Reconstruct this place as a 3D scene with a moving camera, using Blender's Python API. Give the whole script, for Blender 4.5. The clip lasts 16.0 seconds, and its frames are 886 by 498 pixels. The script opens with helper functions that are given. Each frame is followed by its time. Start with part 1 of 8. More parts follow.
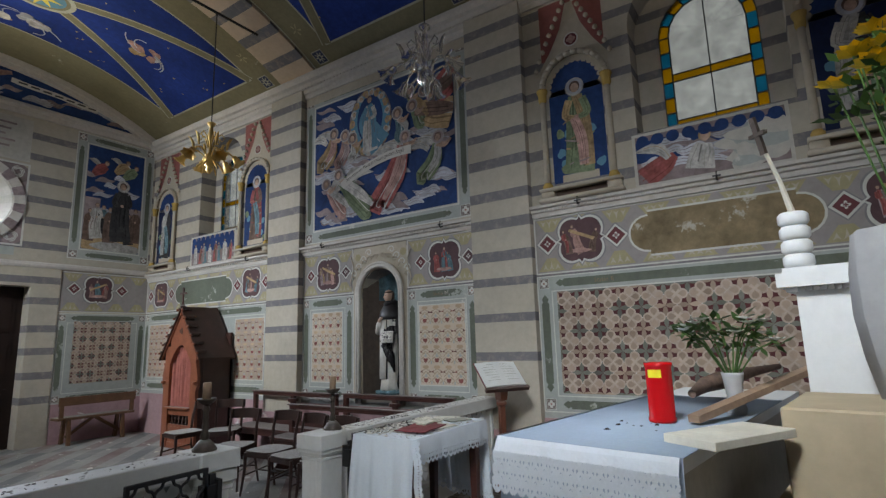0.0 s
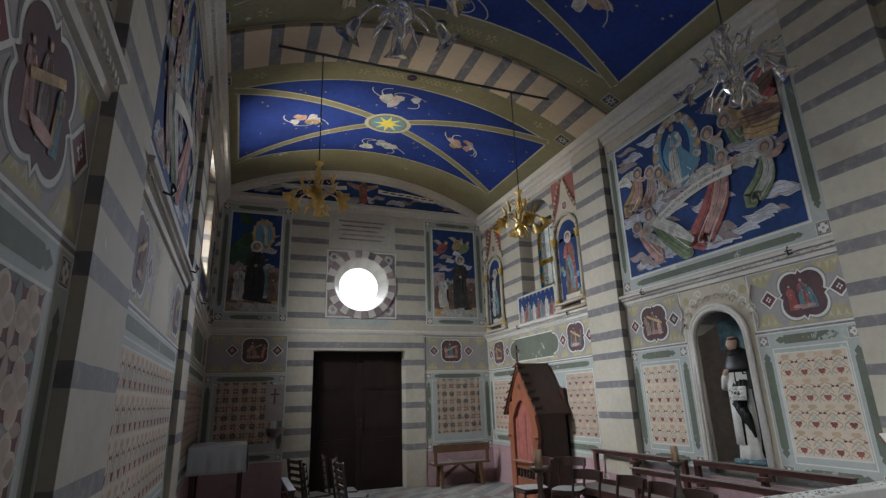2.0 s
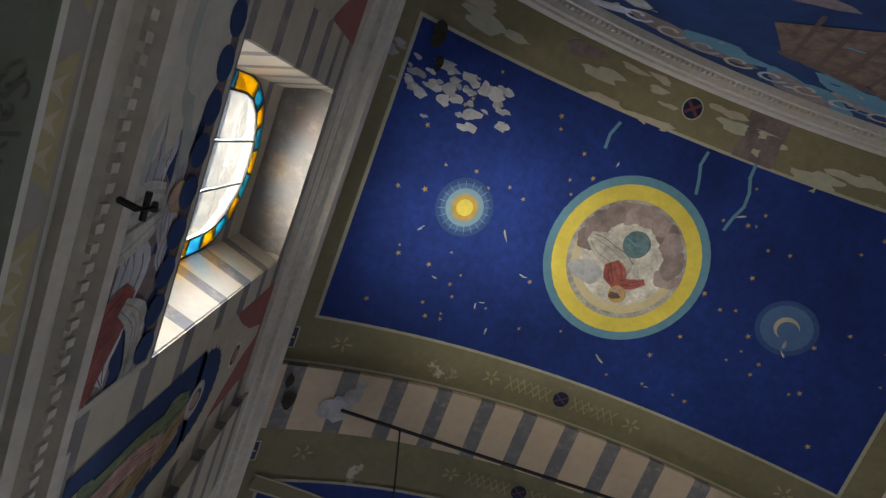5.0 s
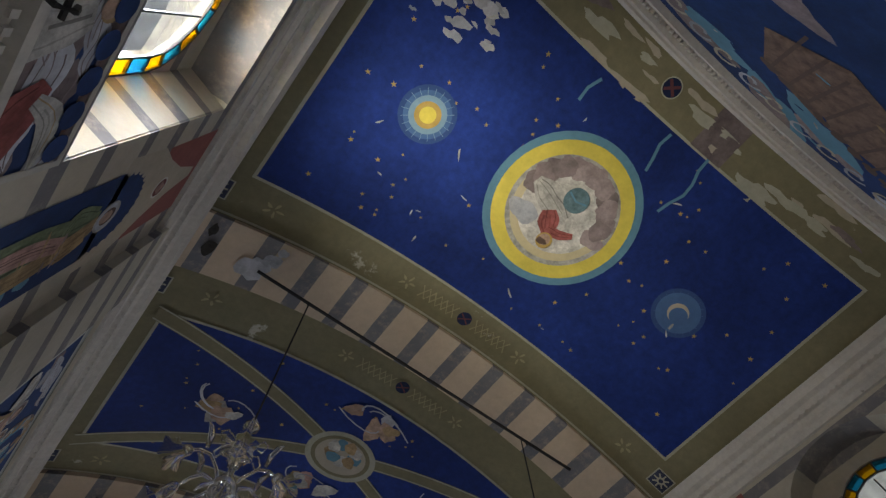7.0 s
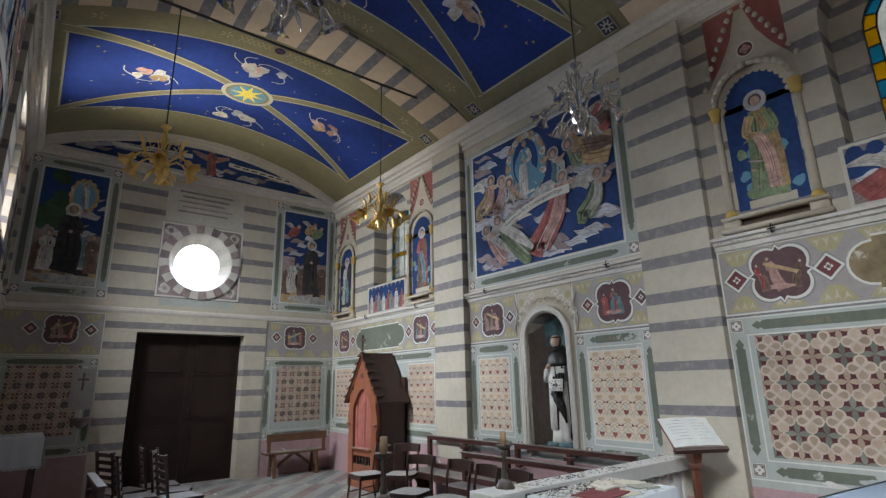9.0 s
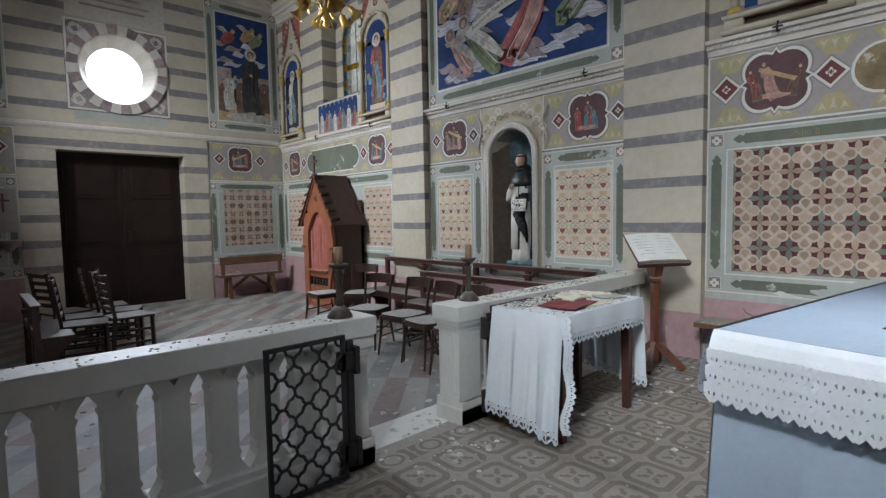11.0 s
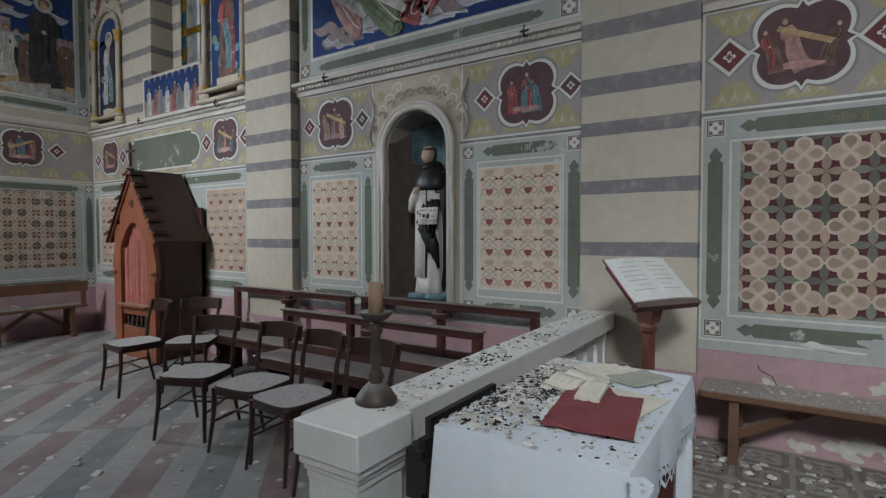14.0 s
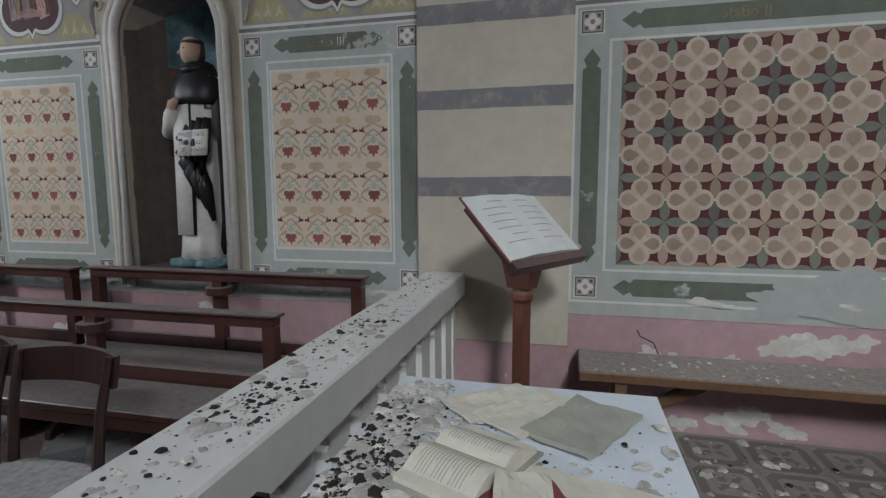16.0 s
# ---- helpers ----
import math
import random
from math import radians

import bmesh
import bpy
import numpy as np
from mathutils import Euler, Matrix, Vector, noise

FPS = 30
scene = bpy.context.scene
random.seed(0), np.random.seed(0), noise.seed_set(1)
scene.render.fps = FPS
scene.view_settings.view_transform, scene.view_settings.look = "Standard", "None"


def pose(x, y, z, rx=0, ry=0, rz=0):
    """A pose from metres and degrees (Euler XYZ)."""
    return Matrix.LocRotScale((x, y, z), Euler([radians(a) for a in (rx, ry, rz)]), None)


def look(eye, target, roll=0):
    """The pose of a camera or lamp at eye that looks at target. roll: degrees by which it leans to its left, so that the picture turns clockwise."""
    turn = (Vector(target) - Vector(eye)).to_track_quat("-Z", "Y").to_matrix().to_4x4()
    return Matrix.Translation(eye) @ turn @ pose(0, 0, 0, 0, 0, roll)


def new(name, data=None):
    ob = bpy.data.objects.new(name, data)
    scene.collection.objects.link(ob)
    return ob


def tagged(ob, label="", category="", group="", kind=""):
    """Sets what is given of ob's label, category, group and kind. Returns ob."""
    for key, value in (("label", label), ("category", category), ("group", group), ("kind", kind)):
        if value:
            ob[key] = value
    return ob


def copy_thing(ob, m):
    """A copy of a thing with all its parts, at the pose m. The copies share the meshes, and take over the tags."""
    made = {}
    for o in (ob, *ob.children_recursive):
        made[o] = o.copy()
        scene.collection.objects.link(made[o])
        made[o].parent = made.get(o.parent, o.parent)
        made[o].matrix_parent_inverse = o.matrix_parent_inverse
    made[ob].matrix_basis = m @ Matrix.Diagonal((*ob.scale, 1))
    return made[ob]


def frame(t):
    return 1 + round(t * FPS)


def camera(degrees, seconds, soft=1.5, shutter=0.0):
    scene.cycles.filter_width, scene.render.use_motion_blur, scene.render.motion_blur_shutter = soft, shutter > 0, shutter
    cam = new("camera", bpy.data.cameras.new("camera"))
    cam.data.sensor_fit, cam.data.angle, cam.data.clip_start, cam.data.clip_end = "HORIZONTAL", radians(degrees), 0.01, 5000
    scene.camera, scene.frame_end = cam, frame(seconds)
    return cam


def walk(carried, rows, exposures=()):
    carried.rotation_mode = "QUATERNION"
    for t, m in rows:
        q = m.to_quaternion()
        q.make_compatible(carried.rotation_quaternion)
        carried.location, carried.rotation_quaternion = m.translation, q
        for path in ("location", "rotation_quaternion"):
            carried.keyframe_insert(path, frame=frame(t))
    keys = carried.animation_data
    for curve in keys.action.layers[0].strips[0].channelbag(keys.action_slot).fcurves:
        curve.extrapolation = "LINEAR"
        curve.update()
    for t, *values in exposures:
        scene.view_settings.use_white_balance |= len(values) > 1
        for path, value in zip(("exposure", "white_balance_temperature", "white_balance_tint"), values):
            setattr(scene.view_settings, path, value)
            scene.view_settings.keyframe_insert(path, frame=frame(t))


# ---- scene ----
cam = camera(81.1, 16.0, 1.35)
PATH = [
    (0, (-5.276, -2.173, 1.404), (-3.635, -1.082, 1.746), -1.7),
    (0.5, (-5.182, -2.091, 1.399), (-3.768, -0.736, 1.805), -1.5),
    (1, (-5.12, -2.068, 1.426), (-3.964, -0.498, 1.873), -1.8),
    (1.5, (-5.093, -2.065, 1.505), (-4.176, -0.357, 1.995), -1.9),
    (2, (-5.101, -2.085, 1.493), (-4.401, -0.296, 2.049), -1.9),
    (2.5, (-5.084, -2.093, 1.551), (-4.469, -0.28, 2.13), -2.0),
    (3, (-5.092, -2.13, 1.602), (-4.514, -0.45, 2.52), -1.9),
    (3.5, (-5.094, -2.078, 1.603), (-4.603, -0.723, 2.989), -2.5),
    (4, (-5.108, -2.075, 1.657), (-4.733, -1.143, 3.387), -3.7),
    (4.5, (-5.075, -2.09, 1.625), (-4.872, -1.669, 3.569), -7.2),
    (4.6, (-5.064, -2.092, 1.62), (-4.89, -1.757, 3.584), -8.8),
    (7, (-4.867, -2.204, 1.463), (-4.378, -1.644, 3.32), -3.3),
    (7.5, (-4.945, -2.184, 1.503), (-4.374, -1.503, 3.294), -2.4),
    (8, (-5.063, -2.166, 1.547), (-4.206, -1.106, 3.01), -1.6),
    (8.5, (-5.132, -2.127, 1.571), (-4.063, -0.777, 2.589), -1.5),
    (9, (-5.22, -2.124, 1.501), (-4.018, -0.606, 2.002), -1.2),
    (9.5, (-5.23, -2.085, 1.366), (-3.995, -0.512, 1.34), -0.4),
    (12, (-4.536, -1.26, 1.359), (-3.146, 0.172, 1.227), -0.3),
    (12.5, (-4.324, -1.017, 1.368), (-2.924, 0.409, 1.272), -0.2),
    (13, (-4.147, -0.81, 1.334), (-2.66, 0.526, 1.267), -0.1),
    (13.5, (-3.996, -0.516, 1.317), (-2.371, 0.648, 1.256), 0.1),
    (14, (-3.684, -0.338, 1.311), (-2.014, 0.76, 1.246), -0.1),
    (14.5, (-3.403, -0.143, 1.265), (-1.703, 0.908, 1.202), -0.2),
    (15, (-3.109, 0.005, 1.245), (-1.308, 0.873, 1.182), -0.0),
    (15.5, (-2.796, 0.103, 1.209), (-0.907, 0.751, 1.116), 0.1),
    (16, (-2.632, 0.124, 1.189), (-0.701, 0.588, 0.955), -0.2),
]
walk(cam, [(t, look(eye, target, roll)) for t, eye, target, roll in PATH], [(0.0, -0.7), (2.5, -0.6), (3.5, -0.6), (4.5, -0.35), (7.5, -0.4), (8.5, -0.2), (9.5, -0.25), (12.0, -0.42), (13.5, -0.68), (15.0, -0.78), (16.0, -0.8)])

# ---- place ----
# world and daylight
world = bpy.data.worlds.new("world")
scene.world = world
world.use_nodes = True
wn = world.node_tree.nodes
sky = wn.new("ShaderNodeTexSky")
sky.sky_type, sky.sun_disc = "NISHITA", False
sky.sun_elevation, sky.sun_rotation = radians(40), radians(300)
wn["Background"].inputs["Strength"].default_value = 0.1
world.node_tree.links.new(sky.outputs[0], wn["Background"].inputs[0])
sun = new("sun", bpy.data.lights.new("sun", "SUN"))
sun.data.energy, sun.data.angle, sun.data.color = 2.0, radians(8), (1, 0.95, 0.88)
sun.matrix_world = look((-8, 30, 22), (0, 0, 0))


def skylight(name, eye, target, w, h, power, color=(0.93, 0.97, 1.0)):
    """Daylight standing in a window's opening, just outside the glass."""
    lamp = new(name, bpy.data.lights.new(name, "AREA"))
    lamp.data.shape, lamp.data.size, lamp.data.size_y = "RECTANGLE", w, h
    lamp.data.energy, lamp.data.color, lamp.data.spread = power, color, radians(150)
    lamp.matrix_world = look(eye, target)
    return lamp


COOL = (0.88, 0.96, 1.12)
oculus_light = skylight("daylight", (-2.85, 8.74, 3.85), (-2.85, 0, 1.6), 0.72, 0.72, 150, COOL)
oculus_light.data.shape, oculus_light.data.spread = "DISK", radians(85)
skylight("daylight", (0.5, -1.78, 4.25), (-2.5, -1.78, 3.6), 0.95, 1.7, 6, COOL)
skylight("daylight", (0.5, 6.1, 4.2), (-2.5, 6.1, 3.4), 0.86, 1.6, 14, COOL)
chancel_light = skylight("daylight", (-6.6, -1.62, 4.45), (-1.0, -0.5, -0.5), 1.15, 1.2, 640, COOL)
nave_light = skylight("daylight", (-6.6, 6.0, 4.4), (-1.2, 6.3, 0.6), 0.95, 1.2, 1000, COOL)
chancel_light.data.spread, nave_light.data.spread = radians(82), radians(105)
# light thrown back up by the sunny ground outside the same two windows
WARM = (1.0, 0.95, 0.86)
for y, power in ((-1.62, 130), (6.0, 240)):
    skylight("daylight", (-6.6, y, 3.75), (-3.6, y, 6.3), 1.0, 0.9, power, WARM).data.spread = radians(72)

# ---- materials ----
MATS = {}


def nodes_of(name):
    m = bpy.data.materials.new(name)
    m.use_nodes = True
    nt = m.node_tree
    return m, nt, nt.nodes["Principled BSDF"]


def noise_node(nt, pos, scale, detail=6, rough=0.6):
    n = nt.nodes.new("ShaderNodeTexNoise")
    n.inputs["Scale"].default_value, n.inputs["Detail"].default_value, n.inputs["Roughness"].default_value = scale, detail, rough
    nt.links.new(pos, n.inputs["Vector"])
    return n.outputs["Fac"]


def ramp(nt, fac, lo, hi, a=0.0, b=1.0):
    n = nt.nodes.new("ShaderNodeMapRange")
    for k, v in (("From Min", lo), ("From Max", hi), ("To Min", a), ("To Max", b)):
        n.inputs[k].default_value = v
    nt.links.new(fac, n.inputs["Value"])
    return n.outputs["Result"]


def mix(nt, fac, a, b, mode="MIX"):
    n = nt.nodes.new("ShaderNodeMix")
    n.data_type, n.blend_type = "RGBA", mode
    for sock, v in ((n.inputs["Factor"], fac), (n.inputs["A"], a), (n.inputs["B"], b)):
        if isinstance(v, (int, float)):
            sock.default_value = v
        elif isinstance(v, tuple):
            sock.default_value = (*v, 1)
        else:
            nt.links.new(v, sock)
    return n.outputs["Result"]


def math_node(nt, op, a, b=0.0, c=0.0):
    n = nt.nodes.new("ShaderNodeMath")
    n.operation = op
    for i, v in enumerate((a, b, c)):
        if isinstance(v, (int, float)):
            n.inputs[i].default_value = v
        else:
            nt.links.new(v, n.inputs[i])
    return n.outputs[0]


def grain(nt, bsdf, base, pos, var=0.15, big=0.9, small=14.0, bump=0.15, depth=0.004, rough=0.85, spec=0.25, wear=None, wear_amount=0.0, wear_scale=1.6, dust=0.0):
    """Two scales of tone, an optional flaking to another colour, and relief."""
    n1, n2 = noise_node(nt, pos, big), noise_node(nt, pos, small, 8, 0.7)
    col = mix(nt, 1.0, base, ramp_rgb(nt, n1, 1 - var, 1 + var), "MULTIPLY")
    col = mix(nt, 1.0, col, ramp_rgb(nt, n2, 1 - var * 0.7, 1 + var * 0.7), "MULTIPLY")
    if wear:
        w = noise_node(nt, pos, wear_scale, 12, 0.72)
        col = mix(nt, ramp(nt, w, 0.63 - wear_amount * 0.2, 0.66 - wear_amount * 0.2, 0, 1), col, wear)
    if dust:
        g = nt.nodes.new("ShaderNodeNewGeometry")
        sep = nt.nodes.new("ShaderNodeSeparateXYZ")
        nt.links.new(g.outputs["Normal"], sep.inputs[0])
        up = ramp(nt, sep.outputs["Z"], 0.55, 0.95, 0, dust)
        patch = ramp(nt, n2, 0.3, 0.6, 0.55, 1.0)
        col = mix(nt, math_node(nt, "MULTIPLY", up, patch), col, (0.42, 0.41, 0.39))
        bsdf_r = math_node(nt, "ADD", rough, math_node(nt, "MULTIPLY", up, 0.5))
        nt.links.new(bsdf_r, bsdf.inputs["Roughness"])
    else:
        nt.links.new(ramp(nt, n2, 0.2, 0.8, rough - 0.08, min(1, rough + 0.08)), bsdf.inputs["Roughness"])
    nt.links.new(col, bsdf.inputs["Base Color"])
    bsdf.inputs["Specular IOR Level"].default_value = spec
    if bump:
        b = nt.nodes.new("ShaderNodeBump")
        b.inputs["Strength"].default_value, b.inputs["Distance"].default_value = bump, depth
        nt.links.new(n2, b.inputs["Height"])
        nt.links.new(b.outputs[0], bsdf.inputs["Normal"])
    return col


def ramp_rgb(nt, fac, a, b):
    return ramp(nt, fac, 0.25, 0.75, a, b)


def position(nt, kind="world"):
    if kind == "world":
        return nt.nodes.new("ShaderNodeNewGeometry").outputs["Position"]
    return nt.nodes.new("ShaderNodeTexCoord").outputs["Object"]


def surface(name, color, kind="world", metal=0.0, island=0.0, **kw):
    """A plain weathered surface of one colour."""
    m, nt, bsdf = nodes_of(name)
    base = nt.nodes.new("ShaderNodeRGB")
    base.outputs[0].default_value = (*color, 1)
    out = base.outputs[0]
    if island:
        g = nt.nodes.new("ShaderNodeNewGeometry")
        out = mix(nt, 1.0, out, ramp(nt, g.outputs["Random Per Island"], 0, 1, 1 - island, 1 + island), "MULTIPLY")
    grain(nt, bsdf, out, position(nt, kind), **kw)
    bsdf.inputs["Metallic"].default_value = metal
    MATS[name] = m
    return m


def plain(name, color, rough=0.5, metal=0.0, transmission=0.0, ior=1.45):
    m, nt, bsdf = nodes_of(name)
    bsdf.inputs["Base Color"].default_value = (*color, 1)
    bsdf.inputs["Roughness"].default_value, bsdf.inputs["Metallic"].default_value = rough, metal
    bsdf.inputs["Transmission Weight"].default_value, bsdf.inputs["IOR"].default_value = transmission, ior
    MATS[name] = m
    return m


def striped_plaster(name, cream, grey, courses=(), period=0.39, phase=1.16, width=0.094):
    """Plaster painted in cream with grey bands, rubbed and stained: level bands at the heights in courses, or even bands along X."""
    m, nt, bsdf = nodes_of(name)
    pos = position(nt)
    sep = nt.nodes.new("ShaderNodeSeparateXYZ")
    nt.links.new(pos, sep.inputs[0])
    wob = math_node(nt, "MULTIPLY", math_node(nt, "SUBTRACT", noise_node(nt, pos, 5), 0.5), 0.012)
    z = math_node(nt, "ADD", sep.outputs["Z" if courses else "X"], wob)
    if courses:
        n = nt.nodes.new("ShaderNodeValToRGB")
        n.color_ramp.interpolation = "CONSTANT"
        el = n.color_ramp.elements
        while len(el) > 1:
            el.remove(el[-1])
        el[0].position, el[0].color = 0.0, (0, 0, 0, 1)
        for lo in courses:
            for h, c in ((lo, 1), (lo + width, 0)):
                el.new(h / 6.0).color = (c, c, c, 1)
        nt.links.new(math_node(nt, "DIVIDE", z, 6.0), n.inputs[0])
        band = n.outputs[0]
    else:
        band = math_node(nt, "LESS_THAN", math_node(nt, "WRAP", math_node(nt, "SUBTRACT", z, phase), period, 0.0), width)
    rub = ramp(nt, noise_node(nt, pos, 9, 10, 0.75), 0.50, 0.70, 1.0, 0.5)
    col = mix(nt, math_node(nt, "MULTIPLY", band, rub), cream, grey)
    stain = ramp(nt, noise_node(nt, pos, 1.3, 8, 0.7), 0.50, 0.72, 0.0, 0.35)
    col = mix(nt, stain, col, (0.30, 0.285, 0.26))
    grain(nt, bsdf, col, pos, var=0.14, big=0.8, small=11, wear=(0.62, 0.6, 0.55), wear_amount=-0.25, wear_scale=2.5)
    MATS[name] = m
    return m


def tiled(name, cols, size, seam, angle=0.0, var=0.2):
    """Cement tiles laid in diagonal stripes that break every few tiles, with fine dirty joints."""
    m, nt, bsdf = nodes_of(name)
    pos = position(nt)
    rot = nt.nodes.new("ShaderNodeVectorRotate")
    rot.inputs["Angle"].default_value = angle
    nt.links.new(pos, rot.inputs["Vector"])
    sep = nt.nodes.new("ShaderNodeSeparateXYZ")
    nt.links.new(rot.outputs[0], sep.inputs[0])
    ix, iy = (math_node(nt, "FLOOR", math_node(nt, "DIVIDE", sep.outputs[a], s)) for a, s in (("X", size[0]), ("Y", size[1])))
    jump = math_node(nt, "FLOOR", math_node(nt, "DIVIDE", ix, 7.0))
    four = math_node(nt, "WRAP", math_node(nt, "ADD", iy, jump), 4.0, 0.0)
    col = mix(nt, math_node(nt, "GREATER_THAN", four, 0.5), cols[0], cols[2])
    col = mix(nt, math_node(nt, "GREATER_THAN", four, 1.5), col, cols[0])
    col = mix(nt, math_node(nt, "GREATER_THAN", four, 2.5), col, cols[1])
    fx, fy = (math_node(nt, "FRACT", math_node(nt, "DIVIDE", sep.outputs[a], s)) for a, s in (("X", size[0]), ("Y", size[1])))
    edge = math_node(nt, "MAXIMUM", math_node(nt, "LESS_THAN", fx, seam / size[0]), math_node(nt, "LESS_THAN", fy, seam / size[1]))
    col = mix(nt, math_node(nt, "MULTIPLY", edge, 0.6), col, (0.06, 0.055, 0.05))
    dust = ramp(nt, noise_node(nt, pos, 1.1, 10, 0.7), 0.4, 0.65, 0.05, 0.6)
    col = mix(nt, dust, col, (0.33, 0.32, 0.30))
    grain(nt, bsdf, col, pos, var=var, big=2.0, small=25, rough=0.62, bump=0.12)
    MATS[name] = m
    return m


CREAM, GREY = (0.45, 0.41, 0.335), (0.18, 0.172, 0.18)
striped_plaster("striped plaster", CREAM, GREY, (1.135, 1.55, 1.95, 2.25, 2.625, 2.944, 3.345, 3.687, 4.067, 4.406, 4.737, 5.06), width=0.104)
striped_plaster("entrance plaster", CREAM, GREY, (0.52, 0.92, 1.32, 1.71, 2.17, 2.53, 3.11, 3.52, 3.90, 4.28, 4.645, 5.02), width=0.115)
striped_plaster("striped arch plaster", (0.56, 0.45, 0.34), (0.17, 0.17, 0.19), (), 0.45, -2.78, 0.15)
surface("plaster", (0.48, 0.46, 0.41), var=0.2, wear=(0.35, 0.33, 0.3), wear_amount=-0.2)
surface("ground green", (0.36, 0.38, 0.36), var=0.16, wear=(0.52, 0.51, 0.47), wear_amount=0.1)
surface("deep green", (0.13, 0.145, 0.115), var=0.25, wear=(0.34, 0.36, 0.32), wear_amount=0.2, wear_scale=3)
surface("olive band", (0.215, 0.195, 0.12), var=0.22, wear=(0.5, 0.48, 0.4), wear_amount=-0.1)
surface("pale line", (0.56, 0.56, 0.52), var=0.14)
surface("vault line", (0.42, 0.41, 0.33), var=0.2)
surface("pattern ochre", (0.55, 0.46, 0.36), var=0.14)
surface("pattern stem", (0.36, 0.29, 0.22), var=0.2)
surface("pattern fan", (0.46, 0.34, 0.23), var=0.2, island=0.15)
surface("pattern wine", (0.12, 0.04, 0.042), var=0.3, island=0.3)
surface("pattern rose", (0.44, 0.35, 0.285), var=0.18, island=0.12)
surface("dim blue", (0.045, 0.055, 0.10), var=0.4, big=3)
surface("pattern drop", (0.34, 0.26, 0.20), var=0.22, island=0.25)
surface("pattern red", (0.23, 0.085, 0.075), var=0.25, island=0.2)
surface("faded brown", (0.22, 0.17, 0.10), var=0.4, big=2.2, wear=(0.45, 0.42, 0.36), wear_amount=0.35, wear_scale=1.4)
surface("pattern edge", (0.48, 0.395, 0.33), var=0.16)
surface("pattern brown", (0.12, 0.085, 0.07), var=0.25)
surface("pattern green", (0.16, 0.165, 0.14), var=0.3, island=0.3)
surface("yellow ground", (0.36, 0.32, 0.19), var=0.22)
surface("beige ground", (0.44, 0.39, 0.31), var=0.16)
surface("flake white", (0.52, 0.50, 0.47), var=0.25, big=6, small=40)
surface("panel red", (0.14, 0.05, 0.055), var=0.25)
surface("panel violet", (0.10, 0.06, 0.065), var=0.3)
surface("dado pink", (0.38, 0.25, 0.265), var=0.2, wear=(0.55, 0.52, 0.5), wear_amount=-0.1, wear_scale=2.2)
surface("moulding", (0.53, 0.50, 0.46), var=0.2, small=20, wear=(0.3, 0.28, 0.25), wear_amount=-0.25)
surface("vault blue", (0.014, 0.035, 0.19), var=0.45, big=0.7, wear=(0.25, 0.3, 0.42), wear_amount=-0.62, wear_scale=2.5)
surface("fresco blue", (0.02, 0.046, 0.14), var=0.4, big=1.5)
surface("night blue", (0.012, 0.02, 0.06), var=0.4, big=1.5)
surface("gold paint", (0.44, 0.30, 0.09), var=0.25)
surface("lemon paint", (0.68, 0.56, 0.10), var=0.15, big=2.5)
surface("warm cream paint", (0.55, 0.48, 0.30), var=0.15)
surface("ring grey", (0.22, 0.215, 0.22), var=0.2)
surface("halo faint", (0.035, 0.075, 0.21), var=0.2)
surface("halo mid", (0.07, 0.14, 0.30), var=0.2)
surface("halo pale", (0.20, 0.32, 0.42), var=0.15)
surface("halo blue", (0.12, 0.26, 0.36), var=0.2)
surface("ribbon white", (0.62, 0.60, 0.55), var=0.12)
surface("cloud paint", (0.42, 0.43, 0.47), var=0.3, big=4, small=24, island=0.25)
surface("cloud grey", (0.25, 0.2, 0.2), var=0.35, big=5, small=24, island=0.3)
surface("leaf paint", (0.04, 0.075, 0.045), var=0.35, big=5, island=0.3)
surface("frieze grey", (0.30, 0.275, 0.265), var=0.18)
for n_, c_ in (("robe red", (0.38, 0.09, 0.08)), ("robe green", (0.20, 0.26, 0.14)), ("robe white", (0.58, 0.56, 0.52)), ("robe ochre", (0.46, 0.31, 0.15)),
               ("robe brown", (0.17, 0.10, 0.07)), ("robe teal", (0.13, 0.24, 0.28)), ("robe black", (0.02, 0.018, 0.02)), ("skin paint", (0.50, 0.33, 0.24)), ("robe pink", (0.48, 0.28, 0.24))):
    surface(n_, tuple(q * 0.72 + 0.03 for q in c_), var=0.45, big=9, small=34, island=0.2)
    surface(n_ + " fold", tuple(q * 0.45 + 0.012 for q in c_), var=0.4, big=9, small=34, island=0.35)
surface("white enamel", (0.66, 0.66, 0.63), var=0.1, small=22, wear=(0.36, 0.34, 0.31), wear_amount=-0.3, rough=0.55)
surface("marble white", (0.68, 0.69, 0.69), var=0.08, rough=0.4)
surface("dark wood", (0.062, 0.024, 0.019), "object", var=0.35, big=5, small=40, rough=0.34, spec=0.5, bump=0.08, dust=0.5)
surface("chair wood", (0.04, 0.02, 0.016), "object", var=0.35, big=6, small=45, rough=0.3, spec=0.5, bump=0.05, dust=0.25)
surface("chair seat", (0.06, 0.04, 0.035), "object", var=0.25, big=6, small=45, rough=0.6, dust=0.95)
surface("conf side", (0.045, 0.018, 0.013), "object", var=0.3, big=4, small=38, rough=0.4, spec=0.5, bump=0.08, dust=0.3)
surface("lectern wood", (0.13, 0.047, 0.027), "object", var=0.3, big=4, small=38, rough=0.42, spec=0.45, bump=0.08, dust=0.4)
surface("red wood", (0.20, 0.068, 0.036), "object", var=0.3, big=4, small=38, rough=0.42, spec=0.45, bump=0.08, dust=0.5)
surface("brown wood", (0.13, 0.07, 0.04), "object", var=0.3, big=4, small=38, rough=0.5, bump=0.1, dust=0.7)
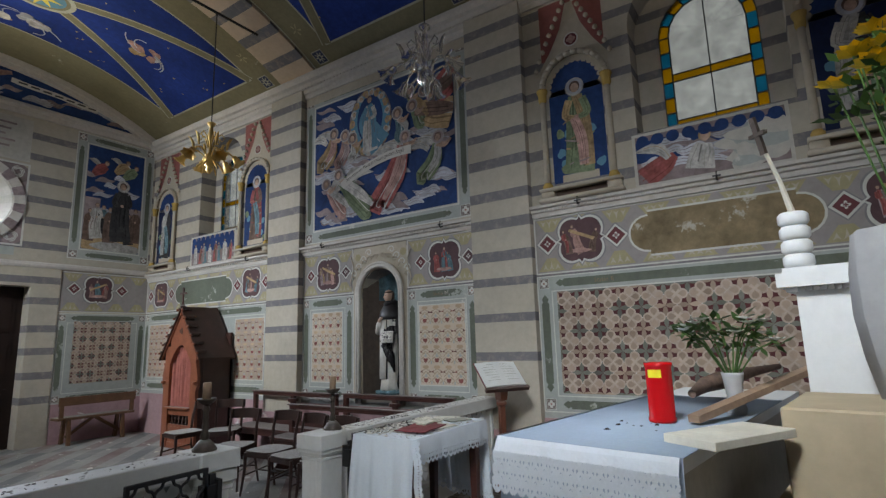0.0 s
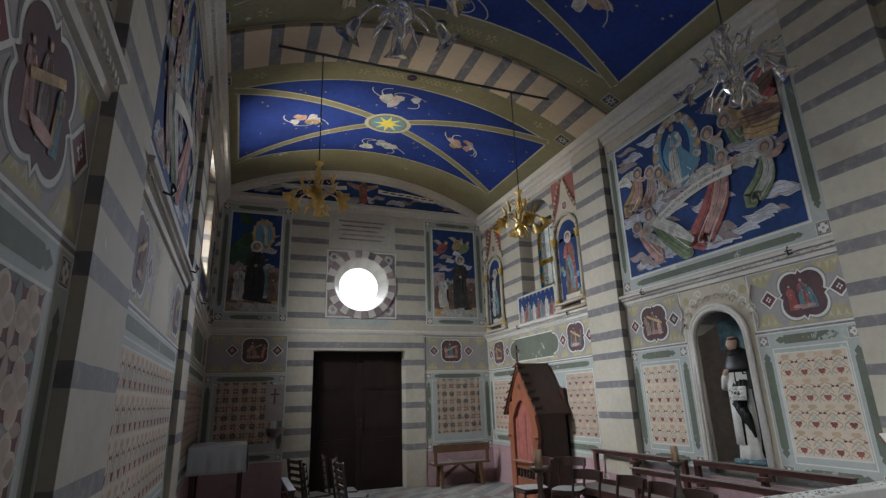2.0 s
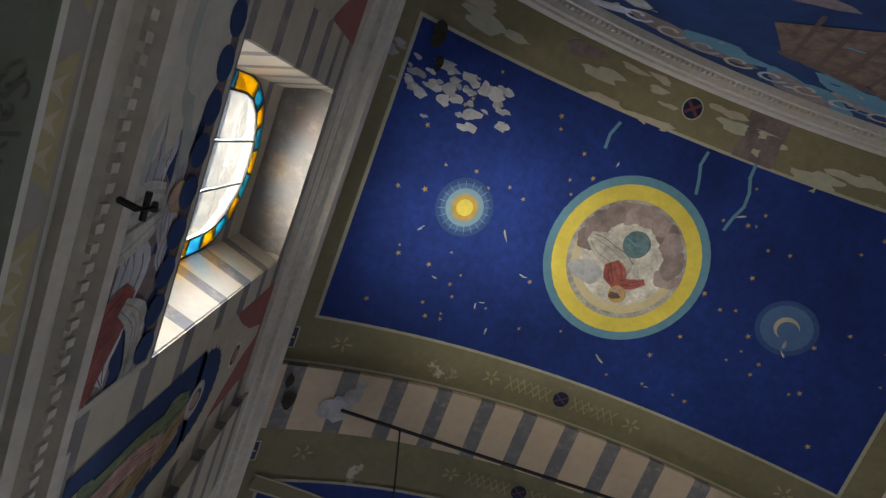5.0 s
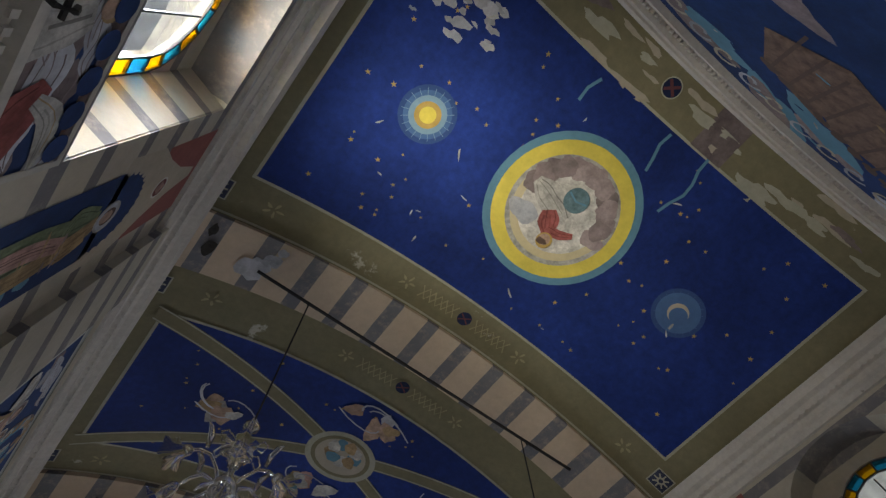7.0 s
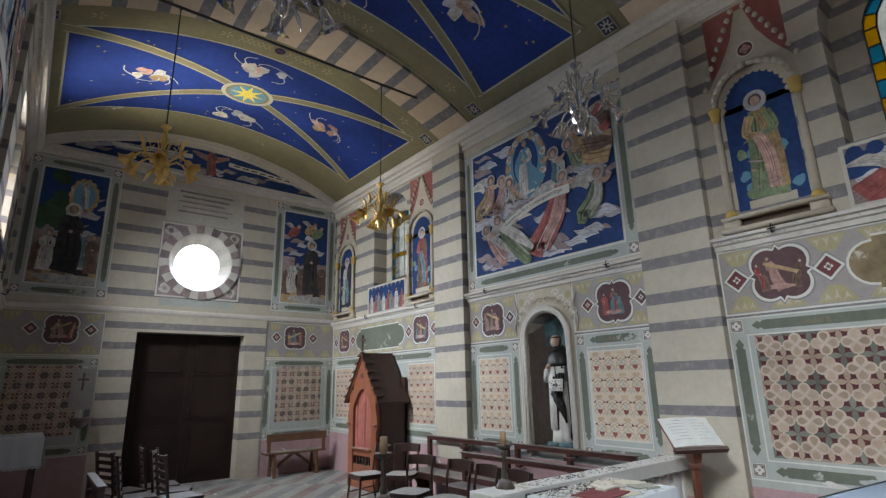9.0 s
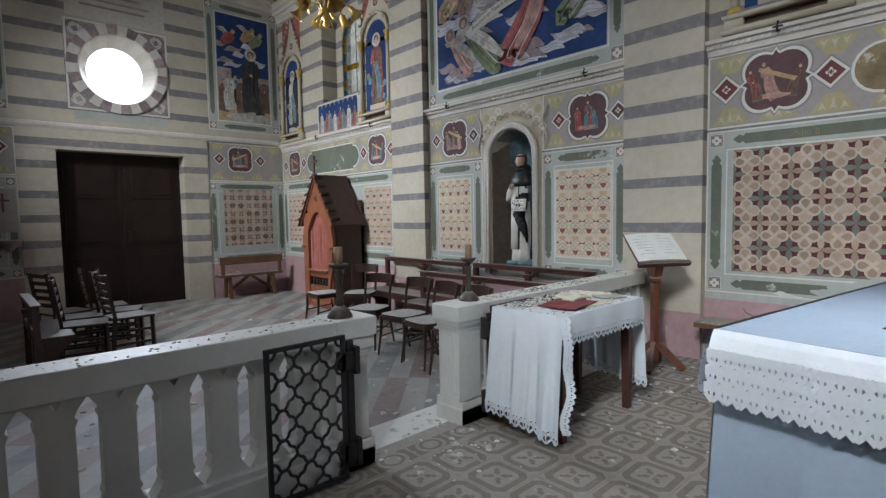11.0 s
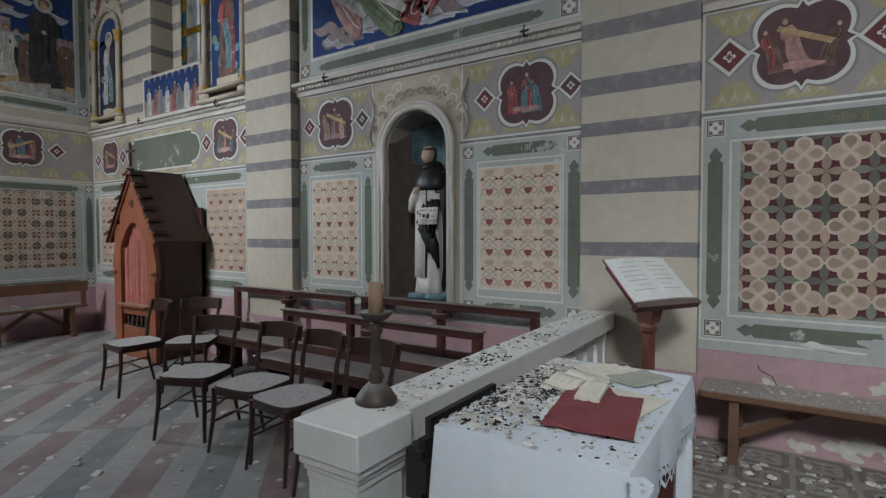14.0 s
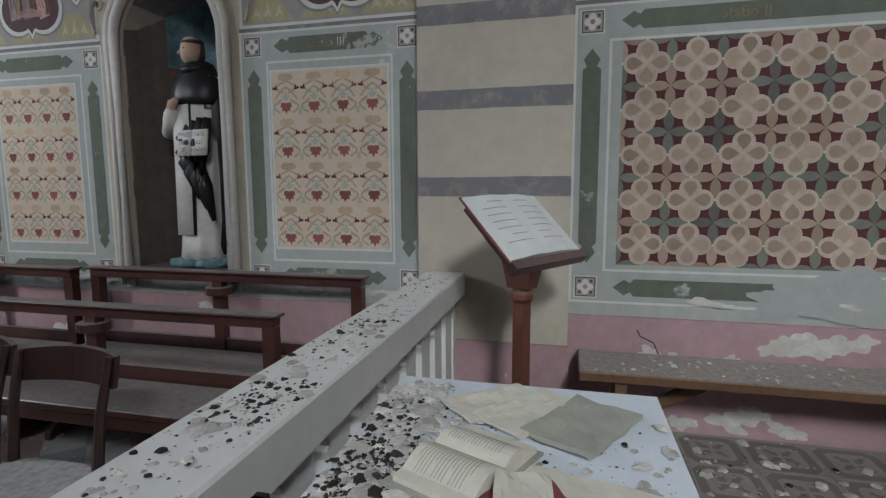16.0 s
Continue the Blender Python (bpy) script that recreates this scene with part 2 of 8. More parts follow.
surface("door wood", (0.022, 0.013, 0.011), "object", var=0.3, big=2, small=20, rough=0.6, bump=0.1)
surface("beam wood", (0.28, 0.19, 0.13), "object", var=0.3, big=4, small=38, rough=0.7, bump=0.1)
surface("curtain red", (0.30, 0.105, 0.085), "object", var=0.25, big=6, small=60, rough=0.9)
surface("iron", (0.02, 0.019, 0.02), "object", var=0.3, rough=0.55, spec=0.4, wear=(0.06, 0.03, 0.02), wear_amount=0.0, wear_scale=20)
surface("bronze", (0.075, 0.06, 0.05), "object", var=0.35, big=8, small=40, rough=0.5, metal=0.3, dust=0.6)
surface("wax", (0.33, 0.225, 0.145), "object", var=0.2, rough=0.6)
surface("cloth white", (0.60, 0.645, 0.69), "object", var=0.07, big=3, small=60, rough=0.95, bump=0.1, depth=0.002)
surface("cloth blue", (0.31, 0.38, 0.47), "object", var=0.08, big=3, small=60, rough=0.95, bump=0.1, depth=0.002)
surface("paper", (0.60, 0.57, 0.48), "object", var=0.12, big=8, small=60, rough=0.9)
surface("paper white", (0.70, 0.71, 0.69), "object", var=0.07, big=8, rough=0.9)
surface("paper grey", (0.33, 0.33, 0.28), "object", var=0.15, big=8, rough=0.9)
surface("book red", (0.20, 0.055, 0.06), "object", var=0.2, big=8, rough=0.6)
surface("ink", (0.09, 0.085, 0.08), "object", var=0.2)
surface("cardboard", (0.46, 0.38, 0.26), "object", var=0.12, big=3, rough=0.85)
surface("rubble", (0.50, 0.48, 0.44), var=0.35, big=12, small=70, island=0.3, rough=0.95)
surface("soot crumbs", (0.035, 0.032, 0.028), var=0.4, big=20, small=70, island=0.5, rough=0.95)
surface("brass", (0.80, 0.56, 0.20), "object", var=0.2, big=8, rough=0.32, metal=0.7, bump=0.0)
surface("statue black", (0.012, 0.011, 0.012), "object", var=0.3, big=6, rough=0.42, spec=0.35)
surface("statue white", (0.62, 0.60, 0.55), "object", var=0.18, big=6, small=30, rough=0.5)
surface("statue skin", (0.48, 0.33, 0.25), "object", var=0.12, big=8, rough=0.5)
surface("statue hair", (0.07, 0.045, 0.035), "object", var=0.3, rough=0.6)
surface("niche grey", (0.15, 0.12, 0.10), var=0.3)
surface("leaf", (0.06, 0.12, 0.03), "object", var=0.3, island=0.35, rough=0.5)
surface("petal yellow", (0.75, 0.52, 0.03), "object", var=0.2, island=0.2, rough=0.6)
surface("petal white", (0.75, 0.75, 0.70), "object", var=0.1, rough=0.6)
surface("fabric grey", (0.38, 0.38, 0.38), "object", var=0.15, big=3, rough=0.95)
surface("lead", (0.05, 0.05, 0.055), "object", var=0.2, rough=0.6)
plain("red plastic", (0.45, 0.005, 0.008), 0.25)
plain("yellow label", (0.75, 0.6, 0.02), 0.6)
plain("crystal", (0.80, 0.79, 0.75), 0.03, 0, 0.96)
tiled("nave tiles", ((0.28, 0.275, 0.265), (0.15, 0.16, 0.165), (0.19, 0.13, 0.125)), (0.2, 0.2), 0.003, radians(-45))
surface("floor beige", (0.28, 0.26, 0.235), var=0.22, big=1.5, small=20, rough=0.7, wear=(0.4, 0.39, 0.37), wear_amount=0.1)
surface("floor brown", (0.185, 0.16, 0.14), var=0.25, big=1.5, small=20, rough=0.7, wear=(0.36, 0.35, 0.33), wear_amount=0.1)


def stained(name, color, clear=0.9):
    """Leaded glass that lets the daylight through in its colour."""
    m, nt, bsdf = nodes_of(name)
    t = nt.nodes.new("ShaderNodeBsdfTransparent")
    n = noise_node(nt, position(nt), 5)
    nt.links.new(mix(nt, 1.0, color, ramp(nt, n, 0.3, 0.7, 0.75, 1.0), "MULTIPLY"), t.inputs["Color"])
    bsdf.inputs["Base Color"].default_value = (*color, 1)
    bsdf.inputs["Roughness"].default_value = 0.15
    sh = nt.nodes.new("ShaderNodeMixShader")
    sh.inputs[0].default_value = clear
    nt.links.new(bsdf.outputs[0], sh.inputs[1])
    nt.links.new(t.outputs[0], sh.inputs[2])
    nt.links.new(sh.outputs[0], nt.nodes["Material Output"].inputs["Surface"])
    MATS[name] = m


stained("glass clear", (0.75, 0.75, 0.72))
stained("glass yellow", (0.55, 0.38, 0.02))
stained("glass blue", (0.07, 0.32, 0.42))
stained("glass white", (0.9, 0.9, 0.9), 0.95)


def glow(name, strength):
    """Bright overcast sky beyond a window."""
    m, nt, bsdf = nodes_of(name)
    e = nt.nodes.new("ShaderNodeEmission")
    e.inputs["Color"].default_value, e.inputs["Strength"].default_value = (0.92, 0.97, 1, 1), strength
    nt.links.new(e.outputs[0], nt.nodes["Material Output"].inputs["Surface"])
    MATS[name] = m


glow("bright sky", 6.0)
glow("open sky", 8.0)
glow("shaded sky", 1.1)

# ---- building helpers ----


def part(name, bm, material, parent=None, label="", smooth=False):
    """Links a bmesh as one mesh object, with one material or a list of them."""
    me = bpy.data.meshes.new(name)
    bm.normal_update()
    bm.to_mesh(me)
    bm.free()
    for m in ([material] if isinstance(material, str) else material):
        me.materials.append(MATS[m])
    if smooth:
        for p in me.polygons:
            p.use_smooth = True
    ob = new(name, me)
    if parent:
        ob.parent = parent
    if label:
        ob["label"] = label
    return ob


def empty(name, m, label, category, group=""):
    ob = new(name)
    ob.matrix_world = m
    return tagged(ob, label, category, group)


def hexa(bm, pts, mi=0):
    """Eight corners: four below and the four over them."""
    v = [bm.verts.new(p) for p in pts]
    for f in ((3, 2, 1, 0), (4, 5, 6, 7), (0, 1, 5, 4), (1, 2, 6, 5), (2, 3, 7, 6), (3, 0, 4, 7)):
        bm.faces.new([v[i] for i in f]).material_index = mi


def box(bm, x0, x1, y0, y1, z0, z1, mi=0):
    hexa(bm, [(x0, y0, z0), (x1, y0, z0), (x1, y1, z0), (x0, y1, z0), (x0, y0, z1), (x1, y0, z1), (x1, y1, z1), (x0, y1, z1)], mi)


def bar(bm, a, b, w, h=None, mi=0, up=(0, 0, 1)):
    """A rectangular bar from a to b."""
    a, b = Vector(a), Vector(b)
    d = (b - a).normalized()
    s = d.cross(Vector(up))
    s = (s if s.length > 1e-4 else d.cross(Vector((1, 0, 0)))).normalized()
    t = s.cross(d).normalized()
    s, t = s * w / 2, t * (h or w) / 2
    hexa(bm, [a - s - t, a + s - t, b + s - t, b - s - t, a - s + t, a + s + t, b + s + t, b - s + t], mi)


def tube(bm, pts, r, n=6, mi=0, closed=False):
    """A round tube along points; r a number or one for each point."""
    pts = [Vector(p) for p in pts]
    rings = []
    for i, p in enumerate(pts):
        q0, q1 = (pts[i - 1], pts[(i + 1) % len(pts)]) if closed else (pts[max(i - 1, 0)], pts[min(i + 1, len(pts) - 1)])
        d = (q1 - q0).normalized()
        s = d.cross(Vector((0, 0, 1)))
        s = (s if s.length > 1e-3 else d.cross(Vector((1, 0, 0)))).normalized()
        t = s.cross(d)
        rr = r[i] if isinstance(r, (list, tuple)) else r
        rings.append([bm.verts.new(p + (s * math.cos(2 * math.pi * k / n) + t * math.sin(2 * math.pi * k / n)) * rr) for k in range(n)])
    m = len(rings)
    for i in range(m if closed else m - 1):
        for k in range(n):
            bm.faces.new([rings[i][k], rings[i][(k + 1) % n], rings[(i + 1) % m][(k + 1) % n], rings[(i + 1) % m][k]]).material_index = mi
    if not closed:
        bm.faces.new(rings[0]).material_index = mi
        bm.faces.new(rings[-1]).material_index = mi


def lathe(bm, prof, n=16, mi=0, at=(0, 0, 0), sx=1.0, sy=1.0):
    """Turns (radius, height) pairs about the vertical through at."""
    rings = [[bm.verts.new((at[0] + max(r, 1e-4) * sx * math.cos(2 * math.pi * k / n), at[1] + max(r, 1e-4) * sy * math.sin(2 * math.pi * k / n), at[2] + z)) for k in range(n)] for r, z in prof]
    for a, b in zip(rings, rings[1:]):
        for k in range(n):
            bm.faces.new([a[k], a[(k + 1) % n], b[(k + 1) % n], b[k]]).material_index = mi
    bm.faces.new(rings[0][::-1]).material_index = mi
    bm.faces.new(rings[-1]).material_index = mi


def prism(bm, outline, at, mi=0):
    """Extrudes a flat outline [(u, v)]; at(u, v, d) gives the place, for d of 0 and 1."""
    a, b = ([bm.verts.new(at(u, v, d)) for u, v in outline] for d in (0, 1))
    bm.faces.new(a).material_index = mi
    bm.faces.new(b[::-1]).material_index = mi
    for i in range(len(a)):
        j = (i + 1) % len(a)
        bm.faces.new([a[j], a[i], b[i], b[j]]).material_index = mi


def text_outline(bm, words, size, at, mi=0):
    """Flat lettering; at(u, v) gives the place of each corner, centred on 0, 0."""
    cu = bpy.data.curves.new("lettering", "FONT")
    cu.body, cu.size, cu.align_x, cu.align_y, cu.resolution_u = words, size, "CENTER", "CENTER", 2
    ob = new("lettering", cu)
    me = ob.evaluated_get(bpy.context.evaluated_depsgraph_get()).to_mesh()
    vs = [bm.verts.new(at(v.co.x, v.co.y)) for v in me.vertices]
    for p in me.polygons:
        bm.faces.new([vs[i] for i in p.vertices]).material_index = mi
    bpy.data.objects.remove(ob)
    bpy.data.curves.remove(cu)


XR, XL, YE, XC = 0.0, -5.7, 8.41, -2.85   # side walls, entrance wall, axis
NAVE, EDGE, BACK, FAR = -0.15, 1.0, -3.0, -3.53       # nave floor, chancel step, end of the third bay
XV, CROWN, RAD = -2.92, 6.31, 5.79       # the vault's axis, crown and radius


def vault_z(x):
    return CROWN - RAD + math.sqrt(max(RAD * RAD - (x - XV) ** 2, 0.01))


class Paint:
    """Flat painting on a wall or vault: outlines in the wall's own two directions, in thin coats over one another."""

    def __init__(self, where):
        self.where, self.bm, self.mats, self.film = where, bmesh.new(), [], 0.0

    def at(self, u, v, coat):
        d = (0.0016 if self.where == "V" else 0.0008) * (coat + 1) + self.film
        return {"R": lambda: (XR - d, u, v), "L": lambda: (XL + d, u, v), "RP": lambda: (XR - 0.1 - d, u, v), "LP": lambda: (XL + 0.1 + d, u, v),
                "E": lambda: (u, YE - d, v), "B": lambda: (u, BACK - 0.55 + d, v), "V": lambda: (u, v, vault_z(u) - 0.008 - d), "F": lambda: (u, v, d)}[self.where]()

    def index(self, m):
        if m not in self.mats:
            self.mats.append(m)
        return self.mats.index(m)

    def add(self, outline, m, coat=0):
        mi = self.index(m)
        if self.where == "V":
            n = len(outline)
            c = (sum(p[0] for p in outline) / n, sum(p[1] for p in outline) / n)
            rings = [[self.bm.verts.new(self.at(c[0] + (p[0] - c[0]) * k / 6, c[1] + (p[1] - c[1]) * k / 6, coat)) for p in outline] for k in range(1, 7)]
            self.bm.faces.new(rings[0]).material_index = mi
            for a, b in zip(rings, rings[1:]):
                for i in range(n):
                    self.bm.faces.new([a[i], a[(i + 1) % n], b[(i + 1) % n], b[i]]).material_index = mi
            return
        f = self.bm.faces.new([self.bm.verts.new(self.at(u, v, coat)) for u, v in outline])
        f.material_index = mi

    def rect(self, u0, u1, v0, v1, m, coat=0):
        if self.where == "V":
            n = max(2, int(abs(u1 - u0) / 0.2))
            us = [u0 + (u1 - u0) * i / n for i in range(n + 1)]
            mi = self.index(m)
            rows = [[self.bm.verts.new(self.at(u, v, coat)) for u in us] for v in (v0, v1)]
            for i in range(n):
                self.bm.faces.new([rows[0][i], rows[0][i + 1], rows[1][i + 1], rows[1][i]]).material_index = mi
        else:
            self.add([(u0, v0), (u1, v0), (u1, v1), (u0, v1)], m, coat)

    def border(self, u0, u1, v0, v1, w, m, coat=0):
        for a in ((u0, u1, v0, v0 + w), (u0, u1, v1 - w, v1), (u0, u0 + w, v0 + w, v1 - w), (u1 - w, u1, v0 + w, v1 - w)):
            self.rect(*a, m, coat)

    def disc(self, u, v, r, m, coat=0, n=24, ry=None):
        self.add([(u + r * math.cos(2 * math.pi * k / n), v + (ry or r) * math.sin(2 * math.pi * k / n)) for k in range(n)], m, coat)

    def band(self, pts, w, m, coat=0):
        """A painted line of that width along points."""
        mi = self.index(m)
        rows = []
        for i, p in enumerate(pts):
            q0, q1 = pts[max(i - 1, 0)], pts[min(i + 1, len(pts) - 1)]
            d = Vector((q1[0] - q0[0], q1[1] - q0[1])).normalized() * w / 2
            rows.append([self.bm.verts.new(self.at(p[0] + s * d.y, p[1] - s * d.x, coat)) for s in (-1, 1)])
        for a, b in zip(rows, rows[1:]):
            self.bm.faces.new([a[0], a[1], b[1], b[0]]).material_index = mi

    def foil(self, u, v, r, m, coat=0, lobes=4, turn=0.0, deep=0.30, n=48, sx=1.0):
        """A lobed medallion."""
        self.add([(u + sx * r * (1 - deep + deep * abs(math.cos(lobes / 2 * (a - turn)))) * math.cos(a), v + r * (1 - deep + deep * abs(math.cos(lobes / 2 * (a - turn)))) * math.sin(a)) for a in (2 * math.pi * k / n for k in range(n))], m, coat)

    def barbed(self, u, v, r, m, coat=0, n=96):
        """A quatrefoil of four round lobes on the diagonals with a small point between each two."""
        out = []
        for k in range(n):
            a = 2 * math.pi * k / n
            t = (a % (math.pi / 2)) - math.pi / 4
            q = 0.5 * math.cos(t) + math.sqrt(0.25 - (0.5 * math.sin(t)) ** 2 + 0.01)
            gap = math.pi / 4 - abs(t)
            q = max(q, 0.95 - 1.5 * gap)
            out.append((u + r * q * math.cos(a), v + r * q * math.sin(a)))
        self.add(out, m, coat)

    def diamond(self, u, v, r, m, coat=0, sx=1.0):
        self.add([(u + r * sx, v), (u, v + r), (u - r * sx, v), (u, v - r)], m, coat)

    def blob(self, u, v, r, m, rng, coat=0, sx=1.0, sy=1.0, n=18, rag=0.25, turn=0.0):
        """A patch with an uneven edge."""
        self.film += 0.00002
        out, ph = [], [rng.uniform(0, 6.3) for _ in range(3)]
        for k in range(n):
            a = 2 * math.pi * k / n
            q = r * (1 + rag * (0.5 * math.sin(2 * a + ph[0]) + 0.35 * math.sin(3 * a + ph[1]) + 0.3 * math.sin(5 * a + ph[2])))
            x, y = q * sx * math.cos(a), q * sy * math.sin(a)
            out.append((u + x * math.cos(turn) - y * math.sin(turn), v + x * math.sin(turn) + y * math.cos(turn)))
        self.add(out, m, coat)

    def sweep(self, spine, widths, m, coat=0, folds=4, dark="", light=""):
        """A smooth tapering painted mass along a bent spine, with brushed folds that follow it."""
        self.film += 0.00002
        shade = m + " fold" if m + " fold" in MATS else (dark or m)
        n, steps = len(spine) - 1, 4 * (len(spine) - 1)

        def at(t):
            f = t * n
            i = min(int(f), n - 1)
            q = f - i
            p0, p1, p2, p3 = (Vector(spine[min(max(i + k, 0), n)]) for k in (-1, 0, 1, 2))
            c = 0.5 * ((2 * p1) + (p2 - p0) * q + (2 * p0 - 5 * p1 + 4 * p2 - p3) * q * q + (3 * p1 - p0 - 3 * p2 + p3) * q ** 3)
            return c, widths[i] + (widths[i + 1] - widths[i]) * (q * q * (3 - 2 * q))
        mid = [at(k / steps) for k in range(steps + 1)]
        side = []
        for k, (c, w) in enumerate(mid):
            d = (mid[min(k + 1, steps)][0] - mid[max(k - 1, 0)][0]).normalized()
            side.append(Vector((-d.y, d.x)))
        mi = self.index(m)
        rows = [[self.bm.verts.new(self.at(*(c + sd * w * q), coat)) for q in (-1, 1)] for (c, w), sd in zip(mid, side)]
        for a, b in zip(rows, rows[1:]):
            self.bm.faces.new([a[0], a[1], b[1], b[0]]).material_index = mi
        for k in range(folds):
            o = -0.72 + 1.44 * (k + 0.5) / folds + 0.1 * math.sin(5 * k + spine[0][0] * 9)
            lo, hi = int(steps * (0.12 + 0.2 * (k % 2))), steps - (k % 3)
            pts = [tuple(mid[j][0] + side[j] * mid[j][1] * o * (1 + 0.12 * math.sin(j * 0.9 + k))) for j in range(lo, hi + 1)]
            if len(pts) > 2:
                self.band(pts, max(mid[steps // 2][1] * (0.13 if k % 2 else 0.07), 0.005), shade if k % 3 < 2 or not light else light, coat + 0.5)

    def head(self, u, v, r, coat=0, halo="", hair="robe brown"):
        self.film += 0.00002
        if halo:
            self.disc(u, v + 0.1 * r, 1.75 * r, "robe white", coat, 18)
            self.disc(u, v + 0.1 * r, 1.5 * r, halo, coat + 0.4, 18)
        self.disc(u, v + 0.18 * r, r, hair, coat + 0.8, 14, 1.08 * r)
        self.disc(u, v - 0.08 * r, 0.74 * r, "skin paint", coat + 1.2, 14, 0.9 * r)

    def wing(self, u, v, du, dv, w, coat=0):
        self.sweep([(u, v), (u + du * 0.35 - dv * 0.15, v + dv * 0.45 + abs(du) * 0.2), (u + du, v + dv)], [w * 0.5, w, w * 0.1], "robe white", coat, 3, "cloud grey", "robe ochre")

    def draped(self, u, v, h, robe, rng, coat=0, lean=0.0, cloak=None, halo=""):
        """A standing shape in a long robe and mantle."""
        w = h * rng.uniform(0.125, 0.15)
        top = (u + lean * h * 0.8, v + 0.84 * h)
        sway = rng.uniform(-0.03, 0.03) * h
        self.sweep([(u + sway, v), (u - sway + lean * h * 0.3, v + 0.32 * h), (u + lean * h * 0.55, v + 0.6 * h), (top[0], top[1] - 0.02 * h)], [w * 1.15, w, w * 0.82, w * 0.55], robe, coat, 6, "robe brown" if robe != "robe brown" else "robe black", "cloud grey" if robe == "robe white" else robe)
        if cloak:
            q = rng.choice((-1, 1))
            self.sweep([(u + q * w * 0.75, v + 0.06 * h), (u + q * w * 0.7, v + 0.4 * h), (u + q * w * 0.45 + lean * h * 0.5, v + 0.66 * h), (top[0], top[1] - 0.01 * h)], [w * 0.4, w * 0.42, w * 0.46, w * 0.35], cloak, coat + 1, 3, "robe brown", cloak)
        for q in (-1, 1):
            self.sweep([(top[0] + q * w * 0.5, top[1] - 0.06 * h), (u + q * w * 0.85 + lean * h * 0.6, v + 0.62 * h), (u + q * w * 0.2 + lean * h * 0.6, v + 0.58 * h)], [w * 0.3, w * 0.3, w * 0.2], robe if q < 0 else (cloak or robe), coat + 2, 2, "robe brown", robe)
        self.disc(u + lean * h * 0.6, v + 0.585 * h, 0.026 * h, "skin paint", coat + 3, 10)
        self.head(u + lean * h * 0.92, v + 0.905 * h, 0.056 * h, coat + 2, halo)

    def done(self, name, parent=None, label=""):
        return part(name, self.bm, self.mats, parent, label)

# ---- the shell of the chapel ----
THICK = 0.6


def wall_mesh(bm, at, u0, u1, v0, v1, holes):
    """A thick wall with openings. at(u, v, d) gives the place, d from 0 (inside) to 1. holes: (middle, half width, sill, spring, rise)."""
    def slab(a, b, lo0, lo1, hi0, hi1):
        hexa(bm, [at(a, lo0, 0), at(b, lo1, 0), at(b, lo1, 1), at(a, lo0, 1), at(a, hi0, 0), at(b, hi1, 0), at(b, hi1, 1), at(a, hi0, 1)])
    u = u0
    for c, hw, sill, spring, rise in sorted(holes):
        slab(u, c - hw, v0, v0, v1, v1)
        n = 14
        for i in range(n):
            a, b = -math.cos(math.pi * i / n), -math.cos(math.pi * (i + 1) / n)
            ta, tb = (spring + rise * math.sqrt(max(1 - q * q, 0)) for q in (a, b))
            if sill == "round":
                la, lb = (2 * spring - q for q in (ta, tb))
            else:
                la = lb = sill
            slab(c + hw * a, c + hw * b, v0, v0, la, lb)
            slab(c + hw * a, c + hw * b, ta, tb, v1, v1)
        u = c + hw
    slab(u, u1, v0, v0, v1, v1)


def side(s, d):
    return XR + d * THICK if s == "R" else XL - d * THICK


WIN1R, WIN3R = (6.1, 0.42, 3.46, 4.45, 0.42), (-1.78, 0.46, 3.48, 4.5, 0.46)
WIDE1R, WIDE3R = (6.1, 0.62, 3.40, 4.6, 0.55), (-1.76, 0.68, 3.40, 4.6, 0.56)
WIN1L, WIN3L = (6.0, 0.72, 3.44, 5.1, 0.04), (-1.62, 0.6, 3.42, 5.05, 0.04)
bm = bmesh.new()
wall_mesh(bm, lambda u, v, d: (side("R", d), u, v), BACK - 0.8, YE, -0.3, 7.0, [WIDE1R, WIDE3R, (2.36, 0.32, 0.72, 2.04, 0.32)])
wall_right = tagged(part("wall_right", bm, "striped plaster"), "cream and grey striped plaster side wall", "wall", kind="structure")
bm = bmesh.new()
wall_mesh(bm, lambda u, v, d: (side("L", d), u, v), BACK - 0.8, YE, -0.3, 7.0, [WIN1L, WIN3L])
wall_left = tagged(part("wall_left", bm, "striped plaster"), "shaded striped plaster side wall", "wall", kind="structure")
bm = bmesh.new()
OC_Z, OC_R = 3.85, 0.56
DOOR_U0, DOOR_U1, DOOR_TOP = -3.78, -1.92, 2.48
wall_mesh(bm, lambda u, v, d: (u, YE + d * 0.5, v), XL - THICK, XR + THICK, 2.9, 7.0, [(XC, OC_R, "round", OC_Z, OC_R)])
for a, b, lo, hi in ((XL - THICK, DOOR_U0, -0.3, 2.9), (DOOR_U1, XR + THICK, -0.3, 2.9), (DOOR_U0, DOOR_U1, DOOR_TOP, 2.9)):
    box(bm, a, b, YE, YE + 0.5, lo, hi)
wall_entrance = tagged(part("wall_entrance", bm, "entrance plaster"), "striped plaster entrance wall with a round window", "wall", kind="structure")
bm = bmesh.new()
box(bm, XL - THICK, XR + THICK, BACK - 1.3, BACK - 0.55, -0.3, 7.0)
wall_chancel = tagged(part("wall_chancel", bm, "plaster"), "painted plaster wall behind the high altar", "wall", kind="structure")

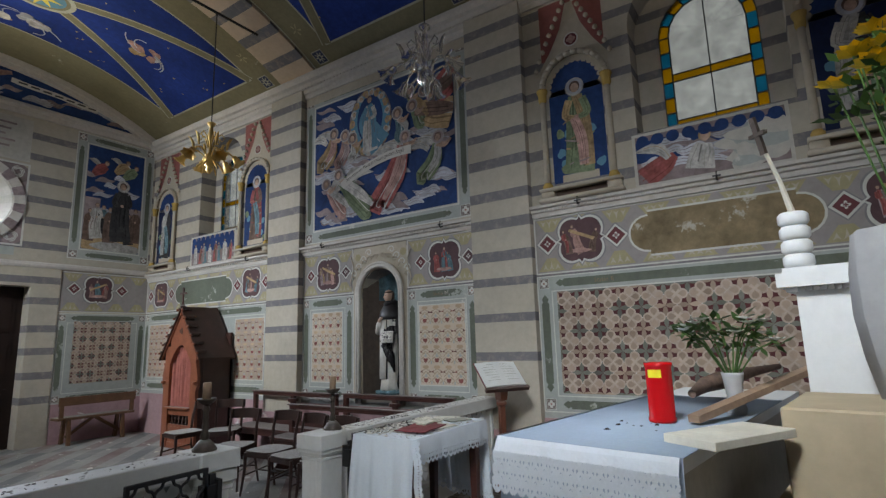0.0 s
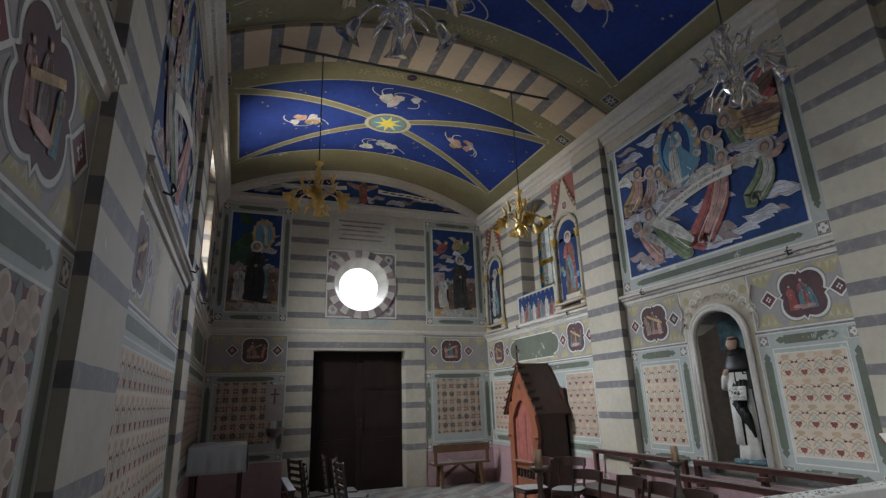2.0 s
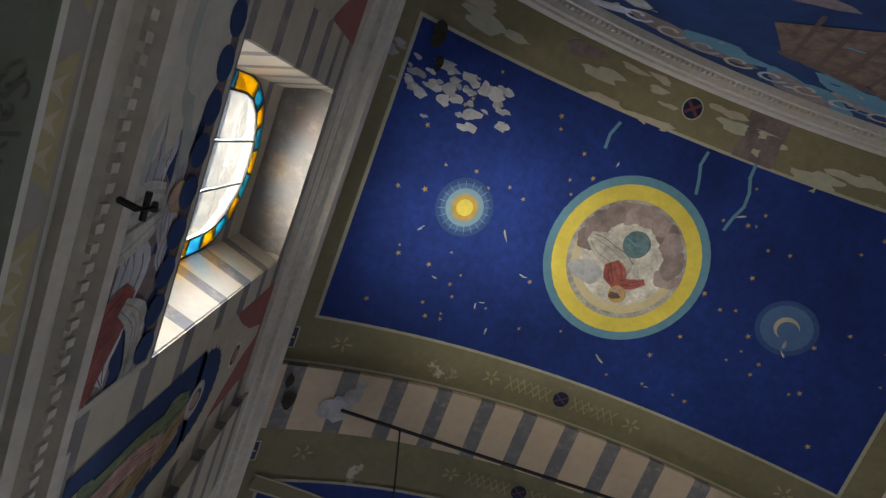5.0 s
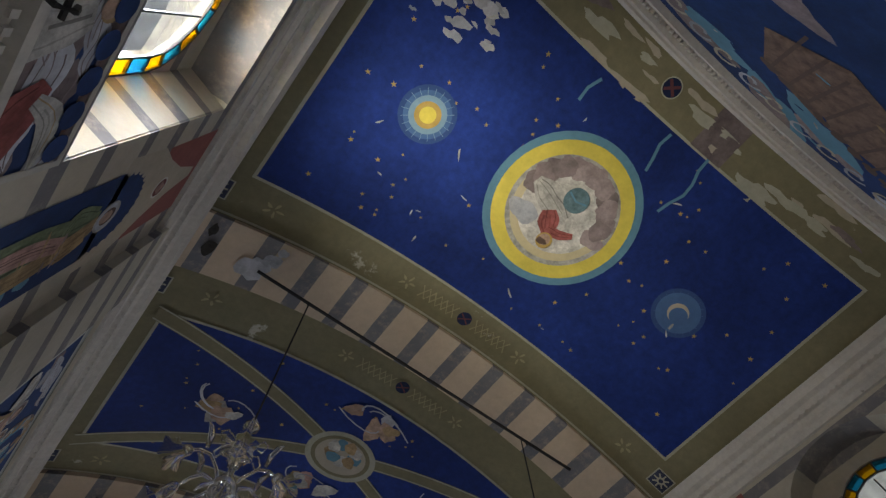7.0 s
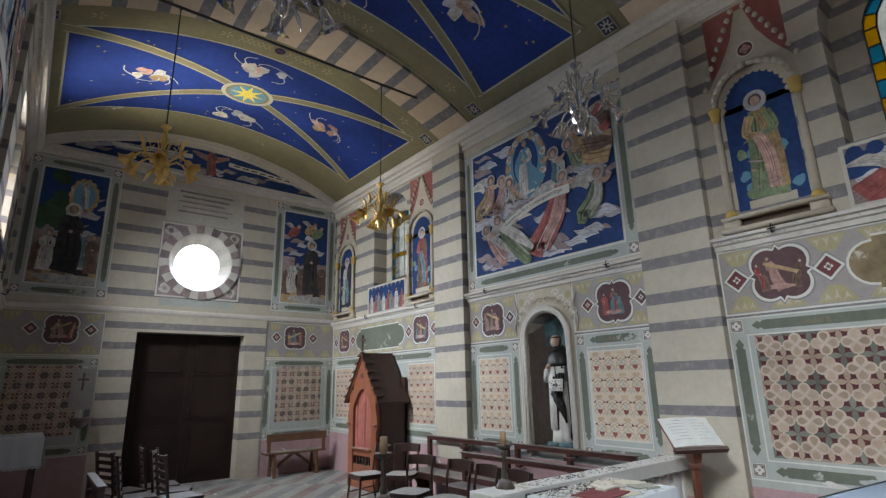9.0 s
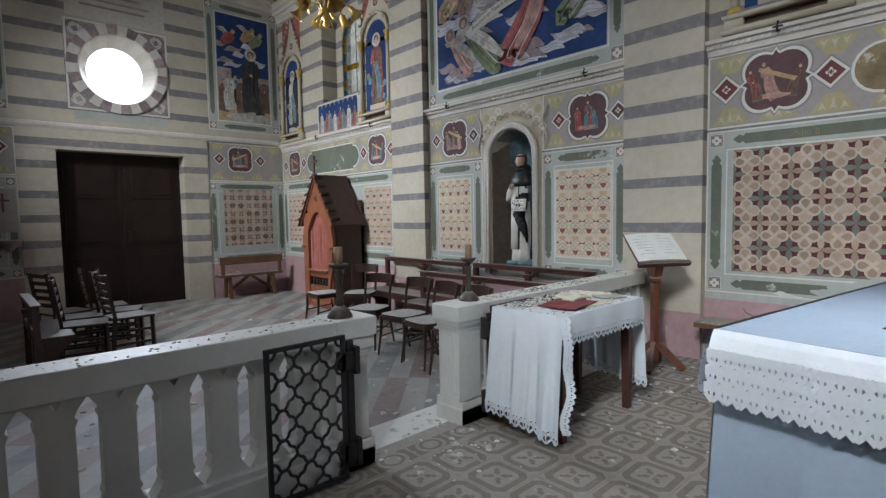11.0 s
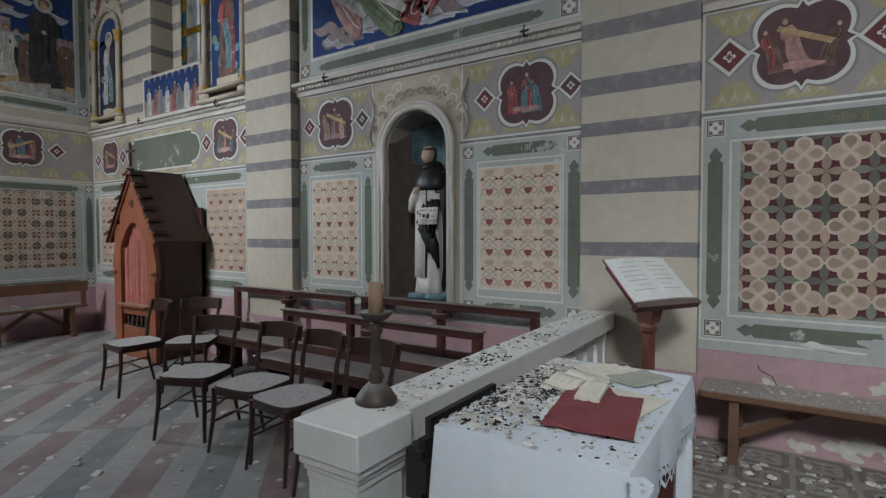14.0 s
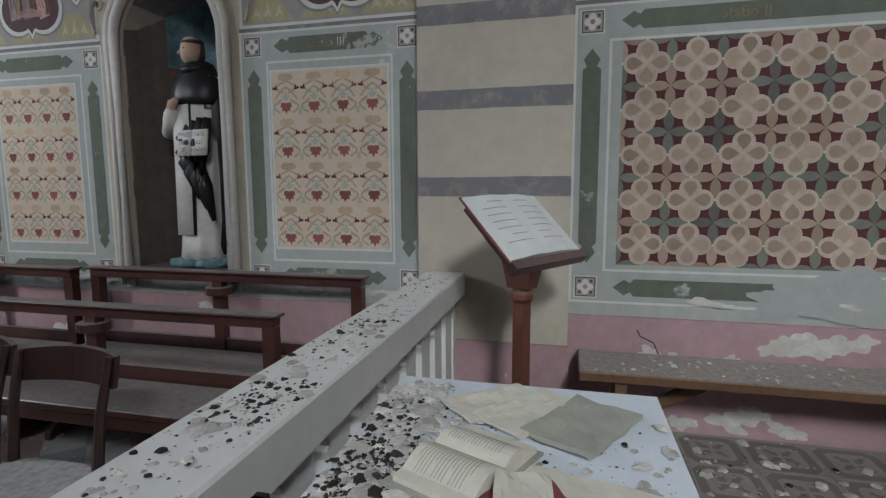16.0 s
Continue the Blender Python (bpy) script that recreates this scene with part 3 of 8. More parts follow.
# floors
bm = bmesh.new()
box(bm, XL - 0.1, XR + 0.1, EDGE, YE + 0.6, NAVE - 0.2, NAVE)
floor = tagged(part("floor", bm, "nave tiles"), "dusty grey and red nave tiles strewn with plaster", "floor", kind="structure")
bm = bmesh.new()
box(bm, XL - 0.1, XR + 0.1, BACK - 0.9, EDGE - 0.28, -0.35, 0)
box(bm, XL - 0.1, XR + 0.1, EDGE - 0.28, EDGE, -0.35, 0.002, 1)
floor_chancel = tagged(part("floor_chancel", bm, ["floor beige", "white enamel"]), "patterned cement tile chancel floor under dust", "floor", kind="structure")

# the vault: a shallow barrel, with three transverse bands
NX = 40


def vault_sheet(bm, x0, x1, y0, y1, drop, mi=0, n=NX, thick=0.1):
    xs = [x0 + (x1 - x0) * i / n for i in range(n + 1)]
    for a, b in zip(xs, xs[1:]):
        za, zb = vault_z(a) - drop, vault_z(b) - drop
        hexa(bm, [(a, y0, za), (b, y0, zb), (b, y1, zb), (a, y1, za), (a, y0, za + thick), (b, y0, zb + thick), (b, y1, zb + thick), (a, y1, za + thick)], mi)


bm = bmesh.new()
vault_sheet(bm, XL + 0.02, XR - 0.02, BACK - 0.8, YE, 0, 0, NX, 0.3)
ceiling = tagged(part("ceiling", bm, "olive band"), "blue painted barrel vault with olive borders", "ceiling", kind="structure")
BAYS = ((4.82, 7.2), (1.17, 3.02), (BACK + 0.02, -0.48))
RING = ((3.54, 4.30), (-0.015, 0.60))
for y0, y1 in RING:
    bm = bmesh.new()
    vault_sheet(bm, XL + 0.02, XR - 0.02, y0, y1, 0.05, 0, NX, 0.06)
    tagged(part("transverse_arch", bm, "striped arch plaster"), "cream and grey banded transverse arch", "arch", "transverse arches", "structure")
rng = random.Random(4)


def star(p, u, v, r, m, coat, points=5):
    p.add([(u + (r if k % 2 == 0 else r * 0.38) * math.sin(math.pi * k / points), v + (r if k % 2 == 0 else r * 0.38) * math.cos(math.pi * k / points)) for k in range(2 * points)], m, coat)


BX0, BX1 = XL + 0.32, XR - 0.39
for i, (y0, y1) in enumerate(BAYS):
    p = Paint("V")
    p.rect(BX0 - 0.028, BX1 + 0.028, y0 - 0.028, y1 + 0.028, "vault line", 0)
    p.rect(BX0, BX1, y0, y1, "vault blue", 1)
    yc = (y0 + y1) / 2
    for _ in range(90 if i == 2 else 60):
        star(p, rng.uniform(BX0 + 0.1, BX1 - 0.1), rng.uniform(y0 + 0.1, y1 - 0.1), rng.uniform(0.016, 0.03), "gold paint", 2)
    if i < 2:
        for sx in (-1, 1):
            for sy in (-1, 1):
                pts = [(XV + sx * t * (BX1 - XV), yc + sy * t * (y1 - y0) / 2) for t in [k / 10 for k in range(11)]]
                p.band(pts, 0.17, "olive band", 3)
                for o in (-0.075, 0.075):
                    p.band([(a, b + o) for a, b in pts], 0.016, "vault line", 4)
        rx, ry = (0.42, 0.33) if i == 0 else (0.44, 0.36)
        p.disc(XV, yc, rx, "vault line", 5, 36, ry)
        p.disc(XV, yc, rx * 0.84, "olive band", 6, 36, ry * 0.84)
        p.disc(XV, yc, rx * 0.72, "halo blue" if i == 0 else "beige ground", 7, 36, ry * 0.72)
        if i == 0:
            star(p, XV, yc, 0.27, "lemon paint", 8, 8)
        else:
            for a in range(9):
                p.blob(XV + 0.16 * math.cos(a * 0.7), yc - 0.06 + 0.12 * math.sin(a * 0.7), 0.08, ("halo blue", "robe ochre", "robe white")[a % 3], rng, 8 + a % 2)
        # clusters of ribbons and drapery in the four fields
        for k, (dx, dy) in enumerate(((-1.45, 0.0), (1.45, 0.0), (0, 0.36), (0, -0.36))):
            cx, cy = XV + dx, yc + dy * (y1 - y0)
            for q in range(5):
                a = rng.uniform(0, 6.28)
                p.blob(cx + 0.16 * math.cos(a) * (1 if dx else 1.6), cy + 0.12 * math.sin(a), rng.uniform(0.07, 0.13), rng.choice(("robe ochre", "skin paint", "robe white", "cloud paint", "robe pink")), rng, 5 + q % 4, rng.uniform(0.6, 1.5), 1, 14, 0.35, a)
            for q in range(4):
                a = rng.uniform(0, 6.28)
                p.band([(cx + (0.12 + 0.04 * t) * math.cos(a + 0.25 * t) * (1.2 if dx else 1.7), cy + (0.10 + 0.025 * t) * math.sin(a + 0.35 * t)) for t in range(7)], 0.017, "cloud paint", 9)
    else:
        mx, my = XV + 0.01, -1.77
        for r, m, ct in ((0.79, "halo blue", 3), (0.71, "lemon paint", 5), (0.57, "robe white", 7)):
            p.disc(mx, my, r, m, ct, 44)
        for r, m in ((0.52, "warm cream paint"), (0.44, "robe white")):
            p.disc(mx, my, r, m, 7.5 + (0.52 - r) * 8, 40)
        for k in range(13):   # an arc of rolled clouds
            a = -math.pi + 0.1 + k * 0.265
            p.blob(mx + 0.43 * math.cos(a), my - 0.02 + 0.43 * math.sin(a), 0.105, "cloud grey", rng, 9 + (k % 2) * 0.4, 1.1, 0.95)
        p.blob(mx - 0.32, my + 0.22, 0.13, "cloud paint", rng, 9.5, 1.2, 0.9)
        p.sweep([(mx - 0.42, my - 0.1), (mx - 0.25, my - 0.06), (mx - 0.08, my + 0.0), (mx + 0.08, my + 0.04)], [0.05, 0.13, 0.14, 0.07], "robe white", 12, 5, "cloud grey")
        p.disc(mx + 0.03, my - 0.17, 0.13, "robe teal", 13, 24)
        p.band([(mx - 0.08, my - 0.2), (mx + 0.03, my - 0.16), (mx + 0.14, my - 0.19)], 0.02, "halo blue", 13.5)
        p.sweep([(mx - 0.12, my + 0.06), (mx - 0.05, my + 0.15), (mx + 0.03, my + 0.26)], [0.07, 0.11, 0.06], "robe red", 14, 4)
        p.sweep([(mx + 0.0, my + 0.22), (mx + 0.13, my + 0.2), (mx + 0.25, my + 0.13)], [0.05, 0.05, 0.03], "robe red", 14.5, 2)
        p.disc(mx + 0.05, my + 0.33, 0.085, "gold paint", 15, 20)
        p.disc(mx + 0.045, my + 0.32, 0.062, "skin paint", 15.6, 18)
        p.blob(mx + 0.03, my + 0.35, 0.045, "robe brown", rng, 16, 1.2, 0.8)
        for sx, m, rr in ((-4.53, "gold paint", 0.12), (-1.32, "beige ground", 0.105)):
            for q, mm, ct in ((0.26, "halo faint", 3), (0.215, "halo mid", 3.6), (0.17 if m == "gold paint" else 0.0, "halo pale", 4.2)):
                if q:
                    p.disc(sx, -1.72, q, mm, ct, 32)
            for k in range(20):
                a = k * math.pi / 10
                p.band([(sx + 0.13 * math.cos(a), -1.72 + 0.13 * math.sin(a)), (sx + 0.235 * math.cos(a), -1.72 + 0.235 * math.sin(a))], 0.004, "halo pale" if m == "gold paint" else "halo mid", 4.6)
            p.disc(sx, -1.72, rr, m, 5.2, 28)
        p.disc(-4.53, -1.72, 0.075, "lemon paint", 5.8, 24)
        p.disc(-1.30, -1.70, 0.09, "halo mid", 6, 28)
        for _ in range(46):   # lost paint by the corner
            p.blob(-5.0 + rng.gauss(0, 0.3), -2.75 + abs(rng.gauss(0, 0.2)), rng.uniform(0.01, 0.06), "cloud paint", rng, 4, 1.5, 0.8, 10, 0.5)
        for _ in range(20):
            p.blob(rng.uniform(BX0 + 0.3, BX1 - 0.2), rng.uniform(y0 + 0.1, y1 - 0.1), rng.uniform(0.01, 0.025), "robe white", rng, 4, 2.2, 0.5, 8, 0.5, rng.uniform(0, 3))
    p.done("vault_painting", None, "starry blue vault field")
for ob in [o for o in scene.objects if o.name.startswith("vault_painting")]:
    tagged(ob, "deep blue painted vault field with gold stars and olive ribs", "fresco", "vault fields", "structure")
# borders beside the bands: round bosses, scrolls and corner rosettes
p = Paint("V")
for (y0, y1), (ya, yb) in ((RING[0], (3.29, 4.56)), (RING[1], (-0.255, 0.85))):
    for y in (ya, yb):
        p.disc(XV, y, 0.095, "olive band", 1)
        p.disc(XV, y, 0.08, "night blue", 2)
        p.band([(XV - 0.06, y - 0.04), (XV + 0.06, y + 0.04)], 0.014, "panel red", 3)
        p.band([(XV - 0.06, y + 0.04), (XV + 0.06, y - 0.04)], 0.014, "panel red", 3)
        for s in (-1, 1):
            for k in range(3):
                a = XV + s * (0.2 + 0.15 * k)
                p.band([(a - 0.08, y - 0.07), (a, y + 0.07), (a + 0.08, y - 0.07)], 0.014, "yellow ground", 1)
                p.band([(a - 0.08, y + 0.07), (a, y - 0.07), (a + 0.08, y + 0.07)], 0.014, "yellow ground", 2)
            for a in (XV + s * 0.75, XV + s * 2.2):
                for k in range(5):
                    p.blob(a + 0.06 * math.cos(k * 1.26), y + 0.05 * math.sin(k * 1.26), 0.022, "yellow ground", rng, 1 + k % 2, 1.6, 0.6, 8, 0.3, k * 1.26)
        for s in (-1, 1):
            a = XV + s * 2.66
            p.rect(a - 0.1, a + 0.1, y - 0.1, y + 0.1, "vault line", 1)
            p.rect(a - 0.088, a + 0.088, y - 0.088, y + 0.088, "dim blue", 2)
            for k in range(8):
                q = k * math.pi / 4
                p.band([(a + 0.02 * math.cos(q), y + 0.02 * math.sin(q)), (a + 0.078 * math.cos(q), y + 0.078 * math.sin(q))], 0.016, "vault line", 3 + 0.05 * k)
            p.foil(a, y, 0.05, "vault line", 4, 8)
            p.disc(a, y, 0.022, "dim blue", 5, 12)
    for y in (y0, y1):
        p.rect(XL + 0.1, XR - 0.1, y - 0.012 - 0.03, y + 0.012 - 0.03, "vault line", 0)
tagged(p.done("vault_border"), "olive painted borders with bosses and corner rosettes", "fresco", kind="structure")
# a fallen patch of plaster and a crack by the rod
bm = bmesh.new()
for cx, cy, r in ((-5.0, 0.36, 0.13), (-4.93, 0.3, 0.1), (-4.86, 0.2, 0.08), (-4.83, 0.08, 0.05)):
    pts = [(cx + r * rng.uniform(0.7, 1.2) * math.cos(k * 0.57), cy + r * rng.uniform(0.7, 1.2) * math.sin(k * 0.57)) for k in range(11)]
    vs = [bm.verts.new((a, b, vault_z(a) - 0.055 - 0.004 - r * 0.02)) for a, b in pts]
    bm.faces.new(vs)
# holes in the vault: flat near-black patches stand in for the shade inside them
for cx, cy, r in ((-5.38, 0.3, 0.1), (-5.42, 0.12, 0.07), (-5.22, -2.9, 0.12), (-5.15, -2.72, 0.07)):
    pts = [(cx + 0.5 * r * rng.uniform(0.7, 1.2) * math.cos(k * 0.57), cy + r * rng.uniform(0.7, 1.2) * math.sin(k * 0.57)) for k in range(11)]
    bm.faces.new([bm.verts.new((a, b, vault_z(a) - 0.07)) for a, b in pts]).material_index = 1
tagged(part("plaster_scar", bm, ["cloud paint", "soot crumbs"]), "white scar of fallen plaster on the arch", "damage", kind="structure")

# pilasters, cornices and string courses
PILS = ((3.87, 4.6), (0.11, 0.86))
for s in "RL":
    sg = -1 if s == "R" else 1
    x0 = XR if s == "R" else XL
    for y0, y1 in PILS:
        bm = bmesh.new()
        xa, xb = sorted((x0, x0 + sg * (0.1 if s == "R" else 0.055)))
        box(bm, xa, xb, y0, y1, -0.15 if y0 > 1 else 0.0, 5.35)
        tagged(part("pilaster", bm, "striped plaster"), "flat pilaster painted in cream and grey bands", "pilaster", "pilasters", "structure")
    bm = bmesh.new()
    prof = [(0.0, 5.22), (0.03, 5.22), (0.03, 5.28), (0.06, 5.30), (0.06, 5.36), (0.1, 5.38), (0.12, 5.42), (0.17, 5.44), (0.19, 5.5), (0.19, 5.54), (0.0, 5.58)]
    prism(bm, prof, lambda u, v, d: (x0 + sg * u, BACK - 0.8 + d * (YE - BACK + 0.8), v))
    y = BACK
    while y < YE - 0.1:
        xa, xb = sorted((x0 + sg * 0.06, x0 + sg * 0.1))
        box(bm, xa, xb, y, y + 0.035, 5.365, 5.40)
        y += 0.07
    tagged(part("cornice", bm, "moulding"), "moulded plaster cornice with dentils under the vault", "cornice", "cornices", "structure")
    for y0, y1 in ((4.6, YE), (0.86, 3.87), (FAR, 0.11)):
        bm = bmesh.new()
        prism(bm, [(0, 2.69), (0.025, 2.69), (0.03, 2.735), (0.05, 2.745), (0.05, 2.775), (0.085, 2.785), (0.09, 2.815), (0.0, 2.83)], lambda u, v, d: (x0 + sg * u, y0 + d * (y1 - y0), v))
        y = y0 + 0.02
        while y < y1 - 0.03:
            xa, xb = sorted((x0 + sg * 0.03, x0 + sg * 0.062))
            box(bm, xa, xb, y, y + 0.024, 2.745, 2.774)
            y += 0.048
        tagged(part("string_course", bm, "moulding"), "narrow dentilled string course between the pilasters", "cornice", "string courses", "structure")
        # small hooks for lamps
    for k, y0 in enumerate((5.1, 6.8, 3.35, 1.28, -0.45, -1.75)):
        bm = bmesh.new()
        tube(bm, [(x0 + sg * 0.08, y0, 2.77), (x0 + sg * 0.13, y0, 2.75), (x0 + sg * 0.15, y0, 2.79), (x0 + sg * 0.13, y0, 2.83)], 0.009, 5)
        tube(bm, [(x0 + sg * 0.13, y0 - 0.035, 2.79), (x0 + sg * 0.13, y0 + 0.035, 2.79)], 0.008, 5)
        tagged(part("lamp_hook", bm, "iron"), "small dark iron hook on the string course", "hook", "lamp hooks")
bm = bmesh.new()
prism(bm, [(0, 5.42), (0.05, 5.42), (0.06, 5.5), (0.12, 5.53), (0.12, 5.58), (0.0, 5.62)], lambda u, v, d: (XL + d * 5.7, YE - u, v))
tagged(part("cornice", bm, "moulding"), "moulded cornice under the painted lunette", "cornice", "cornices", "structure")
bm = bmesh.new()
for dz, w, h in ((0.05, 0.16, 0.1), (0.13, 0.1, 0.07)):
    pts = [(XL + 0.12 + 5.46 * k / 26, YE - 0.1, vault_z(XL + 0.12 + 5.46 * k / 26) - dz) for k in range(27)]
    for a, b in zip(pts, pts[1:]):
        bar(bm, a, b, w, h)
tagged(part("arch_moulding", bm, "moulding"), "pale rounded moulding framing the painted lunette", "cornice", kind="structure")
bm = bmesh.new()
prism(bm, [(0, 2.80), (0.03, 2.80), (0.05, 2.84), (0.05, 2.88), (0.0, 2.9)], lambda u, v, d: (XL + d * 5.7, YE - u, v))
tagged(part("string_course", bm, "moulding"), "thin plain string course over the door", "cornice", "string courses", "structure")
bm = bmesh.new()
for x0, sg in ((XR, -1), (XL, 1)):
    for y0, y1 in ((4.6, YE), (0.86, 3.87), (FAR, 0.11)):
        xa, xb = sorted((x0, x0 + sg * 0.02))
        box(bm, xa, xb, y0, y1, NAVE if y0 > 0.5 else 0.0, 0.56)
    for y0, y1 in PILS:
        q = 0.1 if x0 == XR else 0.055
        xa, xb = sorted((x0 + sg * q, x0 + sg * (q + 0.015)))
        box(bm, xa, xb, y0 - 0.008, y1 + 0.008, NAVE if y0 > 1 else 0.0, 0.42)
box(bm, XL + 0.02, DOOR_U0 - 0.45, YE - 0.02, YE, NAVE, 0.5)
box(bm, DOOR_U1 + 0.45, XR - 0.02, YE - 0.02, YE, NAVE, 0.5)
tagged(part("baseboard", bm, "dado pink"), "faded pink painted dado flaking to plaster", "dado", kind="structure")

# ---- painted decoration ----


def quatre_panel(p, u0, u1, v0, v1, pitch=0.21):
    """Quatrefoils of four round lobes that touch, with leafy crosses and small dark squares between them."""
    p.rect(u0, u1, v0, v1, "pattern wine", 1)
    nu, nv = max(1, round((u1 - u0) / pitch)), max(1, round((v1 - v0) / pitch))
    pu, pv = (u1 - u0) / nu, (v1 - v0) / nv
    for i in range(nu + 1):
        for j in range(nv + 1):
            u, v = u0 + i * pu, v0 + j * pv
            m = "pattern green" if (i * 3 + j * 2) % 4 < 2 else "pattern drop"
            for k in range(4):   # four pointed petals
                c, s = ((1, 0), (0, 1), (-1, 0), (0, -1))[k]
                if not (u0 - 0.01 < u + c * 0.1 < u1 + 0.01 and v0 - 0.01 < v + s * 0.1 < v1 + 0.01):
                    continue
                out = [(0, 0)] + [(t, 0.09 * math.sin(math.pi * min(1.0, t / 0.5)) ** 0.8 + 0.02) for t in (0.1, 0.2, 0.3, 0.4)] + [(0.5, 0)]
                out += [(a, -b) for a, b in out[-2:0:-1]]
                lo_u, hi_u, lo_v, hi_v = u0, u1, v0, v1
                p.add([(min(max(u + (a * c - b * s) * pu, lo_u), hi_u), min(max(v + (a * s + b * c) * pv, lo_v), hi_v)) for a, b in out], m, 2 + 0.1 * (k % 2))
    for i in range(nu):
        for j in range(nv):
            u, v = u0 + (i + 0.5) * pu, v0 + (j + 0.5) * pv
            p.diamond(u, v, 0.3 * pu, "pattern rose", 3.4)
            for k in range(4):
                c, s = ((1, 0), (0, 1), (-1, 0), (0, -1))[k]
                p.disc(u + c * 0.255 * pu, v + s * 0.255 * pv, 0.228 * pu, "pattern edge", 2.7 + 0.1 * (k % 2), 18)
                p.disc(u + c * 0.255 * pu, v + s * 0.255 * pv, 0.208 * pu, "pattern rose", 3 + 0.1 * (k % 2), 18)
                out = [(0.08, 0.0)] + [(0.29 + 0.13 * math.cos(t), 0.14 * math.sin(t)) for t in [2.2 - 0.55 * q for q in range(9)]]
                p.add([(u + (a * c - b * s) * pu, v + (a * s + b * c) * pv) for a, b in out], "pattern drop", 4)
                if (i * 5 + j * 3 + k) % 7:
                    p.band([(u + q * (c * 0.13 - s * 0.13) * pu, v + q * (s * 0.13 + c * 0.13) * pv) for q in (0.0, 1.0)], 0.035 * pu, "pattern edge", 5 + 0.1 * k)
            for du, dv in ((0.5, 0), (0, 0.5)):
                p.disc(u + du * pu, v + dv * pv, 0.022 * pu, "pale line", 5, 8)


def palmette_panel(p, u0, u1, v0, v1, cols=4, rows=4, ground="pattern ochre"):
    """Rows of small red leaves under tan fans, in loops of thin stems."""
    p.rect(u0, u1, v0, v1, ground, 1)
    pu, pv = (u1 - u0) / cols, (v1 - v0) / rows
    w = 0.058 * pu
    for i in range(cols):
        for j in range(rows):
            u, v = u0 + (i + 0.5) * pu, v0 + j * pv

            def at(a, b):
                return (u + a * pu, v + b * pv)
            leaf = [(0, 0.05), (0.06, 0.14), (0.16, 0.12), (0.14, 0.19), (0.21, 0.25), (0.17, 0.31), (0.06, 0.32), (0, 0.30)]
            p.add([at(a, b) for a, b in leaf] + [at(-a, b) for a, b in leaf[-2:0:-1]], "pattern red", 4)
            fan = [(0, 0.77), (0.08, 0.75), (0.10, 0.80), (0.24, 0.82), (0.28, 0.88), (0.2, 0.95), (0.08, 0.965), (0, 0.95)]
            p.add([at(a, b) for a, b in fan] + [at(-a, b) for a, b in fan[-2:0:-1]], "pattern fan", 4)
            p.add([at(a, b) for a, b in ((0, 0.36), (0.06, 0.37), (0.17, 0.47), (0.08, 0.46), (0.0, 0.58), (-0.08, 0.46), (-0.17, 0.47), (-0.06, 0.37))], "ground green", 3)
            for q in (-1, 1):
                p.add([at(q * a, b) for a, b in ((0.33, 0.74), (0.4, 0.66), (0.46, 0.68), (0.485, 0.62), (0.36, 0.60), (0.28, 0.62), (0.33, 0.66))], "pattern wine" if (i + j) % 4 else "pattern red", 3.5)
                p.band([at(q * (0.10 + 0.34 * math.sin(t * 0.42) ** 1.2), 0.04 + 0.05 * t) for t in range(1, 8)], w, "pattern stem", 2)
                p.band([at(q * (0.40 - 0.42 * (t / 6)), 0.39 + 0.07 * t - 0.004 * t * t) for t in range(7)], w, "pattern stem", 2.4 + 0.1 * q)
                p.band([at(q * (0.04 + 0.30 * math.sin(t * 0.5)), 0.78 - 0.042 * t) for t in range(7)], w, "pattern stem", 2.8)
                p.band([at(q * (0.23 + 0.09 * math.cos(t * 0.9)), 0.27 + 0.06 * math.sin(t * 0.9)) for t in range(6)], w * 0.8, "pattern stem", 2.1)
                p.band([at(q * 0.47, 0.03 + 0.05 * t) for t in range(4)], w, "ground green", 2)
    p.border(u0 - 0.012, u1 + 0.012, v0 - 0.012, v1 + 0.012, 0.012, "pale line", 3)


def rosette(p, u, v, r=0.055):
    p.rect(u - r, u + r, v - r, v + r, "pale line", 2)
    p.rect(u - r * 0.9, u + r * 0.9, v - r * 0.9, v + r * 0.9, "pattern brown", 3)
    p.rect(u - r * 0.8, u + r * 0.8, v - r * 0.8, v + r * 0.8, "frieze grey", 3.5)
    for k in range(4):
        a = math.pi / 4 + k * math.pi / 2
        p.disc(u + 0.62 * r * math.cos(a) * 1.15, v + 0.62 * r * math.sin(a) * 1.15, 0.15 * r, "pattern brown", 4, 8)
    p.foil(u, v, r * 0.72, "pale line", 4.5, 4, 0, 0.4, 24)
    p.disc(u, v, r * 0.22, "robe pink", 5, 10)


def lozenge(p, u0, u1, v0, v1):
    """A long dark green tablet with pointed, pinched ends."""
    if u1 - u0 > v1 - v0:
        h, c = (v1 - v0) / 2, (v0 + v1) / 2
        pts = [(0, 0), (1.2, 0.9), (1.9, 0.55), (2.3, 1)]
        half = [(u0 + a * h, c + b * h) for a, b in pts] + [(u1 - a * h, c + b * h) for a, b in pts[::-1]]
        p.add(half + [(a, 2 * c - b) for a, b in half[-2:0:-1]], "deep green", 2)
    else:
        h, c = (u1 - u0) / 2, (u0 + u1) / 2
        pts = [(0, 0), (1.2, 0.9), (1.9, 0.55), (2.3, 1)]
        half = [(c + b * h, v0 + a * h) for a, b in pts] + [(c + b * h, v1 - a * h) for a, b in pts[::-1]]
        p.add(half + [(2 * c - a, b) for a, b in half[-2:0:-1]], "deep green", 2)


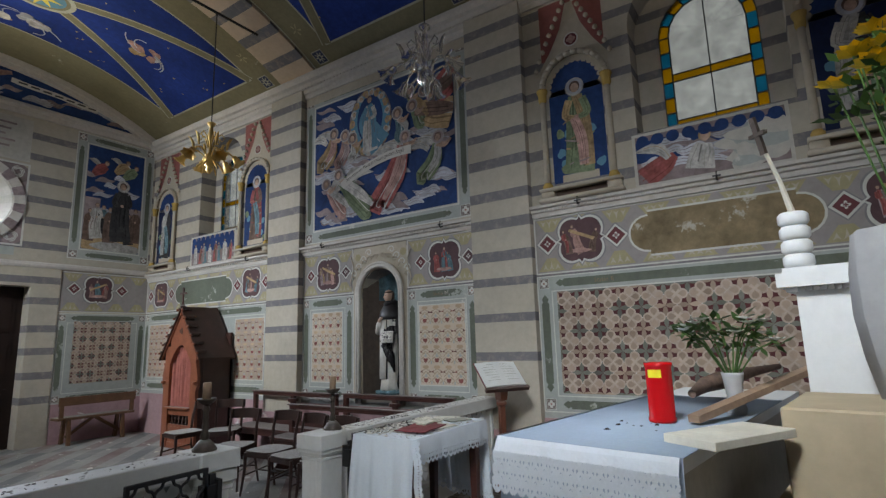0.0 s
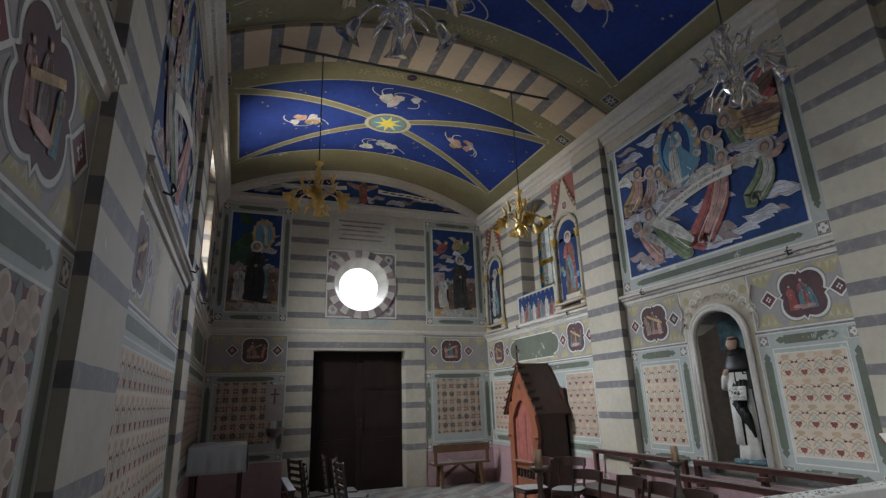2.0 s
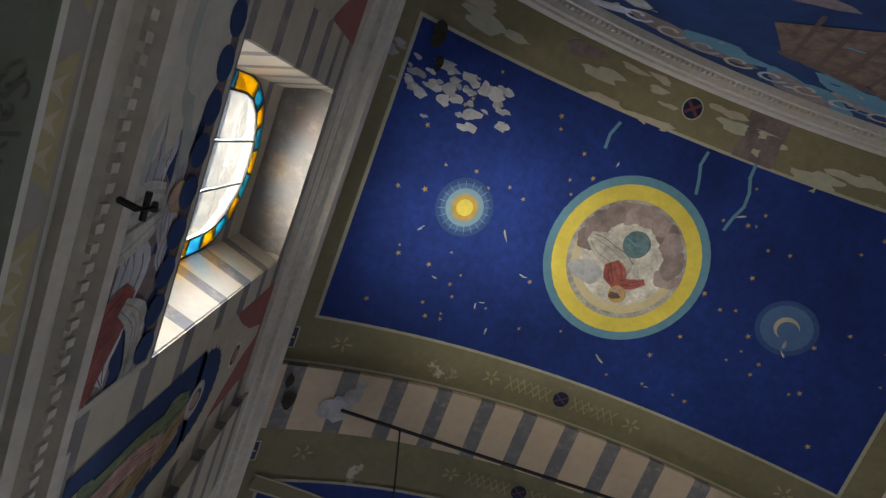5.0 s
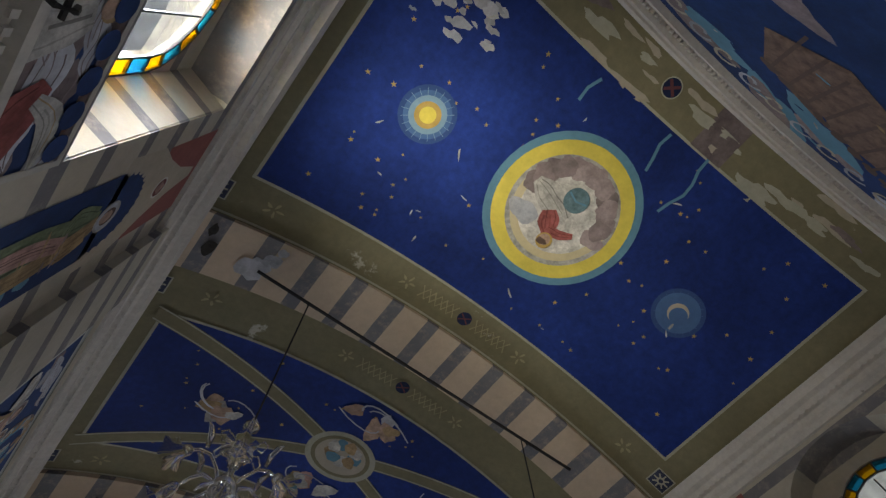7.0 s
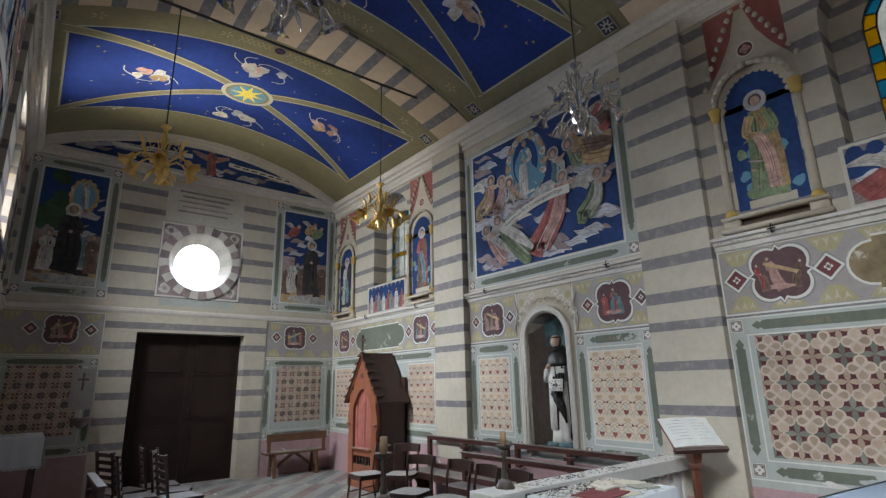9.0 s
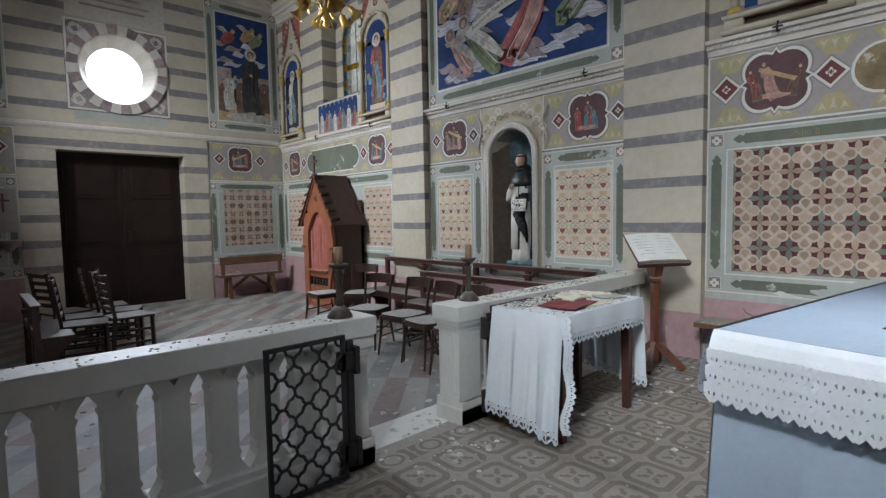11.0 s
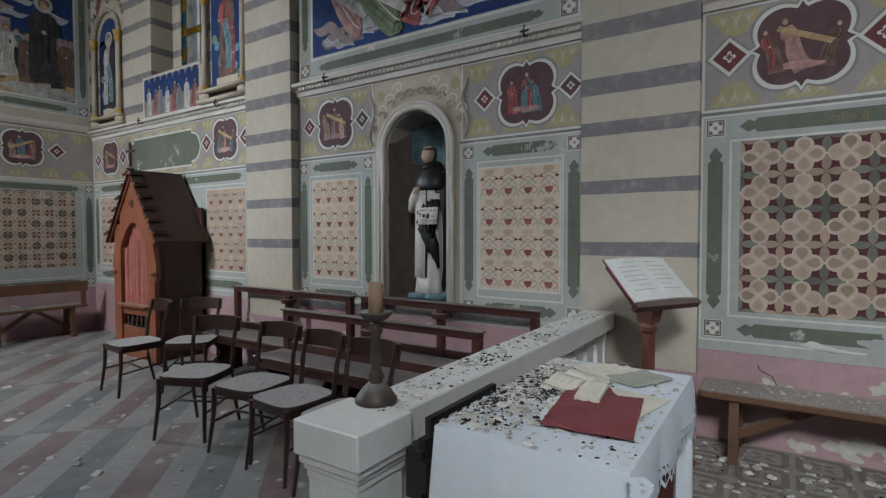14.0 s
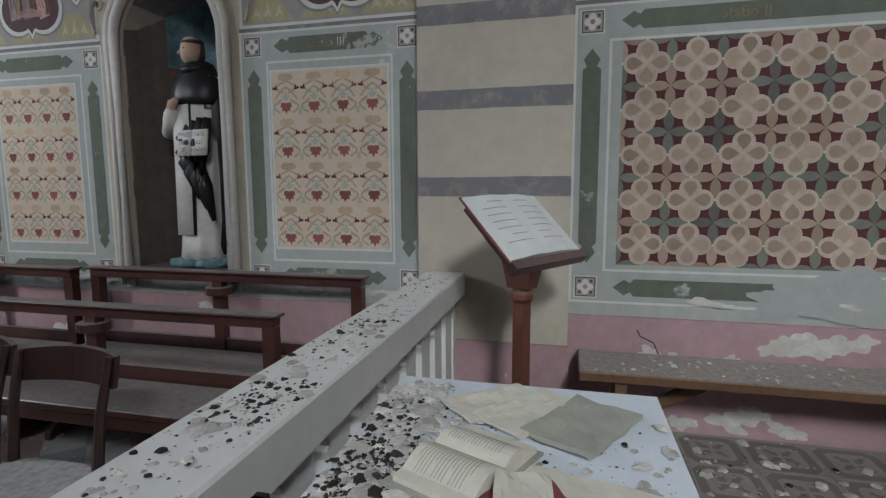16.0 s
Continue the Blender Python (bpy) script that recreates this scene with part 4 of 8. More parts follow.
def panel_frame(p, u0, u1, v0, v1, corners=True):
    """A pale green field with tablets on its four borders and rosettes in its corners."""
    w = 0.16
    p.rect(u0, u1, v0, v1, "ground green", 0)
    p.border(u0, u1, v0, v1, 0.012, "pale line", 1)
    p.border(u0 + w, u1 - w, v0 + w, v1 - w, 0.012, "pale line", 1)
    lozenge(p, u0 + w + 0.05, u1 - w - 0.05, v1 - w + 0.035, v1 - 0.04)
    lozenge(p, u0 + w + 0.05, u1 - w - 0.05, v0 + 0.04, v0 + w - 0.035)
    lozenge(p, u0 + 0.04, u0 + w - 0.035, v0 + w + 0.04, v1 - w - 0.04)
    lozenge(p, u1 - w + 0.035, u1 - 0.04, v0 + w + 0.04, v1 - w - 0.04)
    if corners:
        for u in (u0 + w / 2, u1 - w / 2):
            for v in (v0 + w / 2, v1 - w / 2):
                rosette(p, u, v)


def medallion(p, u, v, r, rng, m="panel violet"):
    """A lobed medallion holding a few rubbed draped masses."""
    for g, mm, ct in ((1.26, "ring grey", 2), (1.19, "pale line", 2.5), (1.08, m, 4)):
        p.barbed(u, v, r * g, mm, ct)
    for k, (du, h) in enumerate(((-0.42, 0.75), (0.02, 0.95), (0.45, 0.8))):
        p.draped(u + du * r + rng.uniform(-0.05, 0.05) * r, v - 0.62 * r, h * 1.4 * r, rng.choice(("robe red", "robe pink", "cloud grey", "robe brown", "robe teal")), rng, 5 + k, rng.uniform(-0.3, 0.3), rng.choice(("robe brown", "robe red", "robe ochre", None)))
    if rng.random() < 0.6:
        p.band([(u - 0.6 * r, v - 0.05 * r), (u + 0.5 * r, v + 0.45 * r)], 0.14 * r, "robe ochre", 10)
    p.blob(u, v - 0.5 * r, 0.2 * r, "robe pink", rng, 11, 2.2, 0.5)


def dia(p, u, v, r, m="panel red"):
    p.diamond(u, v, r * 1.36, "ring grey", 1.6)
    p.diamond(u, v, r * 1.2, "pale line", 2)
    p.diamond(u, v, r * 0.93, m, 3)
    p.foil(u, v, r * 0.36, "pale line", 4, 4, 0, 0.62, 24)
    p.foil(u, v, r * 0.2, m, 5, 4, 0, 0.6, 16)


def frieze_ground(p, u0, u1, v0, v1, rng):
    p.rect(u0, u1, v0, v1, "frieze grey", 0)
    p.border(u0, u1, v0, v1, 0.016, "pale line", 1)
    n = max(1, round((u1 - u0) / 0.36))
    d = (u1 - u0) / n
    for k in range(n):   # yellow fields above and below, each with three small leaves
        u = u0 + (k + 0.5) * d
        for v, q in ((v0 + 0.03, 1), (v1 - 0.03, -1)):
            p.add([(u - 0.15, v), (u + 0.15, v), (u + 0.05, v + q * 0.14), (u - 0.05, v + q * 0.14)], "yellow ground", 1)
            for x in (-0.07, 0, 0.07):
                p.add([(u + x - 0.03, v + q * 0.015), (u + x, v + q * 0.035), (u + x + 0.03, v + q * 0.015), (u + x + 0.012, v + q * 0.05), (u + x, v + q * (0.11 if x == 0 else 0.08)), (u + x - 0.012, v + q * 0.05)], "beige ground", 1.5)


def cartouche(p, u0, u1, v0, v1, m, coat=2):
    """A long field with notched, lobed ends and a pale edge."""
    for g, mm, ct in ((0.02, "pale line", coat), (0.0, m, coat + 1)):
        r = (v1 - v0) / 2
        p.rect(u0 + r, u1 - r, v0 - g, v1 + g, mm, ct)
        for u in (u0 + r * 0.95, u1 - r * 0.95):
            p.disc(u, (v0 + v1) / 2, r * 0.8 + g, mm, ct - 0.3, 20)


def fresco(p, u0, u1, v0, v1, rng, sky="fresco blue", framed=True):
    if framed:
        p.rect(u0 - 0.2, u1 + 0.2, v0 - 0.2, v1 + 0.2, "ground green", 0)
        p.border(u0 - 0.2, u1 + 0.2, v0 - 0.2, v1 + 0.2, 0.014, "pale line", 1)
        p.border(u0 - 0.03, u1 + 0.03, v0 - 0.03, v1 + 0.03, 0.02, "pale line", 1)
        for u in (u0 - 0.115, u1 + 0.115):
            lozenge(p, u - 0.04, u + 0.04, v0 + 0.08, v1 - 0.05)
            for v in (v0 - 0.115, v1 + 0.115):
                rosette(p, u, v, 0.07)
        for v in (v0 - 0.115, v1 + 0.115):
            lozenge(p, u0 + 0.08, u1 - 0.08, v - 0.04, v + 0.04)
    p.rect(u0, u1, v0, v1, sky, 2)


def touches(p, u, v, ru, rv, n, rng, mats, coat, size=0.03):
    """Small soft brush strokes."""
    for _ in range(n // 4):
        a = rng.uniform(-0.5, 0.5)
        p.blob(u + rng.uniform(-ru, ru), v + rng.uniform(-rv, rv), size * rng.uniform(0.3, 0.7), rng.choice(mats), rng, coat, rng.uniform(1.4, 3.0), 0.5, 12, 0.3, a)


def cloud_bank(p, u, v, n, spread, rng, coat, m="cloud paint"):
    """Drifting streaks of cloud."""
    for k in range(n):
        a, b, L = u + rng.gauss(0, spread), v + rng.gauss(0, spread * 0.28), rng.uniform(0.2, 0.5)
        w = rng.uniform(0.03, 0.07)
        p.sweep([(a - L / 2, b - 0.1 * L), (a - L * 0.15, b + 0.02), (a + L * 0.2, b), (a + L / 2, b + 0.12 * L)], [w * 0.2, w, w * 0.8, w * 0.1], m if k % 3 else "cloud grey", coat + k % 3, 2, "cloud grey", "cloud paint")


def clip_inside(p, axis, lo, hi, first=0):
    """Keeps painted corners inside the picture's edge."""
    for v in list(p.bm.verts)[first:]:
        v.co[axis] = min(max(v.co[axis], lo), hi)


def hem(p, first, s, u0, u1, v0, v1):
    p.bm.verts.ensure_lookup_table()
    a = 0 if s == "E" else 1
    clip_inside(p, a, u0, u1, first)
    clip_inside(p, 2, v0, v1, first)


ROBES = ("robe red", "robe green", "robe white", "robe ochre", "robe teal", "robe pink")
for s in "RL":
    wall = wall_right if s == "R" else wall_left
    rng = random.Random(11 if s == "R" else 12)
    mir = (lambda u: u)
    # middle bay: two patterned panels, medallions, and the great fresco above
    p = Paint(s)
    if s == "R":
        panel_frame(p, 0.86, 1.91, 0.62, 2.04)
        palmette_panel(p, 1.05, 1.72, 0.86, 1.82, 4, 4)
        panel_frame(p, 2.84, 3.87, 0.62, 2.04)
        palmette_panel(p, 3.06, 3.66, 0.86, 1.82, 4, 4)
        text_outline(p.bm, "Statio III", 0.066, lambda a, b: (XR - 0.007, 1.39 - a, 1.955 + b), p.index("faded brown"))
    else:
        panel_frame(p, 0.86, 3.87, 0.62, 2.04)
        palmette_panel(p, 1.05, 3.66, 0.86, 1.82, 15, 4)
    if s == "L":
        p.rect(1.91, 2.84, 2.06, 2.69, "beige ground", 0)
    else:
        p.rect(1.91, 2.04, 0.56, 2.69, "beige ground", 0)
        p.rect(2.68, 2.84, 0.56, 2.69, "beige ground", 0)
        for k in range(12):
            a0, a1 = math.pi * k / 12, math.pi * (k + 1) / 12
            p.add([(2.36 + 0.32 * math.cos(a0), 2.04 + 0.32 * math.sin(a0)), (2.36 + 0.32 * math.cos(a1), 2.04 + 0.32 * math.sin(a1)), (2.36 + 0.32 * math.cos(a1), 2.69), (2.36 + 0.32 * math.cos(a0), 2.69)], "beige ground", 0)
    frieze_ground(p, 0.86, 1.90, 2.06, 2.69, rng)
    frieze_ground(p, 2.85, 3.87, 2.06, 2.69, rng)
    for u, q in ((1.32, 1), (3.34, 1)):
        medallion(p, u, 2.37, 0.235, rng)
        for d in (-0.35, 0.36):
            dia(p, u + d, 2.375, 0.085, "panel red" if d > 0 else "panel violet")
    # scrolls in the spandrels of the niche
    for sg in (-1, 1):
        for k in range(4):
            c = (2.36 + sg * (0.2 + 0.09 * k), 2.60 - 0.09 * k)
            p.band([(c[0] + 0.06 * math.cos(t) * (1 - t / 9), c[1] + 0.055 * math.sin(t) * (1 - t / 9)) for t in [i * 0.6 for i in range(12)]], 0.016, "pale line", 2)
        p.disc(2.36 + sg * 0.4, 2.55, 0.05, "yellow ground", 1)
    p.rect(0.86, 3.87, 0.56, 0.62, "ground green", 1)
    p.done("painted_panel", wall, "ochre palmette panels under lobed medallions on pale green")
    p = Paint(s)
    U0, U1, V0, V1 = 1.1, 3.64, 3.06, 5.0
    fresco(p, U0, U1, V0, V1, rng)
    first = len(p.bm.verts)

    def at(a, b):
        return (U1 - a * (U1 - U0) if s == "R" else U0 + a * (U1 - U0), V0 + b * (V1 - V0))
    for a, b, k in ((0.1, 0.05, 5), (0.35, 0.08, 6), (0.6, 0.05, 6), (0.85, 0.12, 6), (0.93, 0.2, 4), (0.08, 0.42, 6), (0.2, 0.46, 6), (0.42, 0.48, 6), (0.62, 0.5, 4), (0.8, 0.55, 5), (0.08, 0.85, 4), (0.2, 0.92, 3)):
        cloud_bank(p, *at(a, b), k, 0.14, rng, 3)
    for k in range(16):
        cloud_bank(p, *at(rng.uniform(0.05, 0.95), rng.choice((0.06, 0.12, 0.3, 0.45, 0.52, 0.62))), 2, 0.12, rng, 4, ("cloud paint", "cloud grey")[k % 2])
    # almond of light and small heads about the middle shape
    cx, cy = at(0.44, 0.74)
    p.disc(cx, cy, 0.40, "cloud grey", 6, 36, 0.52)
    p.disc(cx, cy, 0.37, "halo blue", 7, 36, 0.49)
    p.disc(cx, cy + 0.05, 0.24, "fresco blue", 7.5, 30, 0.36)
    for k in range(20):
        a = 2 * math.pi * k / 20 + 0.1
        p.blob(cx + 0.34 * math.cos(a), cy + 0.45 * math.sin(a), 0.058, ("robe ochre", "robe white")[k % 2], rng, 8, 1, 1, 12, 0.3)
        p.head(cx + 0.33 * math.cos(a), cy + 0.44 * math.sin(a), 0.03, 9, "", "robe ochre")
    p.sweep([(cx - 0.2, cy - 0.4), (cx - 0.05, cy - 0.2), (cx + 0.06, cy), (cx, cy + 0.24)], [0.2, 0.17, 0.15, 0.07], "halo blue", 11, 4, "robe teal", "cloud paint")
    p.draped(cx, cy - 0.45, 0.86, "robe white", rng, 12, 0, "halo blue")
    sx = -1 if s == "R" else 1
    # soaring shapes: where the hem trails, where the head is, robe, mantle, width
    for (a0, b0), (a1, b1), r1, r2, w, wings in (((0.06, 0.50), (0.16, 0.72), "robe ochre", "robe pink", 0.10, -1), ((0.20, 0.48), (0.25, 0.68), "robe pink", "cloud grey", 0.08, 0), ((0.30, 0.50), (0.31, 0.64), "robe white", "robe ochre", 0.06, 0),
                                                 ((0.98, 0.62), (0.74, 0.74), "robe ochre", "robe brown", 0.15, 0), ((0.99, 0.86), (0.82, 0.82), "robe red", "robe brown", 0.14, 1), ((0.66, 0.56), (0.64, 0.72), "robe teal", "robe white", 0.08, 0), ((0.80, 0.62), (0.72, 0.86), "robe green", "robe ochre", 0.09, 0),
                                                 ((0.50, 0.10), (0.69, 0.53), "robe red", "robe pink", 0.13, -1), ((0.80, 0.22), (0.90, 0.46), "robe green", "robe white", 0.09, -1), ((0.42, 0.08), (0.20, 0.38), "robe green", "robe white", 0.12, 1), ((0.24, 0.10), (0.10, 0.33), "robe pink", "robe white", 0.09, 1)):
        (u0, v0), (u1, v1), w = at(a0, b0), at(a1, b1), w * 1.35
        mu, mv = (u0 + u1) / 2 + 0.05 * sx, (v0 + v1) / 2 - 0.06
        if wings:
            for q in (0.0, 0.12):
                p.wing(mu * 0.4 + u1 * 0.6 + sx * q * wings, mv * 0.4 + v1 * 0.6, sx * wings * (0.3 + q), 0.2 - q, 0.07, 12)
        p.sweep([(u0 - 0.05, v0 - 0.02), (u0, v0), (mu, mv), (u1 * 0.8 + mu * 0.2, v1 * 0.8 + mv * 0.2)], [w * 0.4, w * 1.05, w, w * 0.55], r1, 13, 6, "robe brown", "robe white" if r1 != "robe white" else "cloud grey")
        p.sweep([(u0 + 0.1 * sx, v0 + 0.05), (mu + 0.06 * sx, mv + 0.05), (u1 * 0.85 + mu * 0.15, v1 * 0.85 + mv * 0.15 - 0.02)], [w * 0.2, w * 0.5, w * 0.42], r2, 15, 3, "robe brown", r2)
        p.sweep([(u1 * 0.8 + mu * 0.2, v1 * 0.8 + mv * 0.2), (u1 + sx * 0.1, v1 - 0.1), (u1 + sx * 0.2, v1 - 0.04)], [0.04, 0.035, 0.012], "skin paint", 16, 1, "robe brown", "skin paint")
        p.head(u1, v1 + 0.02, 0.055, 17, "cloud grey", "robe brown")
    hem(p, first, s, U0, U1, V0, V1)
    # the long white ribbon with its words
    def ribbon(t, b):
        a = 0.23 + 0.5 * t
        c, d = at(a, 0.30 + 0.33 * t - 0.19 * t * t), at(a + 0.01, 0.30 + 0.33 * (t + 0.02) - 0.19 * (t + 0.02) ** 2)
        n = Vector((d[0] - c[0], d[1] - c[1])).normalized()
        return (c[0] - sx * n.y * b, c[1] + sx * n.x * b) if s == "L" else (c[0] + n.y * b, c[1] - n.x * b)
    p.film += 0.002
    p.band([ribbon(k / 16, 0) for k in range(17)], 0.12, "ribbon white", 19)
    if s == "R":
        text_outline(p.bm, "Assumpta est Maria in coelum gaudent Angeli", 0.078, lambda a, b: (XR - 0.04, *ribbon(0.5 + a / 1.72, b)), p.index("ink"))
    p.rect(0.88, 3.86, 5.08, 5.22, "beige ground", 1)
    p.done("fresco", wall, "large fresco of robed shapes in clouds on blue")
    # first and third bays
    for b0, b1, flip in ((4.6, YE, False), (FAR, 0.11, True)):
        def U(t):
            return b1 - t if flip else b0 + t
        def span(a, b):
            return (min(U(a), U(b)), max(U(a), U(b)))
        L = b1 - b0
        p = Paint(s)
        pa, pb = span(0.0, L)
        frieze_ground(p, pa, pb, 2.06, 2.69, rng)
        panel_frame(p, pa, pb, 0.62, 2.04, True)
        p.rect(pa, pb, 0.56, 0.62, "ground green", 1)
        if flip:
            quatre_panel(p, pa + 0.22, pb - 0.22, 0.815, 1.865)
            if s == "R":
                text_outline(p.bm, "Statio II", 0.066, lambda a, b: (XR - 0.007, -0.62 - a, 1.955 + b), p.index("faded brown"))
        else:
            w = 0.74 if s == "R" else L - 0.44
            palmette_panel(p, pa + 0.16, pa + 0.16 + w, 0.86, 1.82, max(4, int(w / 0.15)), 5, "pattern rose")
            palmette_panel(p, pb - 0.9, pb - 0.2, 0.86, 1.82, 4, 5, "pattern rose")
        for t in (0.52, L - 0.52):
            medallion(p, U(t), 2.4, 0.24, rng)
            for d in (-0.37, 0.37):
                dia(p, U(t + d), 2.39, 0.10)
        ga, gb = span(1.0, L - 1.0)
        cartouche(p, ga, gb, 2.16, 2.58, "deep green" if not flip or s == "L" else "faded brown")
        if flip and s == "L":
            for words, v in (("Salvator mundi", 2.50), ("Crucem et S", 2.40)):
                text_outline(p.bm, words, 0.105, lambda a, b: (XL + 0.012, -1.66 + a, v + b), p.index("ink"))
        p.done("painted_panel", wall, "patterned wall panel with medallions in a pale green frame" if not flip else "rosy quatrefoil panel with medallions in a pale green frame")
        # tabernacle frames round draped shapes, one on each side of the window
        for j, t in enumerate((0.58, 3.0) if flip else (0.46, L - 0.55)):
            u = U(t)
            q = Paint(s)
            q.rect(u - 0.42, u + 0.42, 2.83, 3.02, "plaster", 1)
            q.rect(u - 0.32, u + 0.32, 2.88, 2.97, "pattern brown", 2)
            q.rect(u - 0.36, u + 0.36, 4.5, 5.2, "pattern red", 1)
            q.add([(u - 0.40, 4.05), (u + 0.40, 4.05), (u + 0.38, 4.42), (u + 0.24, 4.62), (u + 0.12, 4.85), (u + 0.04, 5.14), (u - 0.04, 5.14), (u - 0.12, 4.85), (u - 0.24, 4.62), (u - 0.38, 4.42)], "beige ground", 2)
            q.disc(u, 4.68, 0.085, "pale line", 3, 16)
            q.disc(u, 4.68, 0.07, "pattern wine", 3.5, 16)
            q.foil(u, 4.68, 0.055, "robe pink", 4, 4, 0, 0.4, 20)
            q.rect(u - 0.3, u + 0.3, 3.04, 4.12, "night blue" if j else "fresco blue", 2)
            q.add([(u + 0.29 * math.cos(a), 4.11 + 0.31 * math.sin(a)) for a in [math.pi * k / 12 for k in range(13)]], "fresco blue", 3)
            for k in range(15):
                a = math.pi * k / 14
                q.disc(u + 0.30 * math.cos(a), 4.11 + 0.32 * math.sin(a), 0.036, "beige ground", 4, 10)
            for k in range(12):
                q.blob(u + rng.uniform(-0.24, 0.24), 3.1 + rng.uniform(0, 0.5), 0.05, "robe green" if k % 2 else "halo blue", rng, 3)
            r1, r2 = (("robe green", "robe ochre") if flip else ("robe brown", "robe red")) if j == 0 else ("robe black", "robe white")
            q.rect(u - 0.2, u + 0.2, 3.04, 3.12, "beige ground", 5)
            q.draped(u, 3.12, 1.08, r1, rng, 5, 0, r2, "cloud paint")
            q.sweep([(u - 0.05, 3.2), (u - 0.04, 3.5), (u + 0.03, 3.75)], [0.05, 0.06, 0.05], "robe pink" if flip else "robe teal", 8.5, 3)
            touches(q, u, 3.5, 0.15, 0.35, 40, rng, (r1, r2, "robe ochre", "cloud grey"), 10, 0.035)
            q.done("painted_niche", wall, "painted pointed niche with a standing robed shape")
            if s == "L":
                continue
            bm = bmesh.new()
            x0, sg = (XR, -1) if s == "R" else (XL, 1)
            for k in range(9):   # crockets up the gable
                for d in (-1, 1):
                    t = k / 8
                    lathe(bm, [(0.004, -0.03), (0.03, -0.005), (0.022, 0.02), (0.004, 0.035)], 7, 0, (x0 + sg * 0.03, u + d * (0.42 - 0.36 * t), 4.40 + 0.74 * t ** 0.9))
            for d in (-0.36, 0.36):
                lathe(bm, [(0.035, 3.05), (0.032, 4.0)], 10, 0, (x0 + sg * 0.05, u + d, 0))
                lathe(bm, [(0.055, 2.98), (0.055, 3.02), (0.036, 3.05)], 10, 1, (x0 + sg * 0.05, u + d, 0))
                lathe(bm, [(0.036, 3.99), (0.046, 4.02), (0.046, 4.08), (0.062, 4.12), (0.062, 4.14)], 10, 1, (x0 + sg * 0.05, u + d, 0))
            xa, xb = sorted((x0 - sg * 0.0, x0 + sg * 0.12))
            box(bm, xa, xb, u - 0.45, u + 0.45, 2.83, 2.87)
            box(bm, xa, xb, u - 0.44, u + 0.44, 2.955, 2.98)
            xc, xd = sorted((x0, x0 + sg * 0.08))
            for d in (-0.36, 0.36):
                box(bm, xc, xd, u + d - 0.07, u + d + 0.07, 2.872, 2.953)
            arch = [(0.36 * math.cos(a), 4.14 + 0.36 * math.sin(a)) for a in [math.pi * k / 14 for k in range(15)]]
            for (a0, c0), (a1, c1) in zip(arch, arch[1:]):
                bar(bm, (x0 + sg * 0.04, u + a0, c0), (x0 + sg * 0.04, u + a1, c1), 0.045, 0.05)
            tagged(part("tabernacle_frame", bm, ["beige ground", "gold paint"], None, "", True), "pale plaster tabernacle frame with slim columns and arch", "wall niche", "tabernacle frames", "structure")
        # blue scalloped frieze under the window
        q = Paint(s)
        wa, wb = span(1.16, 2.44) if flip else span(1.02, 2.3)
        q.rect(wa, wb, 2.86, 3.36, "cloud grey", 1)
        q.rect(wa, wb, 3.08, 3.30, "fresco blue", 2)
        first = len(q.bm.verts)
        if flip:   # worn: clouds, a red-winged shape and bare grey plaster
            for k in range(7):
                cloud_bank(q, wa + 0.15 + k * (wb - wa - 0.3) / 6, 3.04 + 0.08 * (k % 3), 3, 0.12, rng, 3)
            q.sweep([(U(1.2), 2.9), (U(1.4), 3.02), (U(1.52), 3.1)], [0.12, 0.1, 0.04], "robe red", 7, 5)
            q.wing(U(1.46), 3.08, U(1.12) - U(1.46), 0.12, 0.06, 8)
            q.sweep([(U(1.72), 2.92), (U(1.75), 3.06), (U(1.78), 3.16)], [0.13, 0.11, 0.07], "robe white", 7, 4)
            q.head(U(1.79), 3.23, 0.055, 8, "", "robe ochre")
            for k in range(9):
                q.blob(U(2.15 + 0.05 * k % 0.3), 2.95 + 0.03 * k, 0.13, ("plaster", "ground green")[k % 2], rng, 9 + k % 3, 1.8, 0.7, 24, 0.4)
        else:
            for k in range(8):
                q.draped(wa + 0.12 + k * (wb - wa - 0.24) / 7, 2.87, 0.34 + 0.04 * (k % 2), ROBES[(k * 2) % 6], rng, 3, 0.1 * (k % 3 - 1), ("robe brown", "robe white", "cloud grey")[k % 3])
        hem(q, first, s, wa, wb, 2.86, 3.36)
        for k in range(9):
            q.disc(wa + (k + 0.5) * (wb - wa) / 9, 3.30, 0.06, "fresco blue", 12, 14)
        q.border(wa - 0.03, wb + 0.03, 2.83, 3.385, 0.03, "plaster", 8)
        q.done("painted_frieze", wall, "small painted frieze with blue scalloped sky")

